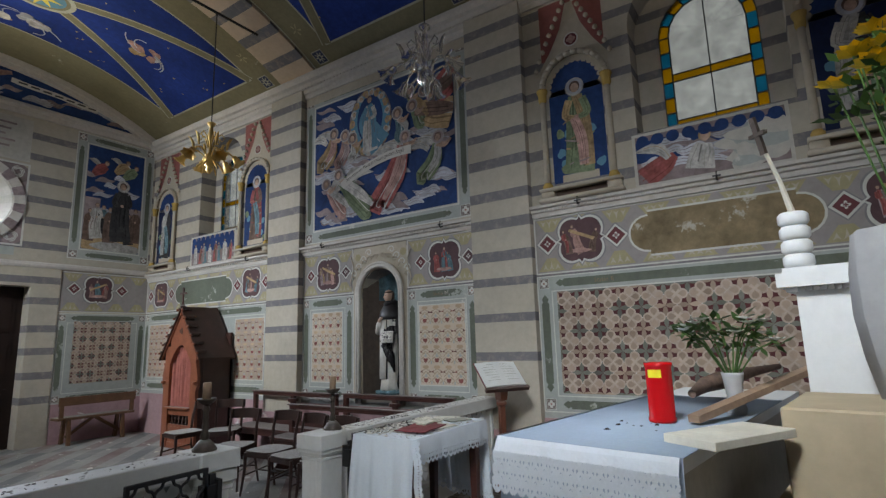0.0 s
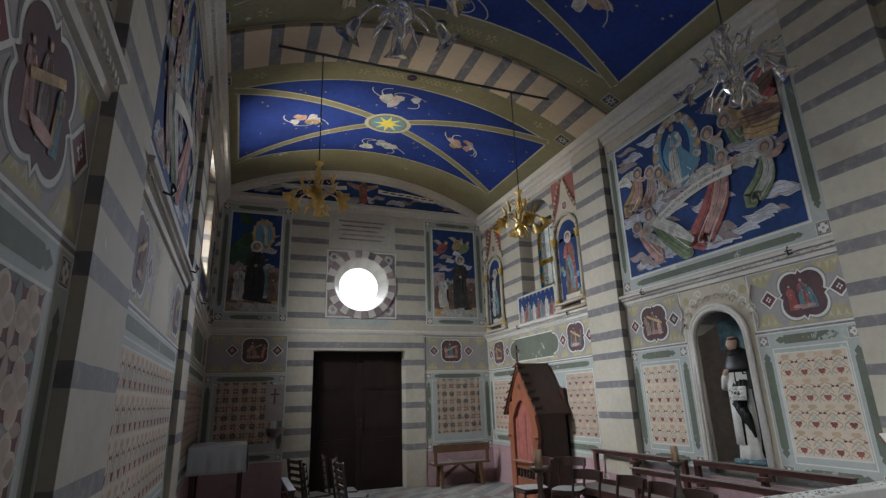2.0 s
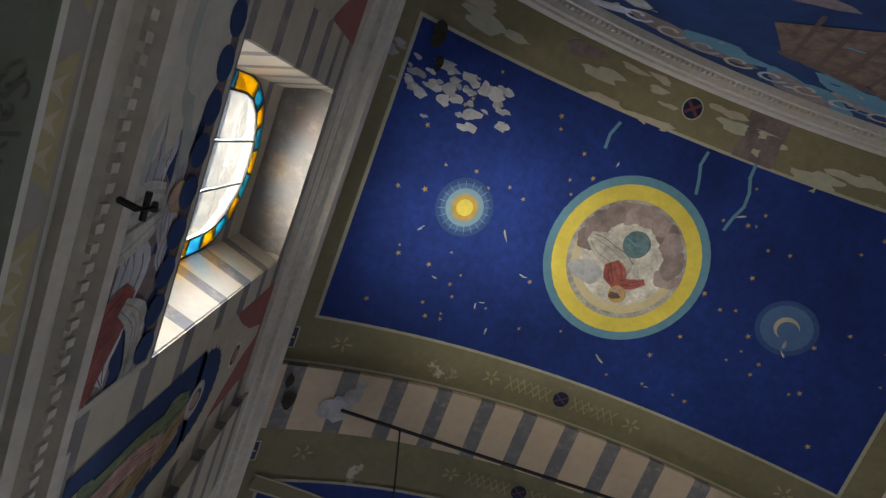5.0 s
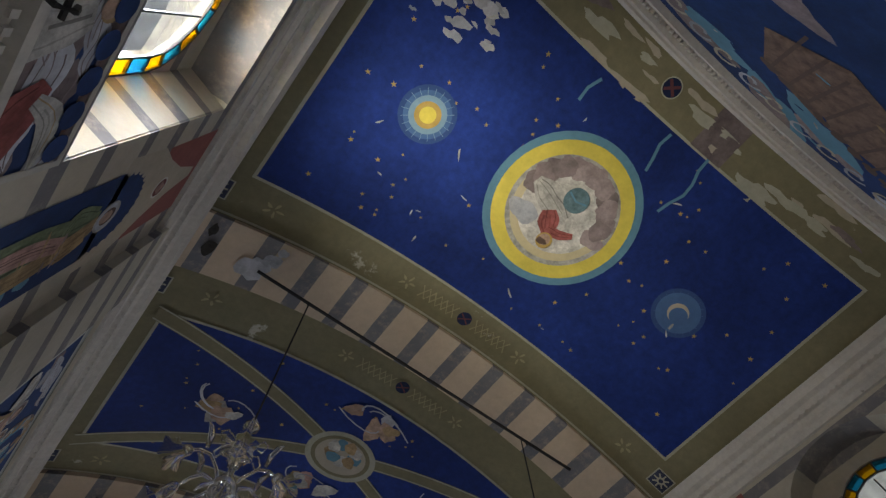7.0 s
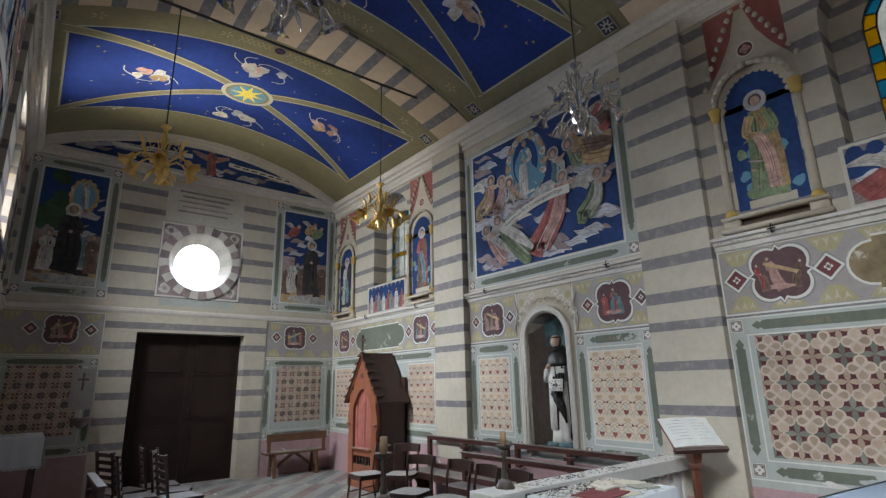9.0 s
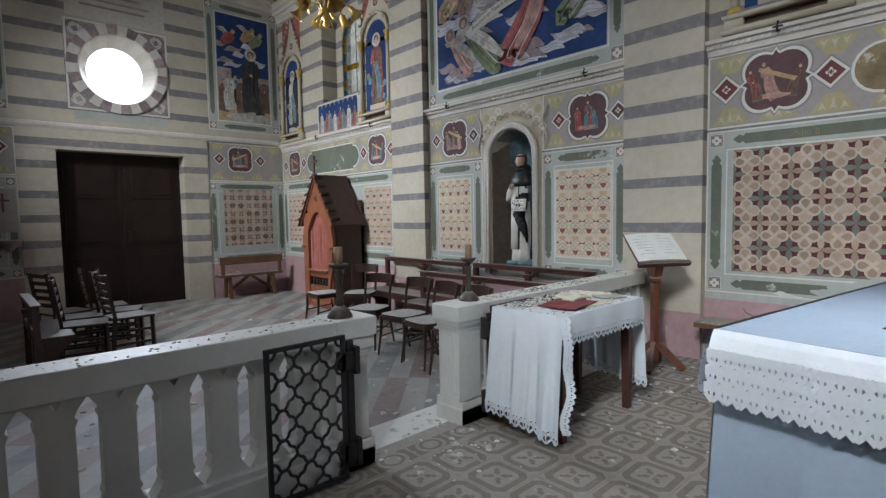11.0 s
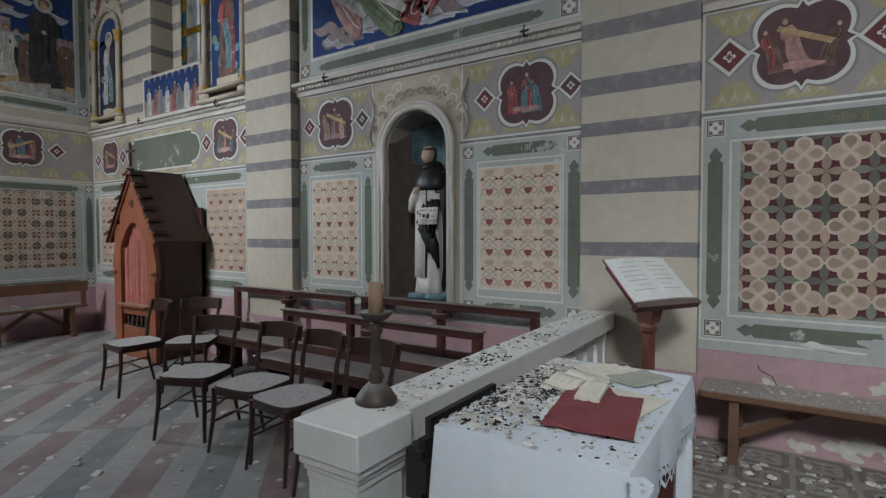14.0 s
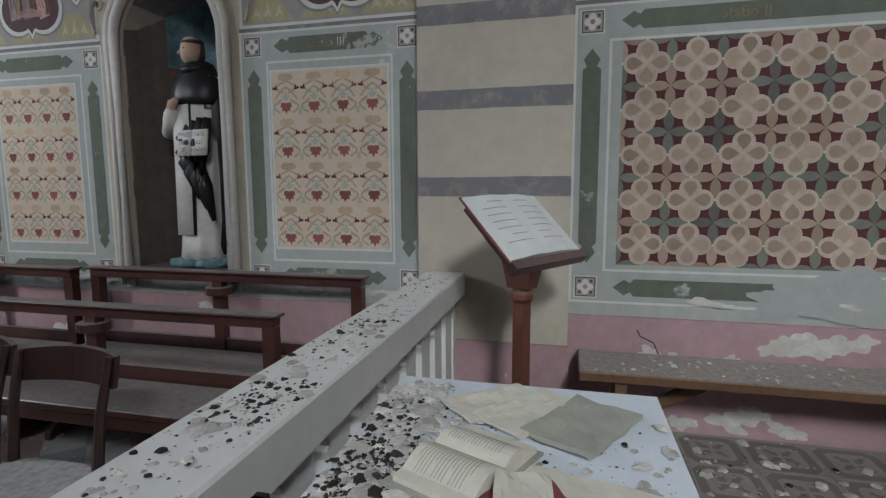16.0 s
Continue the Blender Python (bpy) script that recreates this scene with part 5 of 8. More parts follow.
# entrance wall
rng = random.Random(21)
p = Paint("E")
for u0, u1, medu in ((XL, -4.27, -4.86), (-1.5, XR, -0.88)):
    fresco(p, u0 + 0.26, u1 - 0.24, 3.22, 5.2, rng, "fresco blue")
    a, b = u0 + 0.26, u1 - 0.24
    mid = (a + b) / 2
    first = len(p.bm.verts)
    for k in range(7):   # pale ground, houses and clouds
        cloud_bank(p, mid, 3.95 + 0.12 * k, 2, 0.28, rng, 3)
    p.blob(mid, 3.35, 0.32, "robe ochre", rng, 6, 1.9, 0.7, 24, 0.15)
    p.blob(mid + 0.1, 3.30, 0.2, "robe white", rng, 7, 2.2, 0.5, 24, 0.2)
    left = u0 < -3
    p.rect(a, a + 0.26, 3.5, 4.2, "cloud grey", 6)
    p.rect(b - 0.2, b, 3.6, 4.1, "cloud grey", 6)
    if left:
        for k in range(9):
            p.blob(a + 0.16 + rng.uniform(-0.16, 0.2), 4.75 + rng.uniform(-0.5, 0.35), 0.13, "leaf paint", rng, 7, 1, 1.3)
        cx, cy = b - 0.33, 4.78
        p.foil(cx, cy, 0.33, "robe ochre", 8, 14, 0, 0.1, 56, 0.68)
        p.foil(cx, cy, 0.26, "halo blue", 9, 14, 0, 0.06, 40, 0.62)
        p.draped(cx, cy - 0.26, 0.5, "robe teal", rng, 10, 0, "robe white", "robe ochre")
    else:
        for k, (du, dv, m) in enumerate(((-0.28, 4.85, "robe red"), (0.1, 4.95, "robe ochre"), (0.26, 4.88, "robe green"))):
            p.sweep([(mid + du - 0.12, dv - 0.2), (mid + du, dv - 0.08), (mid + du + 0.1, dv)], [0.05, 0.1, 0.06], m, 8, 4)
            p.head(mid + du + 0.1, dv + 0.05, 0.045, 9)
            p.wing(mid + du, dv - 0.04, -0.22, 0.12, 0.05, 7)
    for k in range(8):
        x = a + 0.1 + (b - a - 0.2) * k / 7
        p.draped(x, 3.38 + 0.05 * (k % 3), 0.62 + 0.08 * (k % 2), ("robe brown", "robe white", "robe black", "robe brown", "cloud grey", "robe white", "robe black", "robe brown")[k], rng, 8 + 2 * (k % 2), 0, ("robe brown", None, "robe teal")[k % 3])
    p.draped(mid + (0.02 if left else 0.14), 3.42, 1.2, "robe black", rng, 14, 0, "robe black", "robe white")
    hem(p, first, "E", a, b, 3.22, 5.2)
    frieze_ground(p, u0, u1, 2.06, 2.78, rng)
    medallion(p, medu, 2.48, 0.24, rng)
    for d in (-0.4, 0.4):
        dia(p, medu + d, 2.48, 0.1)
    panel_frame(p, u0, u1, 0.5, 2.04)
    quatre_panel(p, (u0 + u1) / 2 - 0.48, (u0 + u1) / 2 + 0.48, 0.82, 1.9, 0.15)
# square field about the round window
for k in range(36):
    a0, a1 = 2 * math.pi * k / 36, 2 * math.pi * (k + 1) / 36
    def edge_of(a):
        q = min(0.74 / max(abs(math.cos(a)), 1e-6), 0.71 / max(abs(math.sin(a)), 1e-6))
        return (XC + q * math.cos(a), OC_Z + q * math.sin(a))
    p.add([(XC + 0.57 * math.cos(a0), OC_Z + 0.57 * math.sin(a0)), edge_of(a0), edge_of(a1), (XC + 0.57 * math.cos(a1), OC_Z + 0.57 * math.sin(a1))], "cloud grey", 0)
p.border(-3.58, -2.1, 3.14, 4.56, 0.03, "pale line", 1)
p.rect(-3.5, -2.2, 2.98, 3.12, "ground green", 0)
p.rect(-3.55, -2.12, 4.6, 5.35, "plaster", 0)
for k in range(5):
    p.rect(-2.85 - 0.5 + 0.06 * (k % 2), -2.85 + 0.5 - 0.07 * (k % 3), 5.2 - k * 0.1, 5.235 - k * 0.1, "cloud grey", 1)
for sx in (-1, 1):
    for sz in (-1, 1):
        c = (XC + sx * 0.58, OC_Z + sz * 0.55)
        for k in range(4):
            p.band([(c[0] + 0.1 * math.cos(t + k * 1.57) * (1 - t / 7), c[1] + 0.1 * math.sin(t + k * 1.57) * (1 - t / 7)) for t in [i * 0.5 for i in range(9)]], 0.014, "pale line", 2)
p.done("fresco", wall_entrance, "dim frescoes and painted panels beside the round window")
# lunette
p = Paint("E")
n = 30
xs = [XL + 0.1 + 5.5 * k / n for k in range(n + 1)]
p.add([(x, vault_z(x) - 0.02) for x in xs] + [(xs[-1], 5.6), (xs[0], 5.6)], "pale line", 0)
p.add([(XL + 0.35 + 5.0 * k / n, max(vault_z(XL + 0.35 + 5.0 * k / n) - 0.14, 5.66)) for k in range(n + 1)] + [(XL + 5.35, 5.64), (XL + 0.35, 5.64)], "fresco blue", 1)
for k in range(9):
    cloud_bank(p, XL + 0.9 + 0.48 * k, 5.76 + 0.06 * (k % 2) + 0.05 * math.sin(k), 3, 0.2, rng, 2)
p.draped(XC + 0.02, 5.66, 0.58, "robe red", rng, 6, 0.0, "robe brown", "robe ochre")
p.sweep([(XC - 0.35, 6.1), (XC, 6.0), (XC + 0.35, 6.1)], [0.03, 0.07, 0.03], "robe pink", 5, 3)
for sx in (-1, 1):
    rib = [(XC + sx * (0.35 + 0.17 * t), 5.98 - 0.012 * t - 0.01 * math.sin(t * 1.2)) for t in range(9)]
    p.band(rib, 0.09, "ribbon white", 7)
    p.sweep([(XC + sx * 1.7, 5.88), (XC + sx * 1.95, 5.80), (XC + sx * 2.15, 5.84), (XC + sx * 2.25, 5.74)], [0.045, 0.04, 0.05, 0.01], "cloud paint", 7, 2)
    if sx > 0:
        for t in range(7):
            p.rect(XC + 0.45 + 0.18 * t, XC + 0.58 + 0.18 * t, 5.955 - 0.013 * t, 5.985 - 0.013 * t, "ink", 8)
text_outline(p.bm, "Timete Deum et date illi", 0.085, lambda a, b: (XC - 1.03 + a, YE - 0.017, 5.935 + 0.03 * a + b), p.index("ink"))
p.done("lunette_fresco", wall_entrance, "dark blue lunette fresco with clouds and ribbons")
# wall behind the altar: an arched moulding, and a painted sky with clouds and a brown roof
rng = random.Random(23)
p = Paint("B")
n = 30
xs = [XL + 0.05 + 5.6 * k / n for k in range(n + 1)]
p.add([(x, vault_z(x) - 0.3) for x in xs] + [(xs[-1], 2.6), (xs[0], 2.6)], "fresco blue", 0)
for k in range(34):
    u = rng.uniform(XL + 0.4, XR - 0.4)
    p.blob(u, rng.uniform(4.2, vault_z(u) - 0.4), rng.uniform(0.1, 0.24), rng.choice(("cloud paint", "cloud grey", "robe white", "halo blue")), rng, 1 + k % 3, 2.0, 0.6, 18, 0.4, rng.uniform(-0.4, 0.4))
p.add([(-3.3, 4.9), (-2.95, 5.28), (-2.3, 5.32), (-1.2, 5.0), (-0.9, 4.6), (-2.9, 4.5)], "robe brown", 5)
for k in range(11):
    a = -3.2 + 0.2 * k
    p.band([(a, 4.6), (a + 0.3, 5.25)], 0.03, "pattern brown", 6)
    p.blob(a + 0.3, 5.26, 0.06, "pattern brown", rng, 7, 1.5, 0.8)
for k in range(16):   # painted scrolls along the arch
    u = XL + 0.6 + 4.5 * k / 15
    p.band([(u + 0.13 * math.cos(t) * (1 - t / 9), vault_z(u) - 0.58 + 0.12 * math.sin(t) * (1 - t / 9)) for t in [q * 0.6 for q in range(11)]], 0.035, ("cloud paint", "beige ground")[k % 2], 8)
touches(p, -2.9, 5.2, 2.2, 0.6, 140, rng, ("cloud grey", "robe white", "robe ochre", "halo blue", "fresco blue"), 9, 0.05)
p.rect(XL + 0.05, XR - 0.05, 2.6, 3.9, "cloud grey", 1)
p.done("fresco", wall_chancel, "blue and brown fresco of clouds and a roof")
bm = bmesh.new()
for dz, w, h, y in ((0.07, 0.10, 0.12, -3.47), (0.19, 0.13, 0.07, -3.50), (0.33, 0.06, 0.05, -3.52)):
    pts = [(XL + 0.1 + 5.5 * k / 26, y, vault_z(XL + 0.1 + 5.5 * k / 26) - dz) for k in range(27)]
    for a, b in zip(pts, pts[1:]):
        bar(bm, a, b, w, h)
for k in range(110):
    x = XL + 0.2 + 5.3 * k / 110
    box(bm, x, x + 0.026, -3.55, -3.47, vault_z(x) - 0.29, vault_z(x) - 0.24)
tagged(part("arch_moulding", bm, "moulding"), "dentilled plaster moulding above the high altar", "cornice", kind="structure")
p = Paint("V")   # stained border with a red cross boss, patched with grey mortar
p.disc(XV, -3.24, 0.1, "vault line", 1)
p.disc(XV, -3.24, 0.088, "night blue", 2)
for q in (-1, 1):
    p.band([(XV - 0.06, -3.24 - q * 0.05), (XV + 0.06, -3.24 + q * 0.05)], 0.028, "panel red", 3 + 0.3 * q)
p.rect(-2.42, -2.05, -3.42, -3.0, "cloud grey", 1)
for k in range(26):
    u = rng.uniform(BX0, BX1)
    p.blob(u, rng.uniform(-3.4, -3.0), rng.uniform(0.03, 0.10), rng.choice(("vault line", "beige ground", "cloud grey")), rng, 1, 2.4, 0.6, 14, 0.5)
for u, v, L in ((-2.15, -3.0, 5), (-2.6, -2.95, 3), (-3.5, -2.9, 2)):   # streaks where water ran
    p.band([(u + 0.04 * math.sin(1.4 * t + u), v + 0.13 * t) for t in range(L + 1)], 0.03, "halo blue", 4)
tagged(p.done("vault_border"), "stained olive border with a red cross boss", "fresco", kind="structure")

# ---- doors, windows, niche ----


def side_window(name, x, sgn, c, hw, sill, spring, rise, label, cols, hue=("glass yellow", "glass blue")):
    """A leaded window with a border of coloured squares round clear panes."""
    win = tagged(new(name), label, "window", "side windows", "structure")
    win.location = (x, c, 0)
    lead = bmesh.new()
    b = 0.1
    n = max(4, round((spring - sill) / 0.17))
    dz = (spring - sill) / n
    k = 0
    def pane(pts, m):
        bm = bmesh.new()
        prism(bm, pts, lambda u, v, d: (0.006 * d, u, v))
        part("pane", bm, m, win).visible_shadow = True
    for s in (-1, 1):
        for i in range(n):
            u0, u1 = sorted((s * hw, s * (hw - b)))
            pane([(u0, sill + i * dz), (u1, sill + i * dz), (u1, sill + (i + 1) * dz), (u0, sill + (i + 1) * dz)], hue[(i + (s > 0)) % 2])
            bar(lead, (0.003, s * hw, sill + i * dz), (0.003, s * (hw - b), sill + i * dz), 0.014, 0.014)
        bar(lead, (0.003, s * (hw - b), sill), (0.003, s * (hw - b), spring), 0.014, 0.014)
        bar(lead, (0.003, s * hw, sill), (0.003, s * hw, spring), 0.02, 0.02)
    w = 2 * (hw - b) / cols
    rows = max(2, round((spring - sill) / 0.42))
    h = (spring - sill) / rows
    for i in range(cols):
        for j in range(rows):
            u0, v0 = -(hw - b) + i * w, sill + j * h
            pane([(u0, v0 + 0.08), (u0 + w, v0 + 0.08), (u0 + w, v0 + h), (u0, v0 + h)], "glass clear")
            pane([(u0, v0), (u0 + w, v0), (u0 + w, v0 + 0.08), (u0, v0 + 0.08)], hue[0])
            for v in (v0, v0 + 0.08):
                bar(lead, (0.003, u0, v), (0.003, u0 + w, v), 0.012, 0.012)
        if i:
            bar(lead, (0.003, -(hw - b) + i * w, sill), (0.003, -(hw - b) + i * w, spring + rise * 0.7), 0.012, 0.012)
    m = 9
    for i in range(m):
        a0, a1 = math.pi * i / m, math.pi * (i + 1) / m
        q = (hw - b) / hw
        o = [(hw * math.cos(a), spring + rise * math.sin(a)) for a in (a0, a1)]
        ii = [(hw * q * math.cos(a), spring + rise * q * math.sin(a)) for a in (a0, a1)]
        pane([o[0], o[1], ii[1], ii[0]], hue[i % 2])
        pane([ii[0], ii[1], (0, spring)], "glass clear")
        for a, bb in ((o[0], ii[0]), (o[0], o[1]), (ii[0], ii[1])):
            bar(lead, (0.003, *a), (0.003, *bb), 0.014, 0.014)
    part("leading", lead, "lead", win)
    return win


side_window("window_1", XR + 0.32, 1, WIN1R[0], WIN1R[1], *WIN1R[2:], "arched leaded window with yellow and blue border squares", 2)
side_window("window_2", XR + 0.32, 1, WIN3R[0], WIN3R[1], *WIN3R[2:], "arched leaded window with yellow and blue border squares", 2)
side_window("window_3", XL - 0.31, -1, WIN3L[0], 0.5, 3.55, 4.45, 0.5, "arched stained glass window in a deep splayed reveal", 3)
side_window("window_4", XL - 0.31, -1, WIN1L[0], 0.55, 3.55, 4.45, 0.5, "arched stained glass window in a deep splayed reveal", 3)
for (c, hw, sill, spring, rise), hole in ((WIDE1R, WIN1R), (WIDE3R, WIN3R)):
    bm = bmesh.new()
    wall_mesh(bm, lambda u, v, d: (XR + 0.30 + 0.1 * d, u, v), c - hw - 0.02, c + hw + 0.02, sill - 0.02, spring + rise + 0.02, [hole])
    hexa(bm, [(XR + 0.01, c - hw, sill), (XR + 0.01, c + hw, sill), (XR + 0.299, c + hw, sill), (XR + 0.299, c - hw, sill), (XR + 0.01, c - hw, sill + 0.004), (XR + 0.01, c + hw, sill + 0.004), (XR + 0.299, c + hw, sill + 0.07), (XR + 0.299, c - hw, sill + 0.07)])
    tagged(part("window_reveal", bm, "striped plaster"), "shaded banded window reveal with sloping sill", "window reveal", "window reveals", "structure")
for (c, hw, sill, spring, rise), w in ((WIN3L, 0.5), (WIN1L, 0.55)):
    bm = bmesh.new()
    wall_mesh(bm, lambda u, v, d: (XL - 0.30 - 0.1 * d, u, v), c - hw, c + hw, sill, spring + rise, [(c, w, 3.55, 4.45, 0.5)])
    for u0 in (c - hw, c + hw):   # splayed cheeks
        q = 1 if u0 < c else -1
        hexa(bm, [(XL - 0.295, u0, sill), (XL - 0.295, u0 + q * 0.1, sill), (XL - 0.01, u0 + q * 0.005, sill), (XL - 0.01, u0, sill), (XL - 0.295, u0, spring), (XL - 0.295, u0 + q * 0.1, spring), (XL - 0.01, u0 + q * 0.005, spring), (XL - 0.01, u0, spring)])
    hexa(bm, [(XL - 0.295, c - hw, sill), (XL - 0.295, c + hw, sill), (XL - 0.01, c + hw, sill), (XL - 0.01, c - hw, sill), (XL - 0.295, c - hw, sill + 0.12), (XL - 0.295, c + hw, sill + 0.12), (XL - 0.01, c + hw, sill + 0.004), (XL - 0.01, c - hw, sill + 0.004)])
    tagged(part("window_reveal", bm, "striped plaster"), "pale banded window reveal with sloping sill", "window reveal", "window reveals", "structure")

# round window
win = tagged(new("window_5"), "round window with a white ring and radial bars", "window", kind="structure")
win.location = (XC, YE, OC_Z)
bm = bmesh.new()
lathe(bm, [(0.42, -0.01), (0.42, 0.01)], 40)
bmesh.ops.rotate(bm, verts=bm.verts, matrix=Matrix.Rotation(math.pi / 2, 3, "X"))
bmesh.ops.translate(bm, verts=bm.verts, vec=(0, 0.3, 0))
part("pane", bm, "glass white", win)
bm = bmesh.new()
for r0, r1, y0, y1, mi in ((0.555, 0.415, 0.0, 0.29, 0), (0.60, 0.555, -0.03, 0.0, 0)):
    n = 48
    for k in range(n):
        a0, a1 = 2 * math.pi * k / n, 2 * math.pi * (k + 1) / n
        c0, s0, c1, s1 = math.cos(a0), math.sin(a0), math.cos(a1), math.sin(a1)
        bm.faces.new([bm.verts.new(q) for q in ((r0 * c0, y0, r0 * s0), (r0 * c1, y0, r0 * s1), (r1 * c1, y1, r1 * s1), (r1 * c0, y1, r1 * s0))]).material_index = (k // 2) % 2
part("window_reveal", bm, ["plaster", "moulding"], win)
bm = bmesh.new()
n = 28
for k in range(n):
    a0, a1 = 2 * math.pi * k / n, 2 * math.pi * (k + 0.98) / n
    o = [(0.575, a0), (0.575, a1), (0.73, a1), (0.73, a0)]
    prism(bm, [(r * math.cos(a), r * math.sin(a)) for r, a in o], lambda u, v, d: (u, -0.012 - 0.025 * d, v), k % 2)
part("ring", bm, ["moulding", "cloud grey"], win, "ring of grey and cream voussoirs")
bm = bmesh.new()
for a, r0 in ((1.35, 0.33), (1.75, 0.36), (0.1, 0.35)):   # stumps of broken glazing bars
    bar(bm, (r0 * math.cos(a), 0.28, r0 * math.sin(a)), (0.42 * math.cos(a), 0.28, 0.42 * math.sin(a)), 0.01)
part("glazing_bar", bm, "lead", win)

# entrance door with lintel and jambs
door = tagged(new("door_1"), "tall dark wooden double door, closed", "door", kind="structure")
door.location = ((DOOR_U0 + DOOR_U1) / 2, YE + 0.26, NAVE)
dw, dh = (DOOR_U1 - DOOR_U0) / 2, DOOR_TOP - NAVE
for s in (-1, 1):
    bm = bmesh.new()
    x0, x1 = sorted((s * 0.004, s * dw))
    box(bm, x0, x1, 0, 0.06, 0, dh)
    for z0, z1 in ((0.12, 0.95), (1.08, 1.75), (1.88, dh - 0.12)):
        box(bm, x0 + 0.1, x1 - 0.1, -0.02, 0.0, z0, z1)
        box(bm, x0 + 0.16, x1 - 0.16, -0.035, -0.02, z0 + 0.06, z1 - 0.06)
    part("door_leaf", bm, "door wood", door)
bm = bmesh.new()
tube(bm, [(0.06, -0.02, 1.15), (0.06, -0.07, 1.15), (0.06, -0.07, 1.3), (0.06, -0.02, 1.3)], 0.01)
part("door_handle", bm, "iron", door)
bm = bmesh.new()
box(bm, -4.27, -1.5, YE - 0.025, YE, DOOR_TOP + 0.002, 2.8)
for x0, x1 in ((-4.27, DOOR_U0 - 0.002), (DOOR_U1 + 0.002, -1.5)):
    box(bm, x0, x1, YE - 0.022, YE, NAVE, DOOR_TOP)
tagged(part("trim", bm, "entrance plaster"), "worn cream plaster surround of the door", "door surround", kind="structure")

# statue niche
bm = bmesh.new()
for k in range(14):
    a0, a1 = math.pi * k / 14, math.pi * (k + 1) / 14
    x0, y0, x1, y1 = (0.42 * math.sin(a0), 0.311 * math.cos(a0), 0.42 * math.sin(a1), 0.311 * math.cos(a1))
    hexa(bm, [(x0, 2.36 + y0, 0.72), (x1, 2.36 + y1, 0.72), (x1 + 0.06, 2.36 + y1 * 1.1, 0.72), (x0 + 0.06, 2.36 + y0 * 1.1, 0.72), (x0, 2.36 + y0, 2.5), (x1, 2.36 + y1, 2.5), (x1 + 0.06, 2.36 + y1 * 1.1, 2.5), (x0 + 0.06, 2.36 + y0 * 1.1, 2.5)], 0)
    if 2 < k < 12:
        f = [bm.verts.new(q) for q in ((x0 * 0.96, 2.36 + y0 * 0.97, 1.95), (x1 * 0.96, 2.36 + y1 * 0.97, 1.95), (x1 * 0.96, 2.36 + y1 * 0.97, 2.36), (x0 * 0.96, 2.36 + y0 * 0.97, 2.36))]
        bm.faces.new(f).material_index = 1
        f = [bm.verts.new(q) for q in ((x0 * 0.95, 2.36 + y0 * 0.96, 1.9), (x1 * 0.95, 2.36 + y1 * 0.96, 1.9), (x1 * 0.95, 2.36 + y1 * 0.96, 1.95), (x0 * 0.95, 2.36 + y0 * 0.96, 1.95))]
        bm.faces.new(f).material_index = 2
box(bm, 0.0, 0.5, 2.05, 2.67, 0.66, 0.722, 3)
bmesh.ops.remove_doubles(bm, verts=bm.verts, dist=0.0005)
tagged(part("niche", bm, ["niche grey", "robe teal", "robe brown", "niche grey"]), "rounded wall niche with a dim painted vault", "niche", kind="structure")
bm = bmesh.new()
path = [(2.36 + 0.36, 0.6), (2.36 + 0.36, 2.04)] + [(2.36 + 0.36 * math.cos(math.pi * k / 16), 2.04 + 0.36 * math.sin(math.pi * k / 16)) for k in range(1, 16)] + [(2.36 - 0.36, 2.04), (2.36 - 0.36, 0.6)]
for r, d in ((0.03, 0.03), (0.022, 0.04)):
    off = 0.0 if r == 0.03 else 0.035
    pts = []
    for u, v in path:
        du, dv = u - 2.36, max(v - 2.04, 0)
        L = math.hypot(du, dv)
        pts.append((-d, u + du / L * off, v + dv / L * off))
    tube(bm, pts, r, 8)
tagged(part("niche_moulding", bm, "moulding", None, "", True), "double rounded white plaster moulding round the niche", "moulding", kind="structure")
bm = bmesh.new()
rng = random.Random(5)
for sg in (-1, 1):
    for k in range(5):
        c = (2.36 + sg * (0.06 + 0.1 * k), 2.53 - 0.05 * k * k * 0.35)
        tube(bm, [(-0.02, c[0] + sg * 0.05 * math.cos(t) * (1 - t / 8), c[1] + 0.045 * math.sin(t) * (1 - t / 8)) for t in [i * 0.7 for i in range(9)]], 0.008, 5)
    tube(bm, [(-0.015, 2.36 + sg * (0.5 + 0.03 * math.sin(t * 2)), 2.1 + 0.13 * t) for t in [i * 0.4 for i in range(10)]], 0.009, 5)
tagged(part("stucco_scroll", bm, "beige ground"), "raised stucco scrolls above the niche", "stucco", kind="structure")

# bright sky outside the windows
for name, m, pts in (("backdrop", "bright sky", [(-4, 9.4, 2.6), (-1.7, 9.4, 2.6), (-1.7, 9.4, 5.2), (-4, 9.4, 5.2)]),
                     ("backdrop", "open sky", [(-6.9, -2.8, 3.0), (-6.9, -0.4, 3.0), (-6.9, -0.4, 5.8), (-6.9, -2.8, 5.8)]),
                     ("backdrop", "open sky", [(-6.9, 4.7, 3.0), (-6.9, 7.3, 3.0), (-6.9, 7.3, 5.8), (-6.9, 4.7, 5.8)]),
                     ("backdrop", "shaded sky", [(1.2, -3.2, 2.6), (1.2, -0.4, 2.6), (1.2, -0.4, 5.8), (1.2, -3.2, 5.8)]),
                     ("backdrop", "shaded sky", [(1.2, 4.8, 2.6), (1.2, 7.6, 2.6), (1.2, 7.6, 5.8), (1.2, 4.8, 5.8)])):
    bm = bmesh.new()
    bm.faces.new([bm.verts.new(q) for q in pts])
    tagged(part(name, bm, m), "pale bright sky beyond a window", "sky", kind="structure")

# ---- things ----
# balustrades of the chancel
PITCH = 0.205


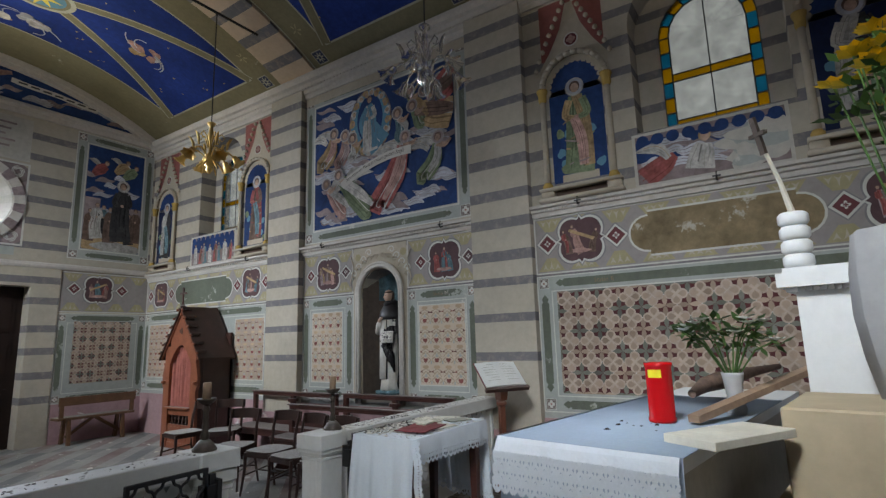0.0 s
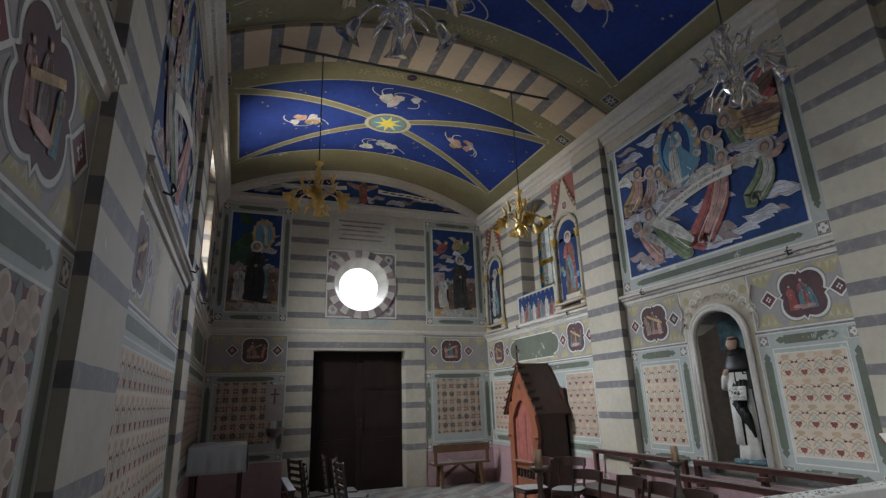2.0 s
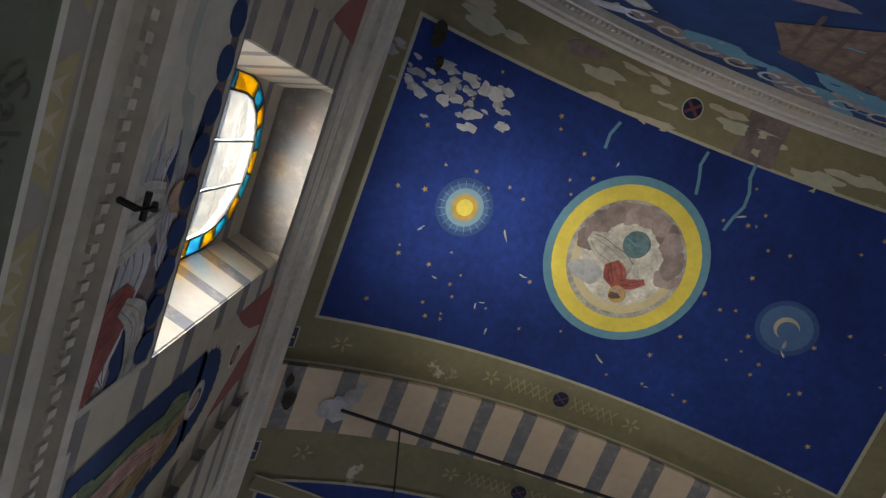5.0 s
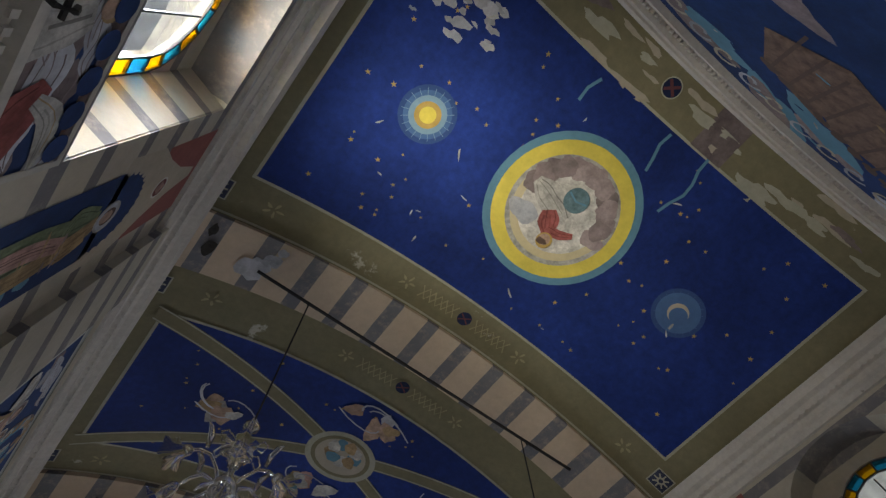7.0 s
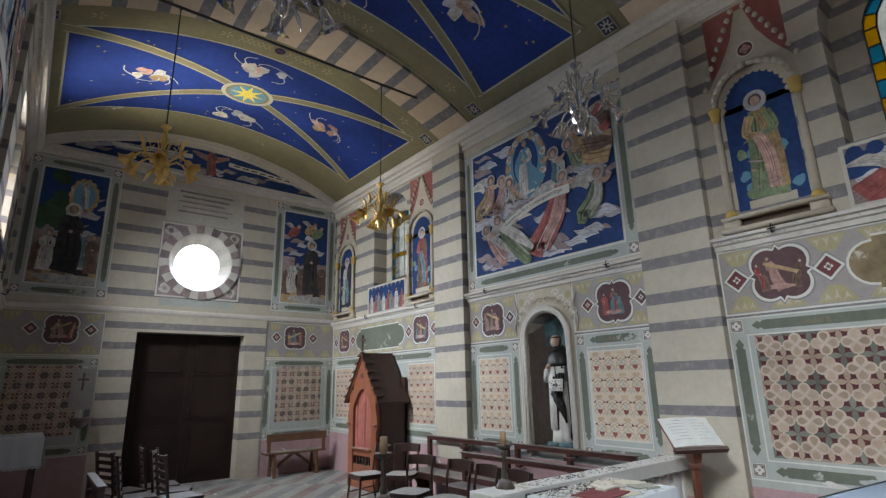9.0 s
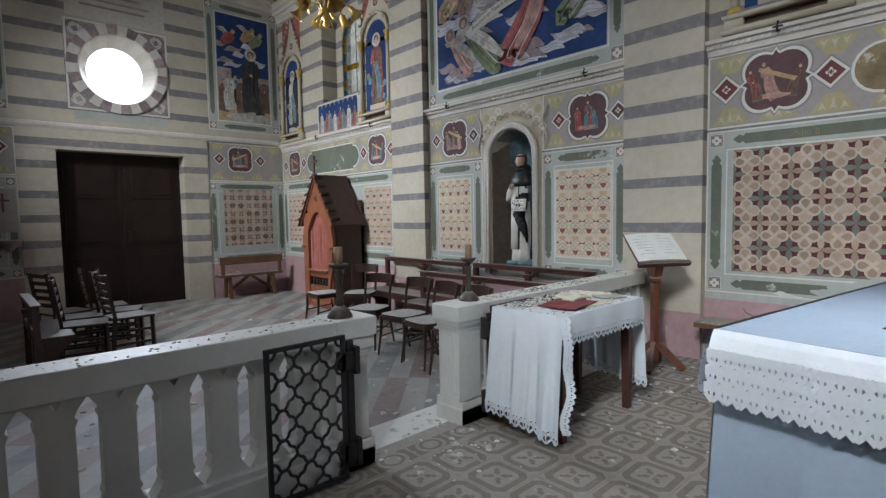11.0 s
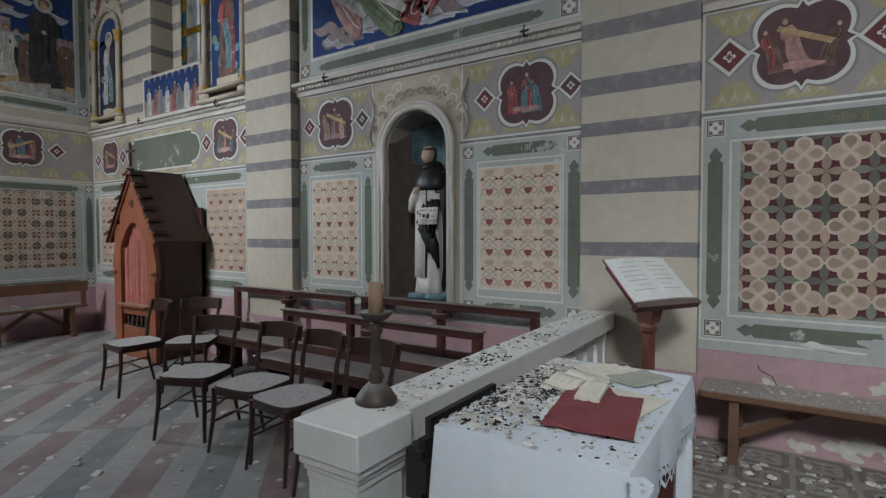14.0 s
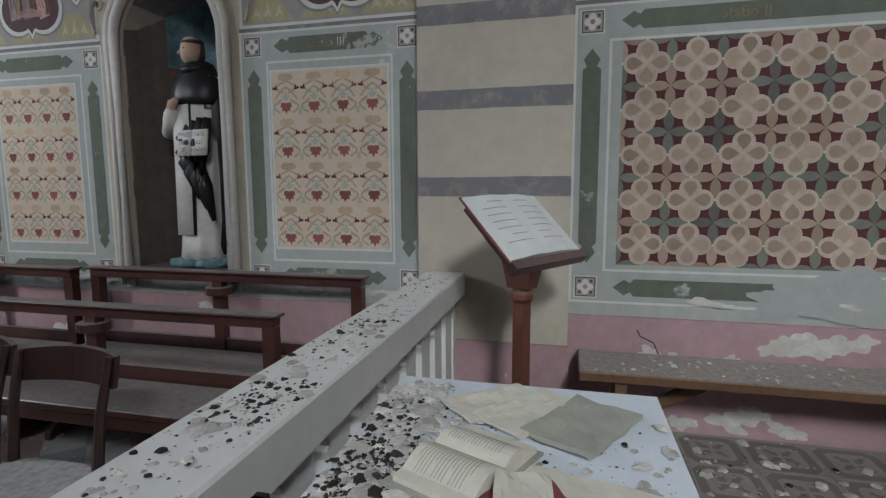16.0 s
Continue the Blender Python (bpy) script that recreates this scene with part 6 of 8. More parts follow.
def hole_half(v):
    """Half width of the pierced openings at height v of 0 to 1."""
    keys = ((0, 0.0), (0.10, 0.8), (0.15, 1.0), (0.18, 0.72), (0.22, 1.0), (0.78, 1.0), (0.82, 0.72), (0.85, 1.0), (0.90, 0.8), (1, 0.0))
    for (a, x), (b, y) in zip(keys, keys[1:]):
        if a <= v <= b:
            return 0.043 * (x + (y - x) * (v - a) / (b - a))
    return 0.0


def balustrade(x0, x1, pillar_x, label, lift=0.0):
    top = empty("balustrade", pose(x0, 0.712, 0), label, "balustrade", "chancel balustrades")
    L = x1 - x0
    bm = bmesh.new()
    box(bm, 0, L, -0.098, 0.098, 0.655 + lift, 0.77 + lift)
    box(bm, 0.004, L - 0.004, -0.075, 0.075, 0.645 + lift, 0.655 + lift)
    bmesh.ops.bevel(bm, geom=bm.edges[:], offset=0.006, segments=1, affect="EDGES")
    part("cap", bm, "white enamel", top)
    bm = bmesh.new()
    box(bm, 0, L, -0.12, 0.12, 0, 0.15)
    box(bm, 0, L, -0.09, 0.09, 0.15, 0.18)
    part("plinth", bm, "white enamel", top)
    n = int(L / PITCH)
    p0 = (L - n * PITCH) / 2
    mesh = None
    vs = [k / 40 for k in range(41)]
    for i in range(n):
        if mesh is None:
            bm = bmesh.new()
            tall = 0.465 + lift
            for s in (-1, 1):   # two halves that leave a small three-cornered hole between them
                edge = [(s * (PITCH / 2 - hole_half(v)), 0.18 + tall * v) for v in vs]
                mid = [(0, 0.18 + tall), (0, 0.18 + tall * 0.985), (s * 0.02, 0.18 + tall * 0.985), (0, 0.18 + tall * 0.925), (0, 0.18)]
                prism(bm, edge + mid, lambda u, v, d: (u, -0.045 + 0.09 * d, v))
            ob = part("baluster", bm, "white enamel", top)
            mesh = ob.data
        else:
            ob = new("baluster", mesh)
            ob.parent = top
        ob.location = (p0 + (i + 0.5) * PITCH, 0, 0)
    for a, b in ((0, p0), (L - p0, L)):
        bm = bmesh.new()
        box(bm, a, b, -0.046, 0.046, 0.18, 0.645 + lift)
        part("end_panel", bm, "white enamel", top)
    bm = bmesh.new()
    px = pillar_x - x0
    box(bm, px - 0.115, px + 0.115, -0.12, 0.12, 0, 0.10)
    hexa(bm, [(px - 0.115, -0.12, 0.10), (px + 0.115, -0.12, 0.10), (px + 0.115, 0.12, 0.10), (px - 0.115, 0.12, 0.10), (px - 0.09, -0.11, 0.15), (px + 0.09, -0.11, 0.15), (px + 0.09, 0.11, 0.15), (px - 0.09, 0.11, 0.15)])
    part("pillar_base", bm, "white enamel", top)
    bm = bmesh.new()
    box(bm, px - 0.106, px + 0.09, -0.094, 0.094, 0.15, 0.60)
    part("pillar_shaft", bm, "white enamel", top)
    bm = bmesh.new()
    o = -1 if pillar_x < -3 else 1
    for w, z0, z1 in ((0.112, 0.60, 0.625), (0.118, 0.625, 0.645), (0.128, 0.645, 0.672 + lift), (0.138, 0.672 + lift, 0.774 + lift)):
        xa, xb = (px - w, px + 0.1) if o > 0 else (px - 0.1, px + w)
        box(bm, xa, xb, -w + 0.012, w - 0.012, z0, z1)
    bmesh.ops.bevel(bm, geom=bm.edges[:], offset=0.004, segments=1, affect="EDGES")
    part("pillar_moulding", bm, "white enamel", top)
    return top


balustrade(XL + 0.01, -3.34, -3.45, "white painted balustrade with pierced pointed openings", 0.043)
balustrade(-2.66, XR - 0.12, -2.55, "white painted balustrade strewn with plaster crumbs")


def gate(m, width, label):
    g = empty("gate", m, label, "gate", "chancel gates")
    bm = bmesh.new()
    for a, b in (((0, 0, 0), (0, 0, 0.74)), ((width, 0, 0), (width, 0, 0.74)), ((0, 0, 0.01), (width, 0, 0.01)), ((0, 0, 0.73), (width, 0, 0.73))):
        bar(bm, a, b, 0.02, 0.02)
    part("gate_frame", bm, "iron", g)
    cols, rows = 3, 5
    mesh = None
    pu, pv = width / cols, 0.72 / rows
    for i in range(cols):
        for j in range(rows):
            if mesh is None:
                bm = bmesh.new()
                r = pv * 0.5
                pts = []
                for k in range(28):
                    a = 2 * math.pi * k / 28
                    q = r * (0.66 + 0.36 * abs(math.cos(2 * a)))
                    pts.append((q * math.cos(a) * pu / pv, 0, q * math.sin(a)))
                tube(bm, pts, 0.008, 5, 0, True)
                ob = part("quatrefoil", bm, "iron", g)
                mesh = ob.data
            else:
                ob = new("quatrefoil", mesh)
                ob.parent = g
            ob.location = ((i + 0.5) * pu, 0, 0.01 + (j + 0.5) * pv)
    bm = bmesh.new()
    bar(bm, (width + 0.05, 0.02, 0.04), (width + 0.05, 0.02, 0.7), 0.025, 0.035)
    part("hanging_post", bm, "iron", g)
    for z in (0.12, 0.6):
        bm = bmesh.new()
        box(bm, width - 0.01, width + 0.09, -0.01, 0.05, z - 0.045, z + 0.045)
        box(bm, width + 0.06, width + 0.085, -0.025, 0.03, z - 0.07, z + 0.07)
        part("hinge", bm, "iron", g)
    return g


gate(pose(-3.96, 0.535, 0.02), 0.40, "black iron gate leaf of quatrefoils, folded open")
gate(pose(-2.05, 0.535, 0.02, 0, 0, 180) @ pose(-0.02, 0, 0), 0.40, "black iron gate leaf standing open behind the table")


def candlestick(x, y, z, tall):
    c = empty("candlestick", pose(x, y, z), "dark bronze candlestick with a stub of brown candle", "candlestick", "altar rail candlesticks")
    s = tall / 0.4
    bm = bmesh.new()
    lathe(bm, [(0.066, 0), (0.068, 0.012), (0.06, 0.025), (0.046, 0.045), (0.026, 0.065)], 18)
    part("base", bm, "bronze", c, "", True)
    bm = bmesh.new()
    lathe(bm, [(r * 0.78, h * s) for r, h in ((0.03, 0.06), (0.024, 0.075), (0.034, 0.095), (0.024, 0.115), (0.018, 0.13), (0.027, 0.15), (0.02, 0.17), (0.019, 0.24), (0.03, 0.255), (0.018, 0.27), (0.022, 0.29))], 14)
    part("stem", bm, "bronze", c, "", True)
    bm = bmesh.new()
    lathe(bm, [(0.015, 0.285 * s), (0.035, 0.295 * s), (0.052, 0.315 * s), (0.054, 0.325 * s), (0.02, 0.32 * s)], 18)
    part("drip_pan", bm, "bronze", c, "", True)
    bm = bmesh.new()
    lathe(bm, [(0.024, 0.318 * s), (0.0235, 0.42 * s), (0.02, 0.425 * s), (0.006, 0.42 * s)], 12)
    part("candle", bm, "wax", c, "", True)
    return c


candlestick(-3.47, 0.70, 0.813, 0.36)
candlestick(-2.44, 0.735, 0.77, 0.36)

# chairs
chair = None
CHAIRS = ((-1.56, 1.72, 2), (-1.52, 2.2, -4), (-1.47, 2.66, 6), (-1.52, 3.25, 24), (-1.25, 4.72, -4), (-0.9, 4.35, 40))


def build_chair(m):
    c = empty("chair", m, "dark bentwood chair with a dusty seat", "chair", "dark wooden chairs")
    bm = bmesh.new()
    out = []
    for k in range(24):
        a = 2 * math.pi * k / 24
        e = 0.5
        out.append((0.205 * math.copysign(abs(math.cos(a)) ** e, math.cos(a)), (0.2 + 0.015 * -math.cos(a)) * math.copysign(abs(math.sin(a)) ** e, math.sin(a))))
    prism(bm, out, lambda u, v, d: (u, v, 0.425 + 0.025 * d))
    part("seat", bm, "chair seat", c, "seat grey with dust")
    bm = bmesh.new()
    for a, b in (((-0.18, -0.17), (0.18, -0.16)), ((-0.18, 0.17), (0.18, 0.16)), ((-0.18, -0.17), (-0.18, 0.17)), ((0.17, -0.16), (0.17, 0.16))):
        bar(bm, (*a, 0.405), (*b, 0.405), 0.02, 0.04)
    part("apron", bm, "chair wood", c)
    for sy in (-1, 1):
        bm = bmesh.new()
        tube(bm, [(-0.215, sy * 0.195, 0), (-0.185, sy * 0.178, 0.25), (-0.18, sy * 0.172, 0.43)], [0.011, 0.016, 0.019], 8)
        part("leg", bm, "chair wood", c)
        bm = bmesh.new()
        tube(bm, [(0.25, sy * 0.18, 0), (0.19, sy * 0.17, 0.25), (0.18, sy * 0.165, 0.45), (0.2, sy * 0.17, 0.62), (0.245, sy * 0.178, 0.80)], [0.012, 0.016, 0.018, 0.016, 0.013], 8)
        part("leg", bm, "chair wood", c)
    bm = bmesh.new()
    n = 10
    for k in range(n):
        y0, y1 = -0.2 + 0.4 * k / n, -0.2 + 0.4 * (k + 1) / n
        f = lambda y: 0.245 + 0.045 * (1 - (y / 0.2) ** 2)
        hexa(bm, [(f(y0) - 0.02, y0, 0.70), (f(y1) - 0.02, y1, 0.70), (f(y1), y1, 0.70), (f(y0), y0, 0.70), (f(y0), y0, 0.80 + 0.012 * math.cos(y0 * 7)), (f(y1), y1, 0.80 + 0.012 * math.cos(y1 * 7)), (f(y1) + 0.02, y1, 0.80 + 0.012 * math.cos(y1 * 7)), (f(y0) + 0.02, y0, 0.80 + 0.012 * math.cos(y0 * 7))])
    bmesh.ops.remove_doubles(bm, verts=bm.verts, dist=0.001)
    part("backrest", bm, "chair wood", c, "curved polished top rail")
    for a, b in (((-0.195, -0.185, 0.2), (0.2, -0.17, 0.24)), ((-0.195, 0.185, 0.2), (0.2, 0.17, 0.24)), ((0, -0.18, 0.22), (0, 0.18, 0.22)), ((0.21, -0.17, 0.18), (0.21, 0.17, 0.18))):
        bm = bmesh.new()
        tube(bm, [a, b], 0.009, 6)
        part("stretcher", bm, "chair wood", c)
    return c


for x, y, r in CHAIRS:
    m = pose(x, y, NAVE, 0, 0, r)
    chair = build_chair(m) if chair is None else chair
    if chair.matrix_world != m and (x, y, r) != CHAIRS[0]:
        copy_thing(chair, m)


def slat_chair(m):
    c = empty("chair", m, "dark ladder-back chair huddled in the shadow of the nave", "chair", "dark wooden chairs in the shade")
    bm = bmesh.new()
    box(bm, -0.21, 0.2, -0.2, 0.2, 0.43, 0.455)
    bmesh.ops.bevel(bm, geom=bm.edges[:], offset=0.006, segments=1, affect="EDGES")
    part("seat", bm, "chair wood", c)
    for sy in (-1, 1):
        bm = bmesh.new()
        bar(bm, (-0.19, sy * 0.18, 0), (-0.185, sy * 0.175, 0.43), 0.034, 0.034)
        part("leg", bm, "chair wood", c)
        bm = bmesh.new()
        bar(bm, (0.22, sy * 0.18, 0), (0.18, sy * 0.18, 0.46), 0.032, 0.036)
        bar(bm, (0.18, sy * 0.18, 0.46), (0.25, sy * 0.18, 0.93), 0.032, 0.03)
        part("leg", bm, "chair wood", c)
        for z in (0.16, 0.3):
            bm = bmesh.new()
            bar(bm, (-0.19, sy * 0.178, z), (0.2, sy * 0.178, z), 0.016, 0.026)
            part("stretcher", bm, "chair wood", c)
    for k in range(5):
        bm = bmesh.new()
        z = 0.55 + 0.085 * k
        x = 0.18 + 0.07 * (z - 0.46) / 0.47
        bar(bm, (x, -0.175, z), (x, 0.175, z), 0.014, 0.045)
        part("slat", bm, "chair wood", c)
    return c


dark_chair = None
for x, y, rz in ((-4.05, 4.75, 170), (-3.62, 4.9, 185), (-4.02, 5.25, 178), (-3.6, 5.4, 160), (-4.1, 5.75, 200), (-3.65, 5.9, 178)):
    if dark_chair is None:
        dark_chair = slat_chair(pose(x, y, NAVE, 0, 0, rz))
    else:
        copy_thing(dark_chair, pose(x, y, NAVE, 0, 0, rz))


# pews along the wall
def pew(m, L, seat_deep, back_h, label, panels=2, kneeler=False):
    """Runs along y from 0; its back is at x = 0 and its seat towards -x."""
    b = empty("pew", m, label, "pew", "dark wooden pews")
    bm = bmesh.new()
    box(bm, -0.045, 0.02, 0, L, back_h - 0.06, back_h - 0.015)
    box(bm, -0.06, 0.025, -0.02, L + 0.02, back_h - 0.015, back_h)
    bmesh.ops.bevel(bm, geom=bm.edges[:], offset=0.005, segments=1, affect="EDGES")
    part("top_rail", bm, "dark wood", b)
    for k in range(panels + 1):
        y = 0.03 + (L - 0.06) * k / panels
        bm = bmesh.new()
        box(bm, -0.04, 0.012, y - 0.03, y + 0.03, 0.0 if k in (0, panels) else 0.36, back_h - 0.06)
        if 0 < k < panels:
            lathe(bm, [(0.075, -0.02), (0.075, 0.02)], 16, 0, (-0.018, y, back_h - 0.11))
        part("back_post", bm, "dark wood", b)
    bm = bmesh.new()
    box(bm, -0.03, 0.005, 0.05, L - 0.05, 0.42, 0.50)
    part("lower_rail", bm, "dark wood", b)
    bm = bmesh.new()
    box(bm, -seat_deep, -0.045, 0.0, L, 0.41, 0.44)
    box(bm, -seat_deep + 0.03, -seat_deep + 0.05, 0.06, L - 0.06, 0.34, 0.41)
    bmesh.ops.bevel(bm, geom=bm.edges[:], offset=0.004, segments=1, affect="EDGES")
    part("seat", bm, "dark wood", b, "seat grey with dust")
    for y in (0.06, L - 0.06):
        bm = bmesh.new()
        out = [(-0.05, 0), (-0.05, 0.41), (-seat_deep + 0.01, 0.41)]
        out += [(-seat_deep + 0.02 + 0.13 * math.sin(math.pi * t), 0.36 - 0.3 * t) for t in (0.1, 0.3, 0.5, 0.7, 0.9)]
        out += [(-seat_deep - 0.01, 0.04), (-seat_deep - 0.01, 0)]
        prism(bm, out, lambda u, v, d: (u, y - 0.018 + 0.036 * d, v))
        part("side_panel", bm, "dark wood", b)
    if kneeler:
        bm = bmesh.new()
        box(bm, -seat_deep - 0.2, -seat_deep - 0.02, 0.05, L - 0.05, 0.12, 0.15)
        for y in (0.1, L - 0.1):
            box(bm, -seat_deep - 0.18, -seat_deep - 0.04, y - 0.02, y + 0.02, 0, 0.12)
        part("kneeler", bm, "dark wood", b)
    return b


pew(pose(-0.13, 1.15, NAVE), 1.72, 0.42, 0.885, "dark wooden pew with an open back against the wall")
pew(pose(-0.2, 2.93, NAVE), 1.72, 0.42, 0.885, "dark wooden pew with an open back beside the confessional")
pew(pose(-0.62, 1.36, NAVE), 1.98, 0.36, 0.79, "low dark wooden pew grey with dust before the wall", 2, False)
pew(pose(-4.5, 4.2, NAVE, 0, 0, 180) @ pose(0, -1.1, 0), 1.1, 0.3, 0.75, "old pew catching window light on its rail")


def bench(m, L, deep, high, mat, label, back=0.0):
    b = empty("bench", m, label, "bench", "plain benches")
    bm = bmesh.new()
    box(bm, -deep / 2, deep / 2, 0, L, high - 0.045, high)
    bmesh.ops.bevel(bm, geom=bm.edges[:], offset=0.006, segments=1, affect="EDGES")
    part("seat", bm, mat, b)
    for y in (0.18, L - 0.18):
        for s in (-1, 1):
            bm = bmesh.new()
            bar(bm, (s * deep * 0.48, y, 0), (s * deep * 0.3, y, high - 0.045), 0.05, 0.06)
            part("leg", bm, mat, b)
        bm = bmesh.new()
        q = 1 if y < L / 2 else -1
        bar(bm, (0, y, 0.12), (0, y + q * 0.4, high - 0.05), 0.035, 0.05)
        part("brace", bm, mat, b)
    if back:
        bm = bmesh.new()
        box(bm, deep / 2 - 0.03, deep / 2, 0, L, back - 0.14, back)
        for y in (0.05, L - 0.05):
            box(bm, deep / 2 - 0.04, deep / 2 - 0.005, y - 0.03, y + 0.03, high, back - 0.13)
        part("backrest", bm, mat, b)
    return b


bench(pose(-0.23, -2.2, 0.0), 2.26, 0.32, 0.40, "brown wood", "plain wooden bench littered with fallen plaster")
bench(pose(-1.5, 8.13, NAVE, 0, 0, -90) @ pose(0, 0, 0, 0, 0, 0), 1.2, 0.3, 0.45, "brown wood", "old wooden bench with a back against the entrance wall", 0.78)

# confessional
conf = empty("confessional", pose(-0.62, 5.97, NAVE), "carved red-brown wooden confessional with gable, cross and curtain", "confessional")
CW, CE, CA, CD = 0.46, 1.46, 2.16, 0.58
bm = bmesh.new()
for s in (-1, 1):
    out = [(s * CW, 0), (s * CW, 0.9), (s * (CW + 0.035), 0.95), (s * (CW + 0.035), 1.1), (s * (CW - 0.02), 1.3), (s * (CW - 0.02), CE + 0.1), (s * 0.30, CE + 0.1), (s * 0.30, 0)]
    prism(bm, out, lambda u, v, d: (-0.02 + 0.05 * d, u, v))
n = 12
for k in range(n):   # pointed arch over the curtain
    a0, a1 = -0.30 + 0.6 * k / n, -0.30 + 0.6 * (k + 1) / n
    f = lambda a: 1.28 + 0.30 * (1 - abs(a / 0.30) ** 1.8)
    g = lambda a: CA - 0.02 - abs(a) * (CA - CE) / CW
    hexa(bm, [(-0.02, a0, f(a0)), (-0.02, a1, f(a1)), (0.03, a1, f(a1)), (0.03, a0, f(a0)), (-0.02, a0, g(a0)), (-0.02, a1, g(a1)), (0.03, a1, g(a1)), (0.03, a0, g(a0))])
bmesh.ops.remove_doubles(bm, verts=bm.verts, dist=0.001)
part("front", bm, "red wood", conf, "carved red-brown front")
bm = bmesh.new()
for s in (-1, 1):
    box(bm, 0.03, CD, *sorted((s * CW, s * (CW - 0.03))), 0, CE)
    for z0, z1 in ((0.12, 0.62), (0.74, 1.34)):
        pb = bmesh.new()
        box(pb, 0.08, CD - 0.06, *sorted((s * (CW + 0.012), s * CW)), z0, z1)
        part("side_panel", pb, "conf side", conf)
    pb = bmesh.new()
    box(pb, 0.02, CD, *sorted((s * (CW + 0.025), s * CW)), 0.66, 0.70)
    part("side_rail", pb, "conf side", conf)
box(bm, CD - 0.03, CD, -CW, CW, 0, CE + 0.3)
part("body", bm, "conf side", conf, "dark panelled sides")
bm = bmesh.new()
for s in (-1, 1):
    out = [(s * (CW + 0.11), CE - 0.12), (s * (CW + 0.11), CE - 0.09), (0, CA + 0.03), (0, CA)]
    prism(bm, out, lambda u, v, d: (-0.06 + (CD + 0.06) * d, u, v))
    for k in range(6):
        t = (k + 0.5) / 6
        y, z = s * (CW + 0.11) * (1 - t), CE - 0.09 + (CA - CE + 0.12) * t
        bar(bm, (-0.065, y, z + 0.03), (0.09, y, z + 0.03), 0.035, 0.04)
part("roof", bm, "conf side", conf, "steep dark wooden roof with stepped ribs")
for s in (-1, 1):
    for k in range(6):
        bm = bmesh.new()
        t = (k + 0.3) / 6
        lathe(bm, [(0.004, -0.02), (0.018, -0.012), (0.02, 0), (0.012, 0.014), (0.002, 0.02)], 8, 0, (-0.075, s * (CW + 0.11) * (1 - t), CE - 0.05 + (CA - CE + 0.12) * t))
        part("crocket", bm, "red wood", conf)
bm = bmesh.new()
lathe(bm, [(0.035, CA + 0.02), (0.05, CA + 0.04), (0.02, CA + 0.06), (0.015, CA + 0.12)], 10, 0, (-0.03, 0, 0))
bar(bm, (-0.03, 0, CA + 0.1), (-0.03, 0, CA + 0.32), 0.028, 0.022)
bar(bm, (-0.03, -0.075, CA + 0.24), (-0.03, 0.075, CA + 0.24), 0.022, 0.028)
for dy, dz in ((-0.08, 0.24), (0.08, 0.24), (0, 0.325)):
    lathe(bm, [(0.004, -0.018), (0.02, 0), (0.004, 0.018)], 8, 0, (-0.03, dy, CA + dz))
part("cross", bm, "dark wood", conf)
bm = bmesh.new()
n = 44
rows = []
for j in range(9):
    z = 0.6 + 0.95 * j / 8
    rows.append([bm.verts.new((0.065 + 0.034 * math.sin(k * 0.98 + 0.12 * j) + 0.012 * math.sin(k * 2.3), -0.30 + 0.6 * k / n, z)) for k in range(n + 1)])
for a, b in zip(rows, rows[1:]):
    for k in range(n):
        bm.faces.new([a[k], a[k + 1], b[k + 1], b[k]])
part("curtain", bm, "curtain red", conf, "faded red curtain in long folds", True)
bm = bmesh.new()
box(bm, -0.012, 0.025, -0.30, 0.30, 0.0, 0.09)
part("threshold", bm, "red wood", conf)
for s in (-1, 1):
    bm = bmesh.new()
    lathe(bm, [(0.045, 0.98), (0.05, 1.0), (0.045, 1.02)], 12, 0, (-0.02, s * (CW - 0.02), 0))
    part("boss", bm, "red wood", conf)
bm = bmesh.new()
prism(bm, [(0.012 + 0.055 * math.cos(a) * (0.6 + 0.4 * abs(math.cos(1.5 * a))), 1.80 + 0.055 * math.sin(a) * (0.6 + 0.4 * abs(math.cos(1.5 * a)))) for a in [2 * math.pi * k / 24 for k in range(24)]], lambda u, v, d: (-0.021 - 0.003 * d, u, v))
part("trefoil", bm, "conf side", conf)

bm = bmesh.new()
box(bm, 0.0, 0.03, -0.30, 0.30, 0.09, 0.36)
box(bm, -0.006, 0.0, -0.24, 0.24, 0.13, 0.32)
box(bm, 0.0, 0.03, -0.30, 0.30, 0.50, 0.60)
part("half_door", bm, "red wood", conf, "panelled half door")
for k in range(5):
    bm = bmesh.new()
    lathe(bm, [(0.012, 0.36), (0.024, 0.385), (0.014, 0.41), (0.024, 0.445), (0.012, 0.47), (0.018, 0.5)], 10, 0, (0.015, -0.2 + 0.1 * k, 0))
    part("baluster", bm, "conf side", conf)
bm = bmesh.new()
box(bm, -0.07, 0.04, -0.33, 0.33, 0.6, 0.625)
part("arm_rest", bm, "red wood", conf, "ledge white with dust")
for s in (-1, 1):   # serrated barge boards under the gable
    bm = bmesh.new()
    for k in range(14):
        t0, t1 = k / 14, (k + 1) / 14
        f = lambda t: (s * (CW + 0.06) * (1 - t), CE - 0.09 + (CA - CE + 0.06) * t)
        (y0, z0), (y1, z1) = f(t0), f(t1)
        prism(bm, [(y0, z0), (y1, z1), ((y0 + y1) / 2, (z0 + z1) / 2 - 0.06)], lambda u, v, d: (-0.045 + 0.02 * d, u, v))
    part("barge_board", bm, "red wood", conf)

# statue: one mesh
bm = bmesh.new()


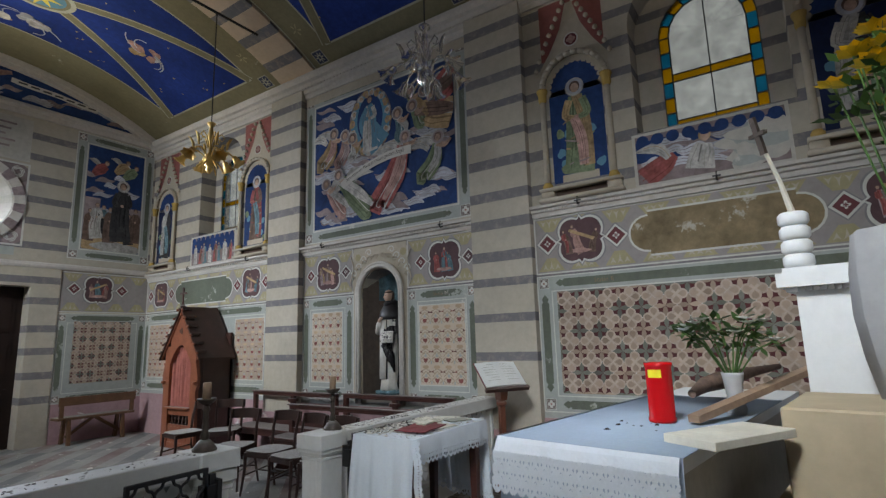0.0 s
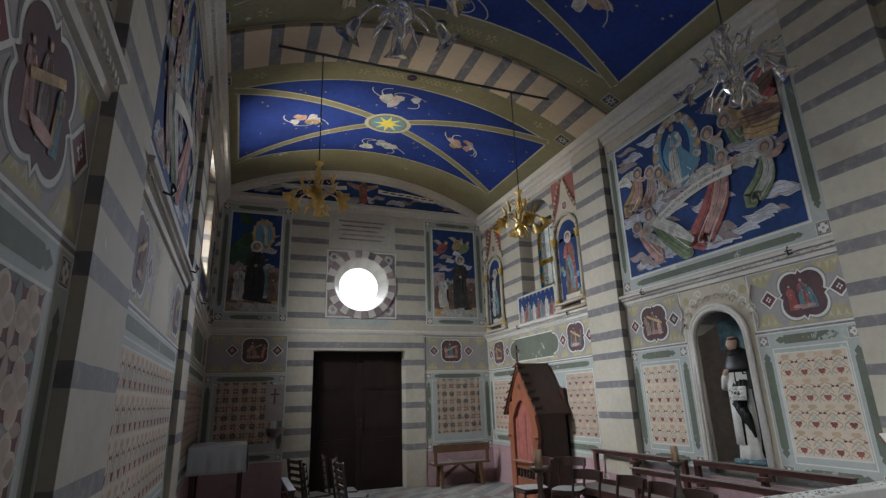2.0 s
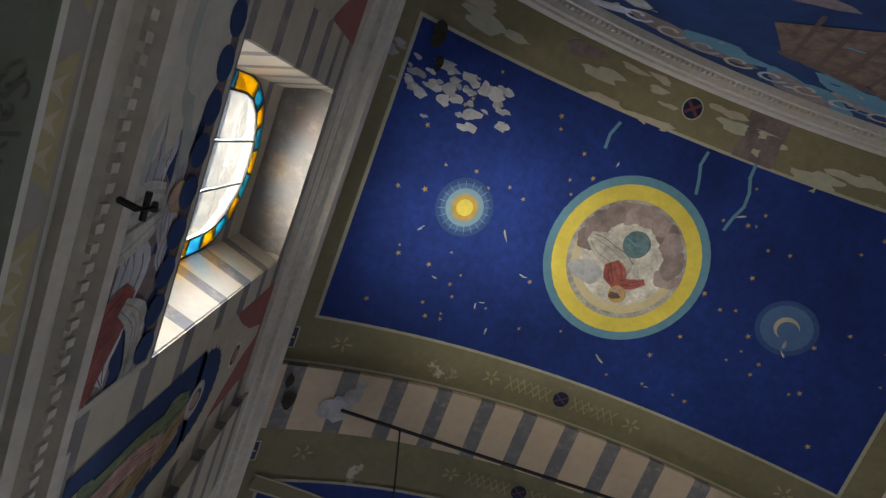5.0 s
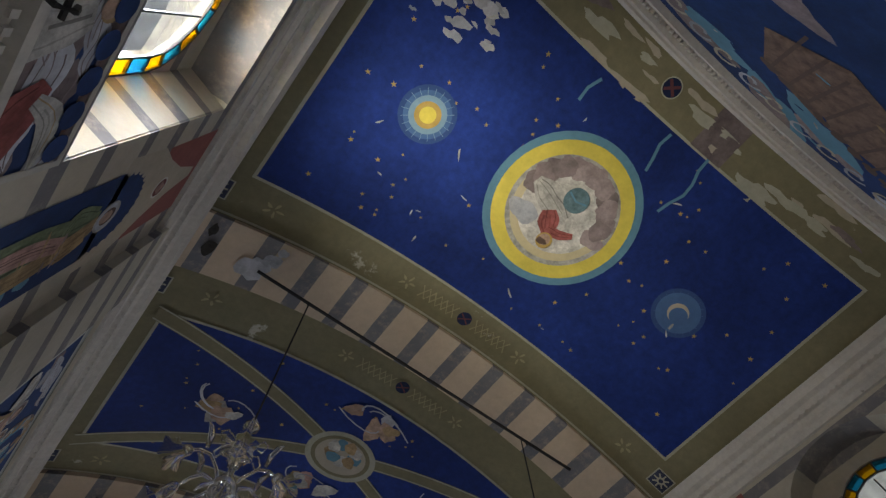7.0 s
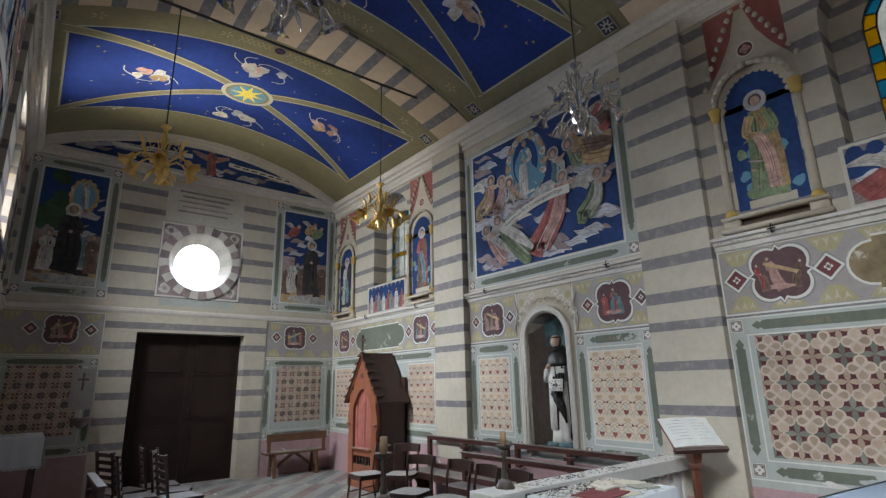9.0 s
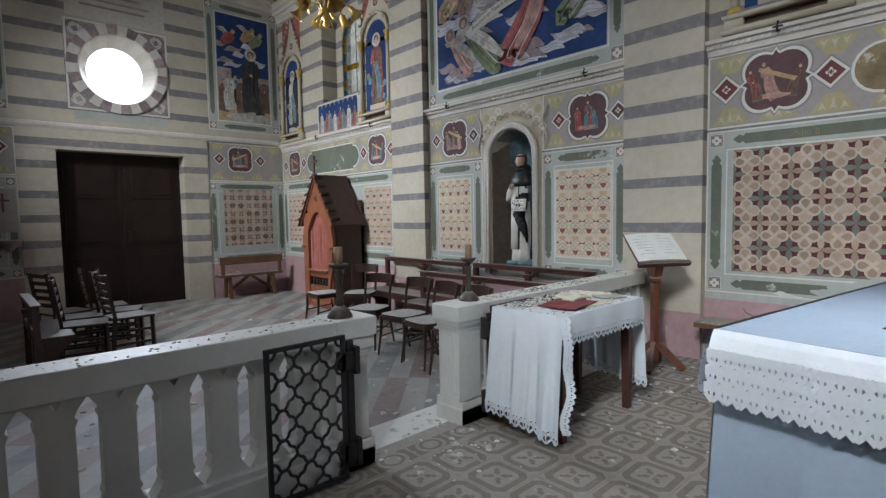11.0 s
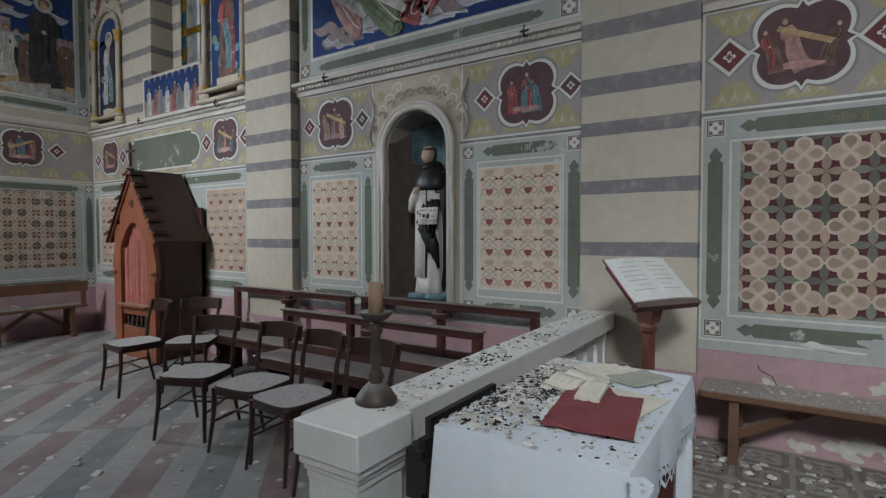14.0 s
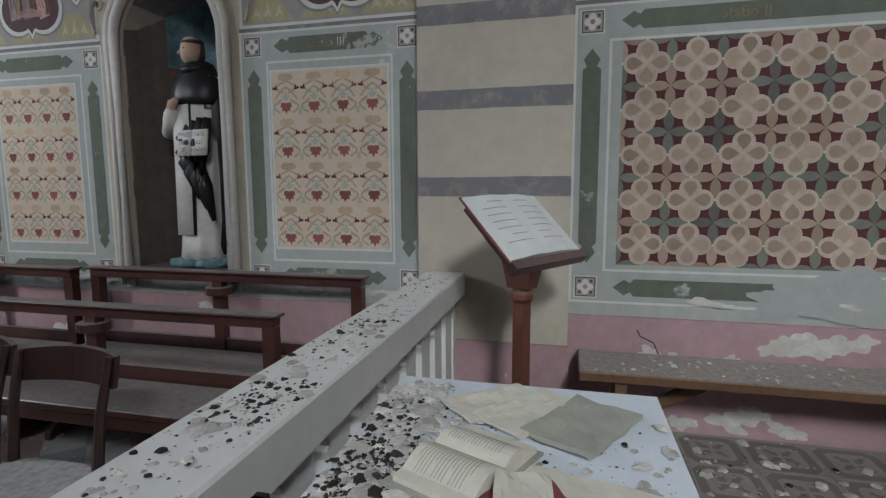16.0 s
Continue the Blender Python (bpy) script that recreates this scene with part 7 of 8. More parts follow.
def robe_ring(z, rx, ry, cx=0.0, cy=0.0, n=28, fold=0.0, ph=0.0):
    out = []
    for k in range(n):
        a = 2 * math.pi * k / n
        q = 1 + fold * math.sin(a * 9 + ph)
        out.append((cx + rx * q * math.cos(a), cy + ry * q * math.sin(a), z))
    return out


def loft(bm, rings, pick):
    vs = [[bm.verts.new(p) for p in r] for r in rings]
    n = len(vs[0])
    for i, (a, b) in enumerate(zip(vs, vs[1:])):
        for k in range(n):
            bm.faces.new([a[k], a[(k + 1) % n], b[(k + 1) % n], b[k]]).material_index = pick(i, k / n)
    bm.faces.new(vs[0][::-1]).material_index = pick(0, 0)
    bm.faces.new(vs[-1]).material_index = pick(len(vs) - 1, 0)


H = 1.40
# white habit, with the front towards -x
loft(bm, [robe_ring(z * H, rx * H, ry * H, 0, 0, 48, 0.05, 0.6) for z, rx, ry in ((0.035, 0.098, 0.108), (0.10, 0.092, 0.100), (0.3, 0.082, 0.088), (0.5, 0.08, 0.088), (0.62, 0.085, 0.098), (0.72, 0.085, 0.108), (0.80, 0.06, 0.09), (0.83, 0.035, 0.04))], lambda i, t: 0)
# black cloak round back and sides, open in front
rings = [robe_ring(z * H, rx * H, ry * H, 0.022 * H, 0.0, 48, 0.035, 0.2) for z, rx, ry in ((0.05, 0.09, 0.105), (0.2, 0.1, 0.135), (0.4, 0.1, 0.135), (0.55, 0.105, 0.13), (0.66, 0.1, 0.13), (0.76, 0.085, 0.122), (0.82, 0.06, 0.075), (0.86, 0.045, 0.05))]
vs = [[bm.verts.new(q) for q in r] for r in rings]
for i, (a, b) in enumerate(zip(vs, vs[1:])):
    for k in range(48):
        ang = 360 * k / 48
        lo, hi = (112, 236) if i < 3 else ((118, 226) if i == 3 else ((125, 212) if i == 4 else (400, 0)))
        if not (lo <= ang <= hi):
            bm.faces.new([a[k], a[(k + 1) % 48], b[(k + 1) % 48], b[k]]).material_index = 1
# cape over the shoulders
loft(bm, [robe_ring(z * H, rx * H, ry * H, -0.006, 0, 24) for z, rx, ry in ((0.68, 0.092, 0.112), (0.71, 0.094, 0.122), (0.76, 0.084, 0.114), (0.805, 0.062, 0.088), (0.835, 0.05, 0.058), (0.86, 0.04, 0.045))], lambda i, t: 1)
tube(bm, [(-0.012 * H + 0.046 * H * math.cos(k * 0.4488), 0.046 * H * math.sin(k * 0.4488), (0.842 - 0.018 * -math.cos(k * 0.4488)) * H) for k in range(14)], 0.017 * H, 8, 1, True)
# gathered drape of the cloak below the book
for k, (y, lo, hi, w) in enumerate(((0.035, 0.44, 0.58, 0.026), (0.0, 0.36, 0.60, 0.036), (-0.045, 0.29, 0.61, 0.04), (-0.095, 0.25, 0.62, 0.042), (-0.14, 0.2, 0.62, 0.036))):
    tube(bm, [(-0.105, y - 0.02, hi * H), (-0.135, y - 0.01, (hi * 0.7 + lo * 0.3) * H), (-0.13, y, (hi * 0.35 + lo * 0.65) * H), (-0.105, y - 0.03, lo * H)], [w * 0.6, w, w * 1.15, 0.012], 10, 1)
# head bent down to one side, hair ring, bare crown
HX, HY = -0.018 * H, 0.008 * H
loft(bm, [robe_ring((0.84 + z) * H, r * H, r * H * 0.84, HX - dx * H, HY + dx * 0.5 * H, 20) for z, r, dx in ((0, 0.026, -0.006), (0.016, 0.024, -0.002), (0.024, 0.030, 0.008), (0.036, 0.037, 0.008), (0.055, 0.042, 0.005), (0.078, 0.044, 0.003), (0.10, 0.041, 0.0), (0.116, 0.03, 0.0), (0.124, 0.012, 0.0))], lambda i, t: 2)
tube(bm, [(HX + 0.003 * H + 0.039 * H * math.cos(k * 0.3927), HY + 0.035 * H * math.sin(k * 0.3927), (0.941 - 0.005 * math.cos(k * 0.3927 - 2.7)) * H) for k in range(16)], 0.0085 * H, 8, 3, True)
loft(bm, [robe_ring((0.84 + z) * H, r * H, r * H, HX + 0.028 * H, HY - 0.002 * H, 18) for z, r in ((0.028, 0.022), (0.05, 0.029), (0.08, 0.031), (0.104, 0.028))], lambda i, t: 3)
tube(bm, [(HX - 0.036 * H, HY + 0.022 * H, 0.914 * H), (HX - 0.046 * H, HY + 0.028 * H, 0.892 * H), (HX - 0.038 * H, HY + 0.022 * H, 0.888 * H)], [0.003, 0.007, 0.004], 6, 2)
for q in (-1, 1):
    tube(bm, [(HX - (0.040 - 0.004 * q) * H, HY + (0.016 + 0.014 * q) * H, 0.909 * H), (HX - (0.036 - 0.012 * q) * H, HY + (0.018 + 0.024 * q) * H, 0.911 * H)], 0.0035, 5, 3)
# wide white sleeve, forearm and hand
tube(bm, [(-0.03, 0.125, 0.99), (-0.07, 0.15, 0.86), (-0.10, 0.13, 0.80), (-0.13, 0.085, 0.90), (-0.14, 0.06, 0.93)], [0.05, 0.056, 0.05, 0.042, 0.03], 12, 0)
tube(bm, [(-0.14, 0.075, 0.925), (-0.155, 0.045, 0.955), (-0.15, 0.01, 0.98)], [0.026, 0.027, 0.012], 8, 2)
# scapular panel with its dark edge
for hw, x, mi in ((0.066, -0.140, 1), (0.060, -0.143, 0)):
    hexa(bm, [(x, 0.016 - hw, 0.195), (x, 0.016 + hw, 0.195), (x + 0.04, 0.016 + hw, 0.195), (x + 0.04, 0.016 - hw, 0.195), (x + 0.018, 0.02 - hw, 0.99), (x + 0.018, 0.02 + hw, 0.99), (x + 0.05, 0.02 + hw, 0.99), (x + 0.05, 0.02 - hw, 0.99)], mi)
# open book with its words
for s, words in ((1, ("TIMETE", "DEUM", "ET")), (-1, ("DATE", "ILLI", "HONOREM"))):
    c = -0.10 + s * 0.055
    hexa(bm, [(-0.175, c - 0.054, 0.655), (-0.175, c + 0.054, 0.655), (-0.165, c + 0.054, 0.655), (-0.165, c - 0.054, 0.655), (-0.16, c - 0.054, 0.80), (-0.16, c + 0.054, 0.80), (-0.15, c + 0.054, 0.80), (-0.15, c - 0.054, 0.80)], 0)
    for i, w in enumerate(words):
        text_outline(bm, w, 0.034 if len(w) < 7 else 0.026, lambda a, b: (-0.1775 + (0.772 - 0.043 * i + b - 0.655) * 0.1034, c - a * 0.85, 0.772 - 0.043 * i + b), 4)
box(bm, -0.13, 0.15, -0.17, 0.17, 0, 0.045, 5)
for k in range(14):
    a = k * 0.45
    lathe(bm, [(0.05, 0), (0.04, 0.03), (0.01, 0.045)], 7, 5, (0.12 * math.cos(a), 0.16 * math.sin(a), 0.012))
statue = part("statue", bm, ["statue white", "statue black", "statue skin", "statue hair", "ink", "robe teal"], None, "", True)
statue.matrix_world = pose(0.12, 2.28, 0.722, 0, 0, -8)
tagged(statue, "painted plaster statue in black and white robes holding a book", "statue")

# credence table beside the balustrade, with its cloth
TX0, TX1, TY0, TY1, TZ = -2.5, -1.56, -0.06, 0.47, 0.77
tab = empty("table", pose((TX0 + TX1) / 2, (TY0 + TY1) / 2, 0), "small dark table standing against the balustrade", "table")
tw, td = (TX1 - TX0) / 2 - 0.02, (TY1 - TY0) / 2 - 0.02
bm = bmesh.new()
box(bm, -tw, tw, -td, td, TZ - 0.04, TZ - 0.006)
part("tabletop", bm, "dark wood", tab)
bm = bmesh.new()
box(bm, -tw + 0.05, tw - 0.05, -td + 0.04, td - 0.04, TZ - 0.12, TZ - 0.041)
part("apron", bm, "dark wood", tab)
for sx in (-1, 1):
    for sy in (-1, 1):
        bm = bmesh.new()
        x, y = sx * (tw - 0.06), sy * (td - 0.05)
        hexa(bm, [(x - 0.022, y - 0.022, 0), (x + 0.022, y - 0.022, 0), (x + 0.022, y + 0.022, 0), (x - 0.022, y + 0.022, 0), (x - 0.032, y - 0.032, TZ - 0.041), (x + 0.032, y - 0.032, TZ - 0.041), (x + 0.032, y + 0.032, TZ - 0.041), (x - 0.032, y + 0.032, TZ - 0.041)])
        part("leg", bm, "dark wood", tab)


def hanging(bm, p0, p1, out, drop0, drop1, n=40, wave=0.02, flare=0.05, rows=10, lace=0.0, ph=0.0, mi=0):
    """Cloth falling from the edge p0 to p1; drop0 and drop1 its lengths at the ends."""
    p0, p1, out = Vector(p0), Vector(p1), Vector(out)
    grid = []
    for j in range(rows + 1):
        t = j / rows
        row = []
        for k in range(n + 1):
            s = k / n
            d = drop0 + (drop1 - drop0) * s
            edge = 0.0
            w = wave * t * (math.sin(s * 17 + ph) + 0.6 * math.sin(s * 31 + 1.3 + ph) + 0.35 * math.sin(s * 53 + ph))
            row.append(bm.verts.new(p0.lerp(p1, s) + out * (flare * t + w + 0.006 * min(1.0, 3 * t)) + Vector((0, 0, -d * t - edge))))
        grid.append(row)
    for a, b in zip(grid, grid[1:]):
        for k in range(n):
            bm.faces.new([a[k], a[k + 1], b[k + 1], b[k]]).material_index = mi
    return grid[-1]


def lace_edge(bm, row, depth, pitch=0.05, down=(0, 0, -1), mi=0):
    """A border of openwork: a net of thin threads ending in points."""
    pts = [v.co.copy() for v in row]
    L = sum((b - a).length for a, b in zip(pts, pts[1:]))
    n = max(3, int(L / pitch))

    def along(s):
        f = s * (len(pts) - 1)
        i = min(int(f), len(pts) - 2)
        return pts[i].lerp(pts[i + 1], f - i)
    dn = Vector(down)
    side = (pts[-1] - pts[0]).normalized()
    nrm = side.cross(dn).normalized() * 0.002
    def thread(a, b, w=0.010):
        d = (b - a).normalized()
        t = d.cross(nrm).normalized() * w / 2
        bm.faces.new([bm.verts.new(q) for q in (a - t, a + t, b + t, b - t)]).material_index = mi
    for k in range(n):
        a, m, b = along(k / n), along((k + 0.5) / n), along((k + 1) / n)
        for f0, f1 in ((0, 0.6), (0.6, 0)):
            thread(a + dn * depth * f0, m + dn * depth * (f0 + 0.4), 0.013)
            thread(m + dn * depth * (f0 + 0.4), b + dn * depth * f0, 0.013)
        thread(a + dn * depth * 0.6, m + dn * depth * 0.0)
        thread(m, b + dn * depth * 0.6)
        thread(a + dn * depth * 0.3, b + dn * depth * 0.3)
        thread(a, a + dn * depth * 0.6)
        thread(m, m + dn * depth, 0.009)


cl = empty("tablecloth", pose(0, 0, 0), "white cloth with lace edges hanging nearly to the floor", "tablecloth", "altar linen")
bm = bmesh.new()
g = 16
vv = [[bm.verts.new((TX0 + (TX1 - TX0) * i / g, TY0 + (TY1 - TY0) * j / g, TZ + 0.004 * (noise.noise((i * 0.6, j * 0.6, 3)) + 0.5) * min(1, i, j, g - i, g - j))) for i in range(g + 1)] for j in range(g + 1)]
for j in range(g):
    for i in range(g):
        bm.faces.new([vv[j][i], vv[j][i + 1], vv[j + 1][i + 1], vv[j + 1][i]])
r1 = hanging(bm, (TX0, TY1, TZ), (TX0, TY0, TZ), (-1, 0, 0), 0.58, 0.66, 44, 0.018, 0.06)
r2 = hanging(bm, (TX0, TY0, TZ), (TX1, TY0, TZ), (0, -1, 0), 0.10, 0.12, 44, 0.006, 0.01, 5)
r3 = hanging(bm, (TX1, TY0, TZ), (TX1, TY1, TZ), (1, 0, 0), 0.58, 0.5, 30, 0.02, 0.05)
ends = [([v.co.copy() for v in r], d) for r, d in ((r1, 0.07), (r2, 0.06), (r3, 0.07))]
part("cloth", bm, "cloth white", cl, "", True)
for pts, d in ends:
    bm = bmesh.new()
    lace_edge(bm, [bm.verts.new(q) for q in pts], d)
    part("lace_edge", bm, "cloth white", cl, "white crochet lace")
bm = bmesh.new()
c0 = [bm.verts.new((TX0 - 0.03 - 0.02 * math.sin(t * 9), TY0 - 0.005 - 0.03 * math.sin(t * 7) ** 2, TZ - 0.66 * t)) for t in [k / 12 for k in range(13)]]
lace_edge(bm, c0, 0.05, 0.035, (0.6, -0.8, 0))
part("lace_edge", bm, "cloth white", cl)


def leaf_block(bm, L, W, h, curl, mi=0, n=10):
    """One half of an open book: pages that bulge towards the spine."""
    for k in range(n):
        a, b = k / n, (k + 1) / n
        f = lambda t: h * (1 - 0.5 * t) + curl * math.sin(math.pi * min(t * 1.3, 1))
        hexa(bm, [(a * W, 0, 0), (b * W, 0, 0), (b * W, L, 0), (a * W, L, 0), (a * W, 0, f(a)), (b * W, 0, f(b)), (b * W, L, f(b)), (a * W, L, f(a))], mi)


def book_open(m, L, W, h, paper, cover, label, lines=14, curl=0.012):
    b = empty("open_book", m, label, "book", "books and papers")
    bm = bmesh.new()
    box(bm, -W - 0.008, W + 0.008, -0.008, L + 0.008, 0, 0.005)
    part("cover", bm, cover, b)
    for s in (-1, 1):
        bm = bmesh.new()
        leaf_block(bm, L, W, h, curl)
        bmesh.ops.translate(bm, verts=bm.verts, vec=(0, 0, 0.005))
        for k in range(lines):
            y = L * (0.88 - 0.76 * k / lines)
            w = W * (0.62 if k % 5 else 0.4)
            for a in range(4):
                u0, u1 = 0.16 * W + a * w / 4, 0.16 * W + (a + 1) * w / 4
                fz = lambda u: 0.0062 + h * (1 - 0.5 * u / W) + curl * math.sin(math.pi * min(u / W * 1.3, 1))
                bm.faces.new([bm.verts.new(q) for q in ((u0, y, fz(u0)), (u1, y, fz(u1)), (u1, y + L * 0.012, fz(u1)), (u0, y + L * 0.012, fz(u0)))]).material_index = 1
        if s < 0:
            bmesh.ops.scale(bm, verts=bm.verts, vec=(-1, 1, 1))
            bmesh.ops.reverse_faces(bm, faces=bm.faces)
        part("page_block", bm, [paper, "paper grey"], b)
    return b


def folder(m, L, W, h, mat, label):
    bm = bmesh.new()
    n = 8
    vs = [[bm.verts.new((W * i / n, L * j / n, h + 0.006 * noise.noise((i * 0.5 + L * 31, j * 0.5, W * 7)))) for i in range(n + 1)] for j in range(n + 1)]
    for j in range(n):
        for i in range(n):
            bm.faces.new([vs[j][i], vs[j][i + 1], vs[j + 1][i + 1], vs[j + 1][i]])
    ret = bmesh.ops.extrude_face_region(bm, geom=bm.faces[:])
    bmesh.ops.translate(bm, verts=[e for e in ret["geom"] if isinstance(e, bmesh.types.BMVert)], vec=(0, 0, -h))
    ob = part("paper_folder", bm, mat)
    ob.matrix_world = m
    return tagged(ob, label, "paper", "books and papers")


T = TZ + 0.008
folder(pose(-2.34, -0.03, T + 0.008, 0, 0, 8), 0.24, 0.33, 0.007, "book red", "worn dark red folder flat on the table")
folder(pose(-2.24, 0.02, T, 0, 0, -14), 0.25, 0.3, 0.004, "paper", "stained sheet of buff paper under the folder")
folder(pose(-2.13, 0.12, T + 0.017, 0, 0, 6), 0.075, 0.17, 0.012, "paper", "thin buff booklet on the folder")
folder(pose(-2.08, 0.06, T + 0.006, 0, 0, 30), 0.12, 0.16, 0.006, "book red", "small dark red card on the cloth")
book_open(pose(-1.95, 0.20, T, 0, 0, -24), 0.125, 0.095, 0.018, "paper", "paper grey", "old open book with curling yellowed pages", 16, 0.014)
folder(pose(-1.86, 0.08, T, 0, 0, -30), 0.13, 0.19, 0.009, "paper grey", "dusty grey-green booklet on the cloth")
folder(pose(-1.82, 0.19, T, 0, 0, -38), 0.12, 0.19, 0.006, "paper", "dusty pale pamphlet at the table edge")
folder(pose(-1.78, 0.28, T, 0, 0, -48), 0.11, 0.18, 0.005, "paper", "curled buff leaflet on the cloth")

# lectern
lec = empty("lectern", pose(-0.62, 0.29, 0, 0, 0, -31), "red-brown wooden lectern on a splayed foot", "lectern")
bm = bmesh.new()
bar(bm, (0, 0, 0.05), (0, 0, 0.98), 0.05, 0.05)
lathe(bm, [(0.03, 0.74), (0.05, 0.76), (0.05, 0.78), (0.03, 0.80)], 12)
hexa(bm, [(-0.036, -0.045, 0.80), (0.036, -0.045, 0.80), (0.036, 0.045, 0.80), (-0.036, 0.045, 0.80), (-0.042, -0.075, 0.92), (0.042, -0.075, 0.92), (0.042, 0.09, 0.985), (-0.042, 0.09, 0.985)])
part("post", bm, "lectern wood", lec)
for a in (45, 135, 225, 315):
    bm = bmesh.new()
    c, s = math.cos(radians(a)), math.sin(radians(a))
    bar(bm, (0.02 * c, 0.02 * s, 0.22), (0.24 * c, 0.24 * s, 0.02), 0.04, 0.05)
    part("foot", bm, "lectern wood", lec)
TILT = Matrix.Rotation(radians(43), 4, "X")
bm = bmesh.new()
box(bm, -0.22, 0.22, -0.15, 0.14, -0.012, 0.012)
box(bm, -0.24, 0.24, -0.18, -0.15, -0.012, 0.03)
bmesh.ops.transform(bm, matrix=Matrix.Translation((0, 0, 1.02)) @ TILT, verts=bm.verts)
part("desk", bm, "dark wood", lec)
book_open(pose(-0.62, 0.29, 0, 0, 0, -31) @ Matrix.Translation((0, 0, 1.03)) @ TILT @ pose(0, -0.145, 0.004), 0.31, 0.225, 0.016, "paper white", "book red", "large open book with a dark red cover on the lectern", 7, 0.006)
bpy.data.objects["open_book.001"]["label"] = "large open book with a dark red cover on the lectern"

# rods and chandeliers
for y in (0.35, 3.86):
    rod = empty("tie_rod", pose(0, y, 5.88), "thin black iron tie rod across the arch", "tie rod", "tie rods")
    bm = bmesh.new()
    tube(bm, [(-4.93, 0, 0), (-0.95, 0, 0)], 0.018, 6)
    part("rod", bm, "iron", rod)
    for x in (-4.37, -1.6):
        bm = bmesh.new()
        tube(bm, [(x - 0.03, 0, 0.02), (x, 0, -0.05), (x + 0.03, 0, 0.02)], 0.008, 5)
        part("hook", bm, "iron", rod)


def chandelier(x, y, top, mat, glass, label, group):
    c = empty("chandelier", pose(x, y, top), label, "chandelier", group)
    bm = bmesh.new()
    tube(bm, [(0, 0, 5.86 - top), (0, 0, 0)], 0.007, 5)
    part("cord", bm, "iron", c)
    bm = bmesh.new()
    lathe(bm, [(0.004, 0.02), (0.055, 0.0), (0.05, -0.02), (0.02, -0.05), (0.03, -0.12), (0.045, -0.18), (0.02, -0.26), (0.022, -0.40), (0.05, -0.44), (0.085, -0.50), (0.075, -0.56), (0.03, -0.60), (0.045, -0.64), (0.01, -0.69)], 16)
    part("stem", bm, glass if glass == "crystal" else mat, c, "", True)
    arm0 = None
    for k in range(6):
        turn = Matrix.Rotation(2 * math.pi * k / 6 + 0.3, 4, "Z")
        if arm0 is None:
            bm = bmesh.new()
            tube(bm, [(0.04, 0, -0.50), (0.09, 0, -0.43), (0.16, 0, -0.38), (0.23, 0, -0.40), (0.28, 0, -0.45)], 0.011, 6)
            tube(bm, [(0.03, 0, -0.34), (0.07, 0, -0.20), (0.13, 0, -0.15), (0.17, 0, -0.20), (0.14, 0, -0.25), (0.11, 0, -0.22)], 0.007, 6)
            arm = part("arm", bm, mat if glass != "crystal" else "crystal", c, "", True)
            bm = bmesh.new()
            for k2, (r2, z2) in enumerate(((0.016, 0.0), (0.034, -0.02), (0.036, -0.06), (0.05, -0.10), (0.088, -0.135))):
                ring2 = [bm.verts.new((r2 * (1 + (0.16 * math.cos(6 * a2) if k2 == 4 else 0)) * math.cos(a2), r2 * (1 + (0.16 * math.cos(6 * a2) if k2 == 4 else 0)) * math.sin(a2), z2)) for a2 in [2 * math.pi * q2 / 24 for q2 in range(24)]]
                if k2:
                    for q2 in range(24):
                        bm.faces.new([last2[q2], last2[(q2 + 1) % 24], ring2[(q2 + 1) % 24], ring2[q2]])
                last2 = ring2
            bmesh.ops.rotate(bm, verts=bm.verts, matrix=Matrix.Rotation(radians(-38), 3, "Y"))
            bmesh.ops.translate(bm, verts=bm.verts, vec=(0.28, 0, -0.44))
            shade = part("shade", bm, glass, arm, "flared flower-shaped shade", True)
            bm = bmesh.new()
            tube(bm, [(0.2, 0, -0.36), (0.21, 0, -0.28), (0.24, 0, -0.22), (0.27, 0, -0.2)], [0.012, 0.02, 0.016, 0.004], 6)
            leaf = part("leaf", bm, glass, arm, "", True)
            arm0 = (arm.data, shade.data, leaf.data)
            arm.matrix_basis = turn
        else:
            arm = new("arm", arm0[0])
            arm.parent = c
            arm.matrix_basis = turn
            for nm, me in (("shade", arm0[1]), ("leaf", arm0[2])):
                o = new(nm, me)
                o.parent = arm
    for k in range(6):
        bm = bmesh.new()
        a = 2 * math.pi * (k + 0.5) / 6
        tube(bm, [(0.05 * math.cos(a), 0.05 * math.sin(a), -0.5), (0.14 * math.cos(a), 0.14 * math.sin(a), -0.6), (0.17 * math.cos(a), 0.17 * math.sin(a), -0.66)], [0.008, 0.014, 0.004], 6)
        part("drop", bm, glass, c, "", True)
    return c


chandelier(-4.37, 3.86, 4.33, "brass", "brass", "gilt chandelier with flower-shaped cups on a long cord", "gilt chandeliers")
chandelier(-1.6, 3.86, 4.28, "brass", "brass", "gilt chandelier with flower-shaped cups on a long cord", "gilt chandeliers")
chandelier(-4.37, 0.35, 4.18, "crystal", "crystal", "clear glass chandelier with flared flower shades", "glass chandeliers")
chandelier(-1.68, 0.35, 4.27, "crystal", "crystal", "clear glass chandelier with flared flower shades", "glass chandeliers")

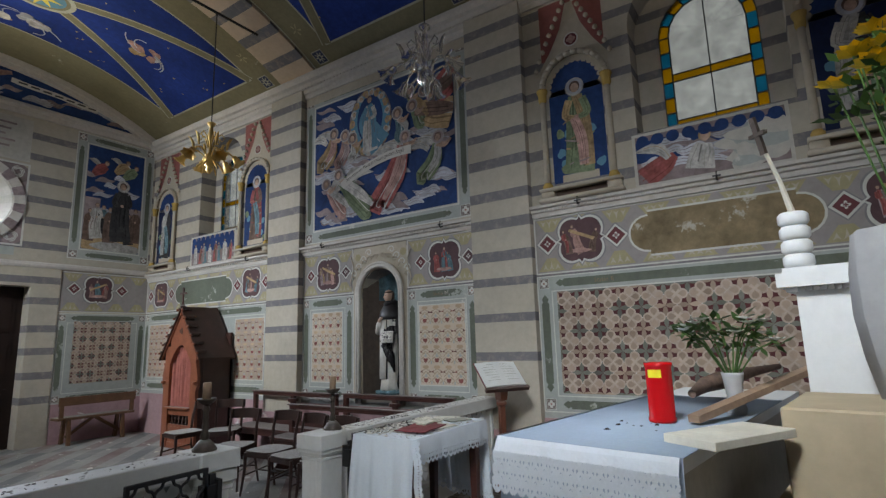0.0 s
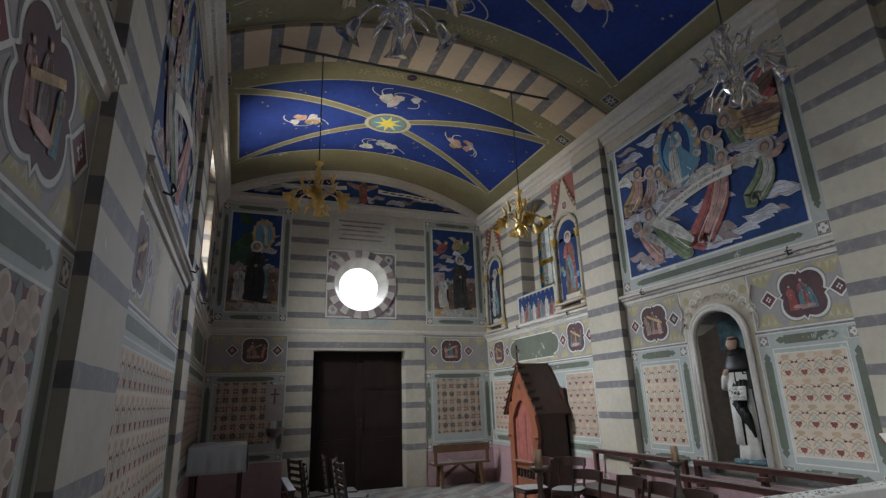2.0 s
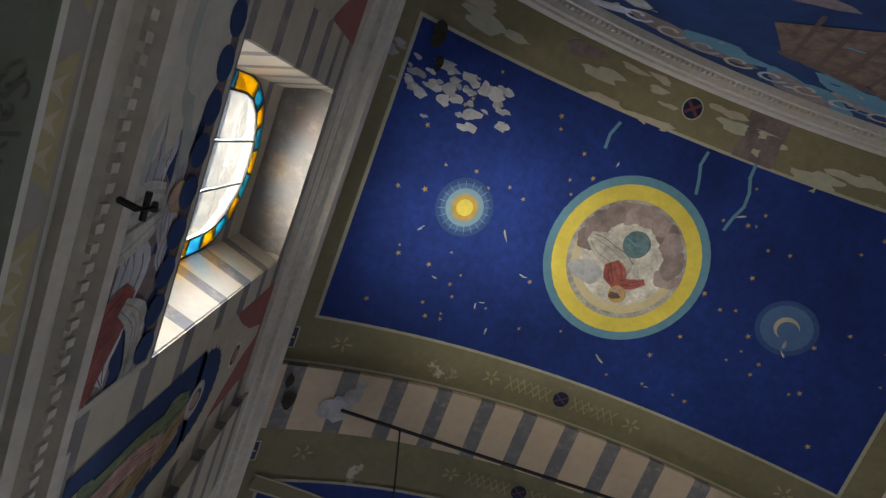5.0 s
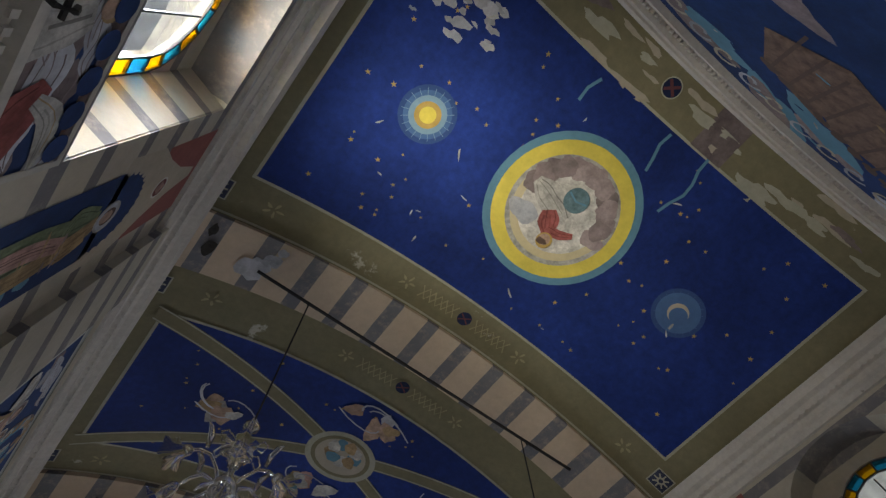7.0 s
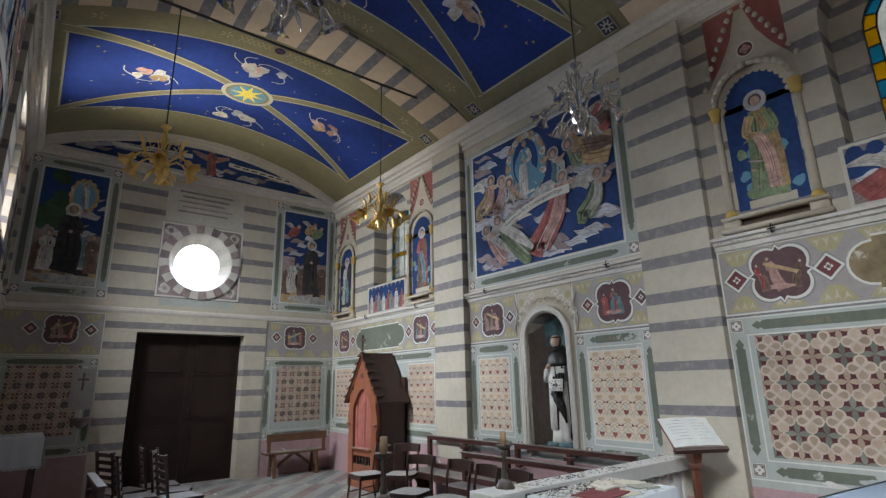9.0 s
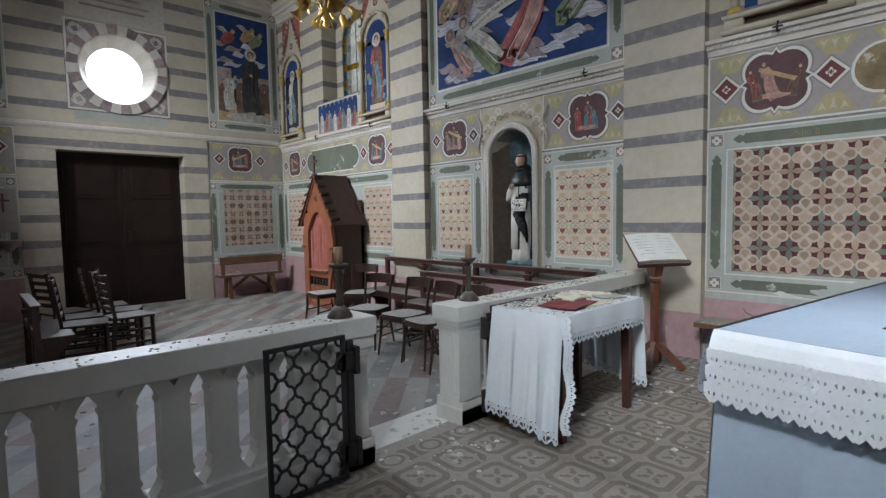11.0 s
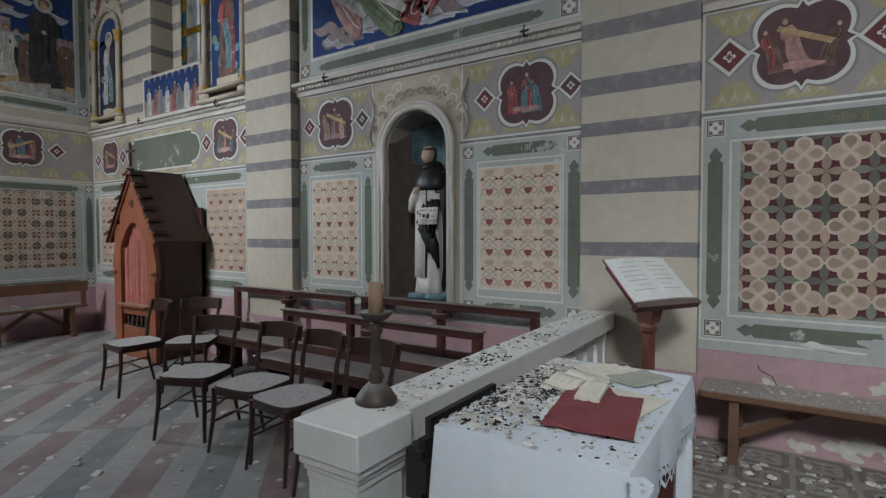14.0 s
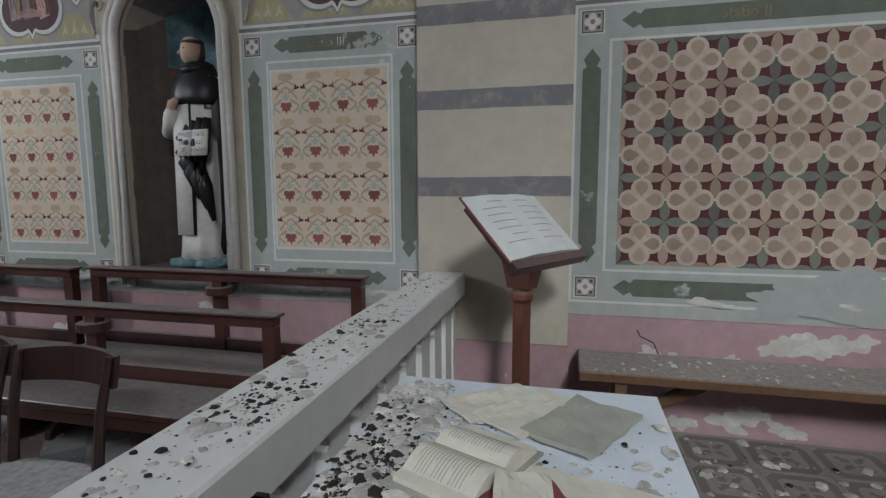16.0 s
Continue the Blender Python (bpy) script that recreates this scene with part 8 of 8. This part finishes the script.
# nave: a cloth-covered side table, holy water basin
st = empty("side_table", pose(-5.3, 6.5, NAVE), "side table under a white cloth against the wall", "table")
bm = bmesh.new()
box(bm, -0.36, 0.36, -0.45, 0.45, 1.08, 1.115)
for sx in (-0.3, 0.3):
    for sy in (-0.38, 0.38):
        box(bm, sx - 0.03, sx + 0.03, sy - 0.03, sy + 0.03, 0, 1.08)
part("frame", bm, "dark wood", st)
bm = bmesh.new()
box(bm, -0.37, 0.37, -0.46, 0.46, 1.116, 1.122)
e = []
for a, b, o in (((0.37, -0.46), (0.37, 0.46), (1, 0, 0)), ((-0.37, -0.46), (0.37, -0.46), (0, -1, 0))):
    r = hanging(bm, (*a, 1.12), (*b, 1.12), o, 0.3, 0.3, 30, 0.01, 0.02, 5)
    e.append([v.co.copy() for v in r])
part("cloth", bm, "cloth white", st, "", True)
for pts in e:
    bm = bmesh.new()
    lace_edge(bm, [bm.verts.new(q) for q in pts], 0.05)
    part("lace_edge", bm, "cloth white", st)
for k, (dx, dy) in enumerate(((0.1, -0.2), (0.2, 0.1), (-0.05, 0.2))):
    folder(pose(-5.3 + dx, 6.4 + dy, NAVE + 1.125, 0, 0, 20 + 35 * k), 0.2, 0.28, 0.008, "paper white", "loose white papers lying on the side table")
bm = bmesh.new()
lathe(bm, [(0.03, 0.0), (0.08, 0.05), (0.14, 0.10), (0.16, 0.15), (0.165, 0.17), (0.14, 0.17), (0.1, 0.13), (0.01, 0.11)], 20)
basin = part("holy_water_basin", bm, "cloud grey", None, "", True)
basin.matrix_world = pose(-4.42, YE - 0.12, 0.92)
tagged(basin, "grey stone holy water basin on the wall", "basin")
bm = bmesh.new()
box(bm, -4.62, -4.3, YE - 0.024, YE - 0.012, 1.2, 1.85)
box(bm, -4.475, -4.445, YE - 0.03, YE - 0.024, 1.5, 1.78, 1)
box(bm, -4.54, -4.38, YE - 0.03, YE - 0.024, 1.66, 1.69, 1)
tagged(part("wall_plaque", bm, ["frieze grey", "pattern brown"]), "pale wall plaque with a small brown cross", "plaque")

# high altar corner by the camera's first place
ALT, K, EYE_Z = pose(-3.42, -1.19, 0, 0, 0, -8), 1.316, 1.404


def on_altar(x, y, z, rz=0):
    return ALT @ pose(x * K, y * K, EYE_Z + (z - EYE_Z) * K, 0, 0, rz) @ Matrix.Scale(K, 4)


AZ = 1.03
alt = empty("altar", ALT, "altar table under white linen with lace overlay", "altar")
bm = bmesh.new()
box(bm, 0.05, 2.1, -0.62, -0.05, 0, AZ - 0.05)
part("body", bm, "plaster", alt)
bm = bmesh.new()
box(bm, 0.0, 2.17, -0.66, 0.0, AZ - 0.05, AZ - 0.004)
part("mensa", bm, "marble white", alt)
lin = empty("altar_cloth", ALT, "white altar linen with a broad lace fall", "altar cloth", "altar linen")
bm = bmesh.new()
box(bm, -0.004, 1.6, -0.664, 0.004, AZ - 0.003, AZ + 0.002)
f1 = hanging(bm, (-0.004, 0.004, AZ), (-0.004, -0.664, AZ), (-1, 0, 0), 1.0, 1.0, 36, 0.016, 0.07, 12)
f2 = hanging(bm, (1.6, 0.004, AZ), (-0.004, 0.004, AZ), (0, 1, 0), 1.0, 1.0, 60, 0.016, 0.05, 12)
part("under_cloth", bm, "cloth blue", lin, "", True)
for a, b, o in (((-0.02, 0.01), (-0.02, -0.66), (-1, 0, 0)), ((1.6, 0.016), (-0.02, 0.016), (0, 1, 0))):
    bm = bmesh.new()
    r = hanging(bm, (*a, AZ + 0.003), (*b, AZ + 0.003), o, 0.05, 0.05, 30, 0.004, 0.02, 3)
    lace_edge(bm, r, 0.05, 0.035)
    for q in (1, 2):
        pts = [v.co + Vector((0, 0, -0.045 * q)) + Vector(o) * 0.006 * q for v in r]
        lace_edge(bm, [bm.verts.new(p3) for p3 in pts], 0.05, 0.035)
    part("lace_edge", bm, "cloth white", lin, "broad crochet lace")
can = empty("votive_candle", on_altar(0.46, -0.30, 1.122), "red plastic votive candle with a yellow label", "candle")
bm = bmesh.new()
lathe(bm, [(0.04, 0), (0.043, 0.006), (0.043, 0.012), (0.04, 0.018), (0.041, 0.17), (0.044, 0.178), (0.044, 0.186), (0.03, 0.186), (0.03, 0.17)], 24)
part("body", bm, "red plastic", can, "", True)
bm = bmesh.new()
for k in range(5):
    a0, a1 = math.radians(150 + k * 12), math.radians(162 + k * 12)
    bm.faces.new([bm.verts.new((0.0418 * math.cos(a), 0.0418 * math.sin(a), z)) for a, z in ((a0, 0.14), (a1, 0.14), (a1, 0.165), (a0, 0.165))])
part("sticker", bm, "yellow label", can)


def plank(name, a, b, w, h, mat, label, cat):
    bm = bmesh.new()
    bar(bm, a, b, w, h)
    bmesh.ops.bevel(bm, geom=bm.edges[:], offset=0.003, segments=1, affect="EDGES")
    return tagged(part(name, bm, mat), label, cat)


cr = empty("crucifix", on_altar(0.5, -0.42, 1.15), "wooden crucifix lying on the altar with a pale figure", "crucifix")
bm = bmesh.new()
bar(bm, (-0.06, 0.02, -0.01), (0.95, -0.31, 0.15), 0.038, 0.022)
part("beam", bm, "beam wood", cr)
bm = bmesh.new()
tube(bm, [(0.08, 0.06, 0.05), (0.2, 0.05, 0.07), (0.3, 0.02, 0.08), (0.45, -0.05, 0.1), (0.55, -0.12, 0.115)], [0.014, 0.026, 0.032, 0.018, 0.01], 9)
part("figure", bm, "robe brown", cr, "", True)
plank("wooden_board", on_altar(0.12, -0.48, 1.132).translation, on_altar(0.42, -0.60, 1.132).translation, 0.2, 0.03, "paper", "thick pale board jutting over the altar edge", "board")
bx = empty("cardboard_box", on_altar(0.42, -0.83, 0), "pale brown cardboard box standing on a pile beside the altar", "box")
bm = bmesh.new()
box(bm, 0, 0.5, -0.4, 0.25, 0.338, 0.92)
part("lower_box", bm, "cardboard", bx)
bm = bmesh.new()
box(bm, 0.02, 0.48, -0.36, 0.2, 0.925, 1.19)
bmesh.ops.bevel(bm, geom=bm.edges[:], offset=0.006, segments=1, affect="EDGES")
part("upper_box", bm, "cardboard", bx)
gr = empty("altar_step", on_altar(0.95, -0.78, 0), "white marble altar step with a dentilled ledge", "altar")
bm = bmesh.new()
box(bm, 0, 0.8, -0.5, 0.14, 0.338, 1.55)
part("block", bm, "marble white", gr)
bm = bmesh.new()
box(bm, -0.05, 0.8, -0.5, 0.19, 1.55, 1.60)
box(bm, -0.03, 0.8, -0.5, 0.17, 1.60, 1.62)
for k in range(30):
    box(bm, -0.03, -0.002, -0.48 + k * 0.021, -0.468 + k * 0.021, 1.535, 1.55)
for k in range(37):
    box(bm, k * 0.021, 0.012 + k * 0.021, 0.142, 0.17, 1.535, 1.55)
part("ledge", bm, "marble white", gr)
bm = bmesh.new()
for k in range(4):
    lathe(bm, [(0.04, 0), (0.05, 0.012), (0.05, 0.04), (0.04, 0.05)], 12, 0, (0.02, 0.12, 1.62 + 0.052 * k))
part("baluster", bm, "marble white", gr, "", True)
cx = empty("standing_cross", on_altar(0.97, -0.66, 1.83), "slim leaning cross on a pale staff", "cross")
bm = bmesh.new()
tube(bm, [(0, 0, 0), (-0.03, 0.02, 0.12), (-0.07, 0.05, 0.24)], [0.012, 0.008, 0.007], 7)
part("staff", bm, "paper", cx)
bm = bmesh.new()
bar(bm, (-0.07, 0.05, 0.22), (-0.10, 0.07, 0.36), 0.022, 0.014)
bar(bm, (-0.12, 0.03, 0.29), (-0.05, 0.09, 0.30), 0.016, 0.014)
part("cross_head", bm, "bronze", cx)
bm = bmesh.new()
rng = random.Random(31)
loft(bm, [robe_ring(z, 0.16 + 0.05 * z, 0.14 + 0.04 * math.sin(z * 5), 0.03 * math.sin(z * 4), 0, 20, 0.08, z * 3) for z in (0, 0.12, 0.25, 0.38, 0.5)], lambda i, t: 0)
drp = part("fabric_cover", bm, "fabric grey", None, "", True)
drp.matrix_world = on_altar(0.76, -0.99, 1.19)
tagged(drp, "grey cloth draped over an altar ornament", "cloth")


def bouquet(m, petal, n, spread, high, label, r):
    b = empty("flower_vase", m, label, "flowers", "altar flowers")
    rng = random.Random(int(high * 100) + n)
    bm = bmesh.new()
    lathe(bm, [(0.03, 0), (0.034, 0.02), (0.024, 0.06), (0.034, 0.13), (0.036, 0.14), (0.03, 0.13)], 14)
    part("vase", bm, "fabric grey", b, "", True)
    st_, lf, fl = bmesh.new(), bmesh.new(), bmesh.new()
    for k in range(n):
        a, q = rng.uniform(0, 6.28), spread * math.sqrt(rng.uniform(0.05, 1))
        tip = Vector((q * math.cos(a), q * math.sin(a), high * rng.uniform(0.82, 1.1)))
        tube(st_, [(0, 0, 0.1), tip * 0.55 + Vector((0, 0, 0.08)), tip], 0.003, 4)
        for j in range(9):
            c = tip * rng.uniform(0.84, 1.0) + Vector((rng.uniform(-1, 1), rng.uniform(-1, 1), rng.uniform(-0.5, 0.8))) * 0.04
            d = Vector((rng.uniform(-1, 1), rng.uniform(-1, 1), rng.uniform(-0.3, 0.8))).normalized() * 0.05
            s = d.cross(Vector((0.3, 0.2, 1))).normalized() * 0.012
            lf.faces.new([lf.verts.new(v) for v in (c, c + d * 0.5 + s, c + d, c + d * 0.5 - s)])
        for j in range(8):
            aa = 2 * math.pi * j / 8
            d = Vector((math.cos(aa), math.sin(aa), 0.35)) * r
            s = Vector((-math.sin(aa), math.cos(aa), 0)) * r * 0.35
            fl.faces.new([fl.verts.new(v) for v in (tip, tip + d * 0.6 + s, tip + d, tip + d * 0.6 - s)])
    tagged(part("stem", st_, "leaf", b), kind="stuff")
    tagged(part("foliage", lf, "leaf", b), kind="stuff")
    tagged(part("blossom", fl, petal, b), kind="stuff")
    return b


bouquet(on_altar(0.74, -0.45, 1.122), "petal white", 16, 0.17, 0.29, "white flowers and leaves in a small vase", 0.032)
bouquet(on_altar(0.55, -1.02, 1.19), "petal yellow", 34, 0.17, 1.02, "tall bunch of yellow artificial flowers", 0.05)

# ---- floor tiles, rubble, wiring ----
OCT = 0.28
bm = bmesh.new()
h = OCT / 2 - 0.002
box(bm, -h, h, -h, h, -0.01, 0.003, 0)


def flat(pts, z, mi):
    bm.faces.new([bm.verts.new((a, b, z)) for a, b in pts]).material_index = mi


c = 0.05
flat([(h - c, -h + 0.012), (h - 0.012, -h + c), (h - 0.012, h - c), (h - c, h - 0.012), (-h + c, h - 0.012), (-h + 0.012, h - c), (-h + 0.012, -h + c), (-h + c, -h + 0.012)], 0.0035, 1)
q = 0.75
flat([(q * a, q * b) for a, b in ((h - c, -h + 0.02), (h - 0.02, -h + c), (h - 0.02, h - c), (h - c, h - 0.02), (-h + c, h - 0.02), (-h + 0.02, h - c), (-h + 0.02, -h + c), (-h + c, -h + 0.02))], 0.004, 0)
for k in range(4):
    a = k * math.pi / 2 + math.pi / 4
    d, s = Vector((math.cos(a), math.sin(a))), Vector((-math.sin(a), math.cos(a)))
    flat([(d * t + s * w)[:] for t, w in ((0.01, 0), (0.035, -0.02), (0.052, -0.009), (0.07, -0.014), (0.08, 0), (0.07, 0.014), (0.052, 0.009), (0.035, 0.02))], 0.0045, 1)
first = part("tile", bm, ["floor beige", "floor brown"], floor_chancel)
first.location = (-5.5, -2.5, 0)
for i in range(20):
    for j in range(11):
        if i or j:
            ob = new("tile", first.data)
            ob.parent = floor_chancel
            ob.location = (-5.5 + i * OCT, -2.5 + j * OCT, 0)
bm = bmesh.new()
box(bm, -0.138, 0.138, -0.098, 0.098, -0.01, 0.003, 0)
flat([(-0.13, -0.07), (0.13, -0.07), (0.13, 0.07), (-0.13, 0.07)], 0.0035, 1)
for r, mi, z in ((0.085, 0, 0.004), (0.065, 1, 0.0045), (0.045, 0, 0.005)):
    flat([(r * 1.15 * math.cos(k * math.pi / 10), r * math.sin(k * math.pi / 10)) for k in range(20)], z, mi)
firstb = part("border_tile", bm, ["floor beige", "floor brown"], floor_chancel)
firstb.location = (-5.5, 0.54, 0)
for i in range(1, 20):
    ob = new("border_tile", firstb.data)
    ob.parent = floor_chancel
    ob.location = (-5.5 + i * OCT, 0.54, 0)


def crumbs(name, spots, mat, label, seed, lo=0.004, hi=0.016, flatness=0.45):
    """Loose bits on a level: spots of (x, y, z, spread x, spread y, count)."""
    rng = random.Random(seed)
    verts, faces = [], []
    for x, y, z, sx, sy, n in spots:
        for _ in range(n):
            cx, cy = x + rng.uniform(-1, 1) * sx, y + rng.uniform(-1, 1) * sy
            r = lo + (hi - lo) * rng.random() ** 3
            k0, m, a0 = len(verts), 5, rng.uniform(0, 6.28)
            for k in range(m):
                q = r * rng.uniform(0.6, 1.2)
                verts.append((cx + q * math.cos(a0 + k * 1.2566), cy + q * math.sin(a0 + k * 1.2566), z))
            for k in range(m):
                q = r * rng.uniform(0.3, 0.7)
                verts.append((cx + q * math.cos(a0 + k * 1.2566), cy + q * math.sin(a0 + k * 1.2566), z + r * flatness * rng.uniform(0.6, 1.2)))
            faces.append([k0 + 5 + k for k in range(m)])
            faces += [[k0 + k, k0 + (k + 1) % m, k0 + 5 + (k + 1) % m, k0 + 5 + k] for k in range(m)]
    me = bpy.data.meshes.new(name)
    me.from_pydata(verts, [], faces)
    me.materials.append(MATS[mat])
    return tagged(new(name, me), label, "debris", kind="stuff")


crumbs("plaster_rubble", [(-2.9, 5.0, NAVE, 2.3, 3.0, 420), (-2.4, 2.2, NAVE, 0.8, 1.2, 90), (-0.9, 3.0, NAVE, 0.8, 1.8, 90)], "rubble", "white plaster flakes scattered on the nave floor", 1, 0.005, 0.045, 0.3)
crumbs("plaster_rubble", [(-2.6, 0.6, 0.003, 0.7, 0.35, 240), (-1.2, -0.3, 0.005, 1.0, 0.7, 220), (-3.4, -0.4, 0.005, 1.2, 0.8, 120)], "rubble", "plaster crumbs and flakes on the chancel tiles", 2, 0.004, 0.03, 0.3)
crumbs("plaster_rubble", [(-1.3, 0.712, 0.77, 1.2, 0.085, 420), (-4.6, 0.712, 0.813, 1.1, 0.08, 120)], "rubble", "white plaster crumbs along the balustrade", 3, 0.003, 0.014, 0.4)
crumbs("soot_crumbs", [(-1.3, 0.712, 0.77, 1.2, 0.085, 200), (-1.75, 0.70, 0.77, 0.12, 0.07, 160), (-1.2, 0.72, 0.77, 0.1, 0.06, 90), (-4.5, 0.712, 0.813, 1.1, 0.08, 50)], "soot crumbs", "dark crumbs along the balustrade", 4, 0.0012, 0.010, 0.4)
crumbs("soot_crumbs", [(-2.1, 0.36, TZ + 0.004, 0.35, 0.10, 1100), (-2.07, 0.34, TZ + 0.004, 0.09, 0.05, 1300), (-1.95, 0.40, TZ + 0.004, 0.1, 0.05, 900), (-2.25, 0.42, TZ + 0.004, 0.06, 0.03, 300), (-2.1, 0.2, TZ + 0.005, 0.4, 0.25, 400)], "soot crumbs", "soot and dirt fallen on the table", 5, 0.0012, 0.007, 0.5)
crumbs("plaster_rubble", [(-2.1, 0.35, TZ + 0.005, 0.36, 0.11, 900), (-1.88, 0.4, TZ + 0.005, 0.28, 0.06, 1100), (-2.1, 0.2, TZ + 0.005, 0.4, 0.25, 320)], "rubble", "plaster crumbs fallen on the table", 6, 0.0015, 0.012, 0.3)
crumbs("plaster_rubble", [(-2.05, 0.36, TZ + 0.006, 0.42, 0.10, 170), (-2.1, 0.15, TZ + 0.006, 0.4, 0.2, 60), (-1.75, 0.712, 0.771, 0.85, 0.085, 110)], "rubble", "curled flakes of plaster on the table and balustrade", 9, 0.006, 0.03, 0.22)
crumbs("soot_crumbs", [(-1.95, 0.42, TZ + 0.007, 0.28, 0.05, 110), (-2.25, 0.33, TZ + 0.007, 0.2, 0.1, 60), (-1.8, 0.712, 0.772, 0.8, 0.08, 60)], "soot crumbs", "lumps of dark dirt on the table and balustrade", 10, 0.004, 0.014, 0.4)
crumbs("plaster_rubble", [(-0.35, -0.3, 0.006, 0.3, 0.5, 60), (-0.3, -1.2, 0.006, 0.25, 0.7, 50)], "rubble", "heap of plaster crumbs at the foot of the wall", 11, 0.005, 0.035, 0.4)
crumbs("plaster_rubble", [(-0.23, -0.9, 0.40, 0.13, 0.9, 130)], "rubble", "fallen plaster on the bench", 7, 0.004, 0.02, 0.4)
crumbs("soot_crumbs", [(-0.8, -0.2, 0.005, 0.6, 0.8, 120), (-2.9, -1.6, AZ + 0.003, 0.3, 0.12, 16)], "soot crumbs", "dark crumbs on floor and altar", 8, 0.004, 0.02, 0.4)
# flaked patches in the pink dado, and the damp bloom that eats the foot of the painted panels
rng = random.Random(77)
p = Paint("R")
p.film = 0.0215
for y, z, r in ((-0.86, 0.47, 0.07), (-0.98, 0.475, 0.08), (-1.10, 0.47, 0.07), (-0.32, 0.38, 0.06), (-0.36, 0.31, 0.035), (-0.62, 0.37, 0.05), (-0.66, 0.31, 0.03), (-1.6, 0.45, 0.08), (-1.75, 0.4, 0.06), (-0.7, 0.1, 0.09), (-0.9, 0.06, 0.07), (-0.45, 0.05, 0.06), (3.3, 0.25, 0.12), (3.1, 0.15, 0.08), (2.2, 0.5, 0.05), (1.4, 0.2, 0.05), (5.2, 0.3, 0.07)):
    for q in range(5):
        p.blob(y + rng.gauss(0, 0.45 * r), z + rng.gauss(0, 0.2 * r), r * rng.uniform(0.35, 0.75), rng.choice(("flake white", "flake white", "plaster")), rng, 1 + 0.2 * q, 1.3, 0.7, 32, 0.55, rng.uniform(-0.4, 0.4))
p.band([(-0.22 - 0.03 * t + 0.02 * math.sin(t * 2.1), 0.5 - 0.03 * t) for t in range(6)], 0.006, "soot crumbs", 2)
p.band([(-0.27 - 0.04 * t, 0.36 + 0.015 * math.sin(t * 1.9)) for t in range(5)], 0.005, "soot crumbs", 2)
tagged(p.done("flaked_patch"), "white patches where the pink paint has flaked off", "damage", kind="structure")
p = Paint("R")
p.film = 0.012
for u0, u1, hi in ((FAR + 0.02, -0.92, 0.79),):
    n = int((u1 - u0) / 0.05)
    top = [(u0 + (u1 - u0) * k / n, hi + (0.05 * math.sin(k * 0.7) + 0.03 * math.sin(k * 1.9 + 1) + 0.02 * math.sin(k * 4.1)) * min(1, k / 3, (n - k) / 3) - (0.13 if k in (0, n) else 0)) for k in range(n + 1)]
    p.add([(u0, 0.6)] + top + [(u1, 0.6)], "ground green", 0)
for k in range(18):
    p.blob(rng.uniform(-1.25, -0.8), rng.uniform(0.61, 0.76), rng.uniform(0.03, 0.07), "ground green", rng, 0.5 + 0.02 * k, 1.8, 0.7, 24, 0.5, rng.uniform(-0.3, 0.3))
for k in range(40):
    u = rng.choice((rng.uniform(FAR + 0.2, -0.3), rng.uniform(2.9, 3.8), rng.uniform(0.9, 1.9)))
    p.blob(u, 0.61 + abs(rng.gauss(0, 0.035)), rng.uniform(0.012, 0.04), rng.choice(("flake white", "pale line")), rng, 1 + 0.02 * k, 2.2, 0.6, 22, 0.55, rng.uniform(-0.3, 0.3))
tagged(p.done("damp_bloom"), "pale damp bloom along the foot of the painted wall", "damage", kind="structure")
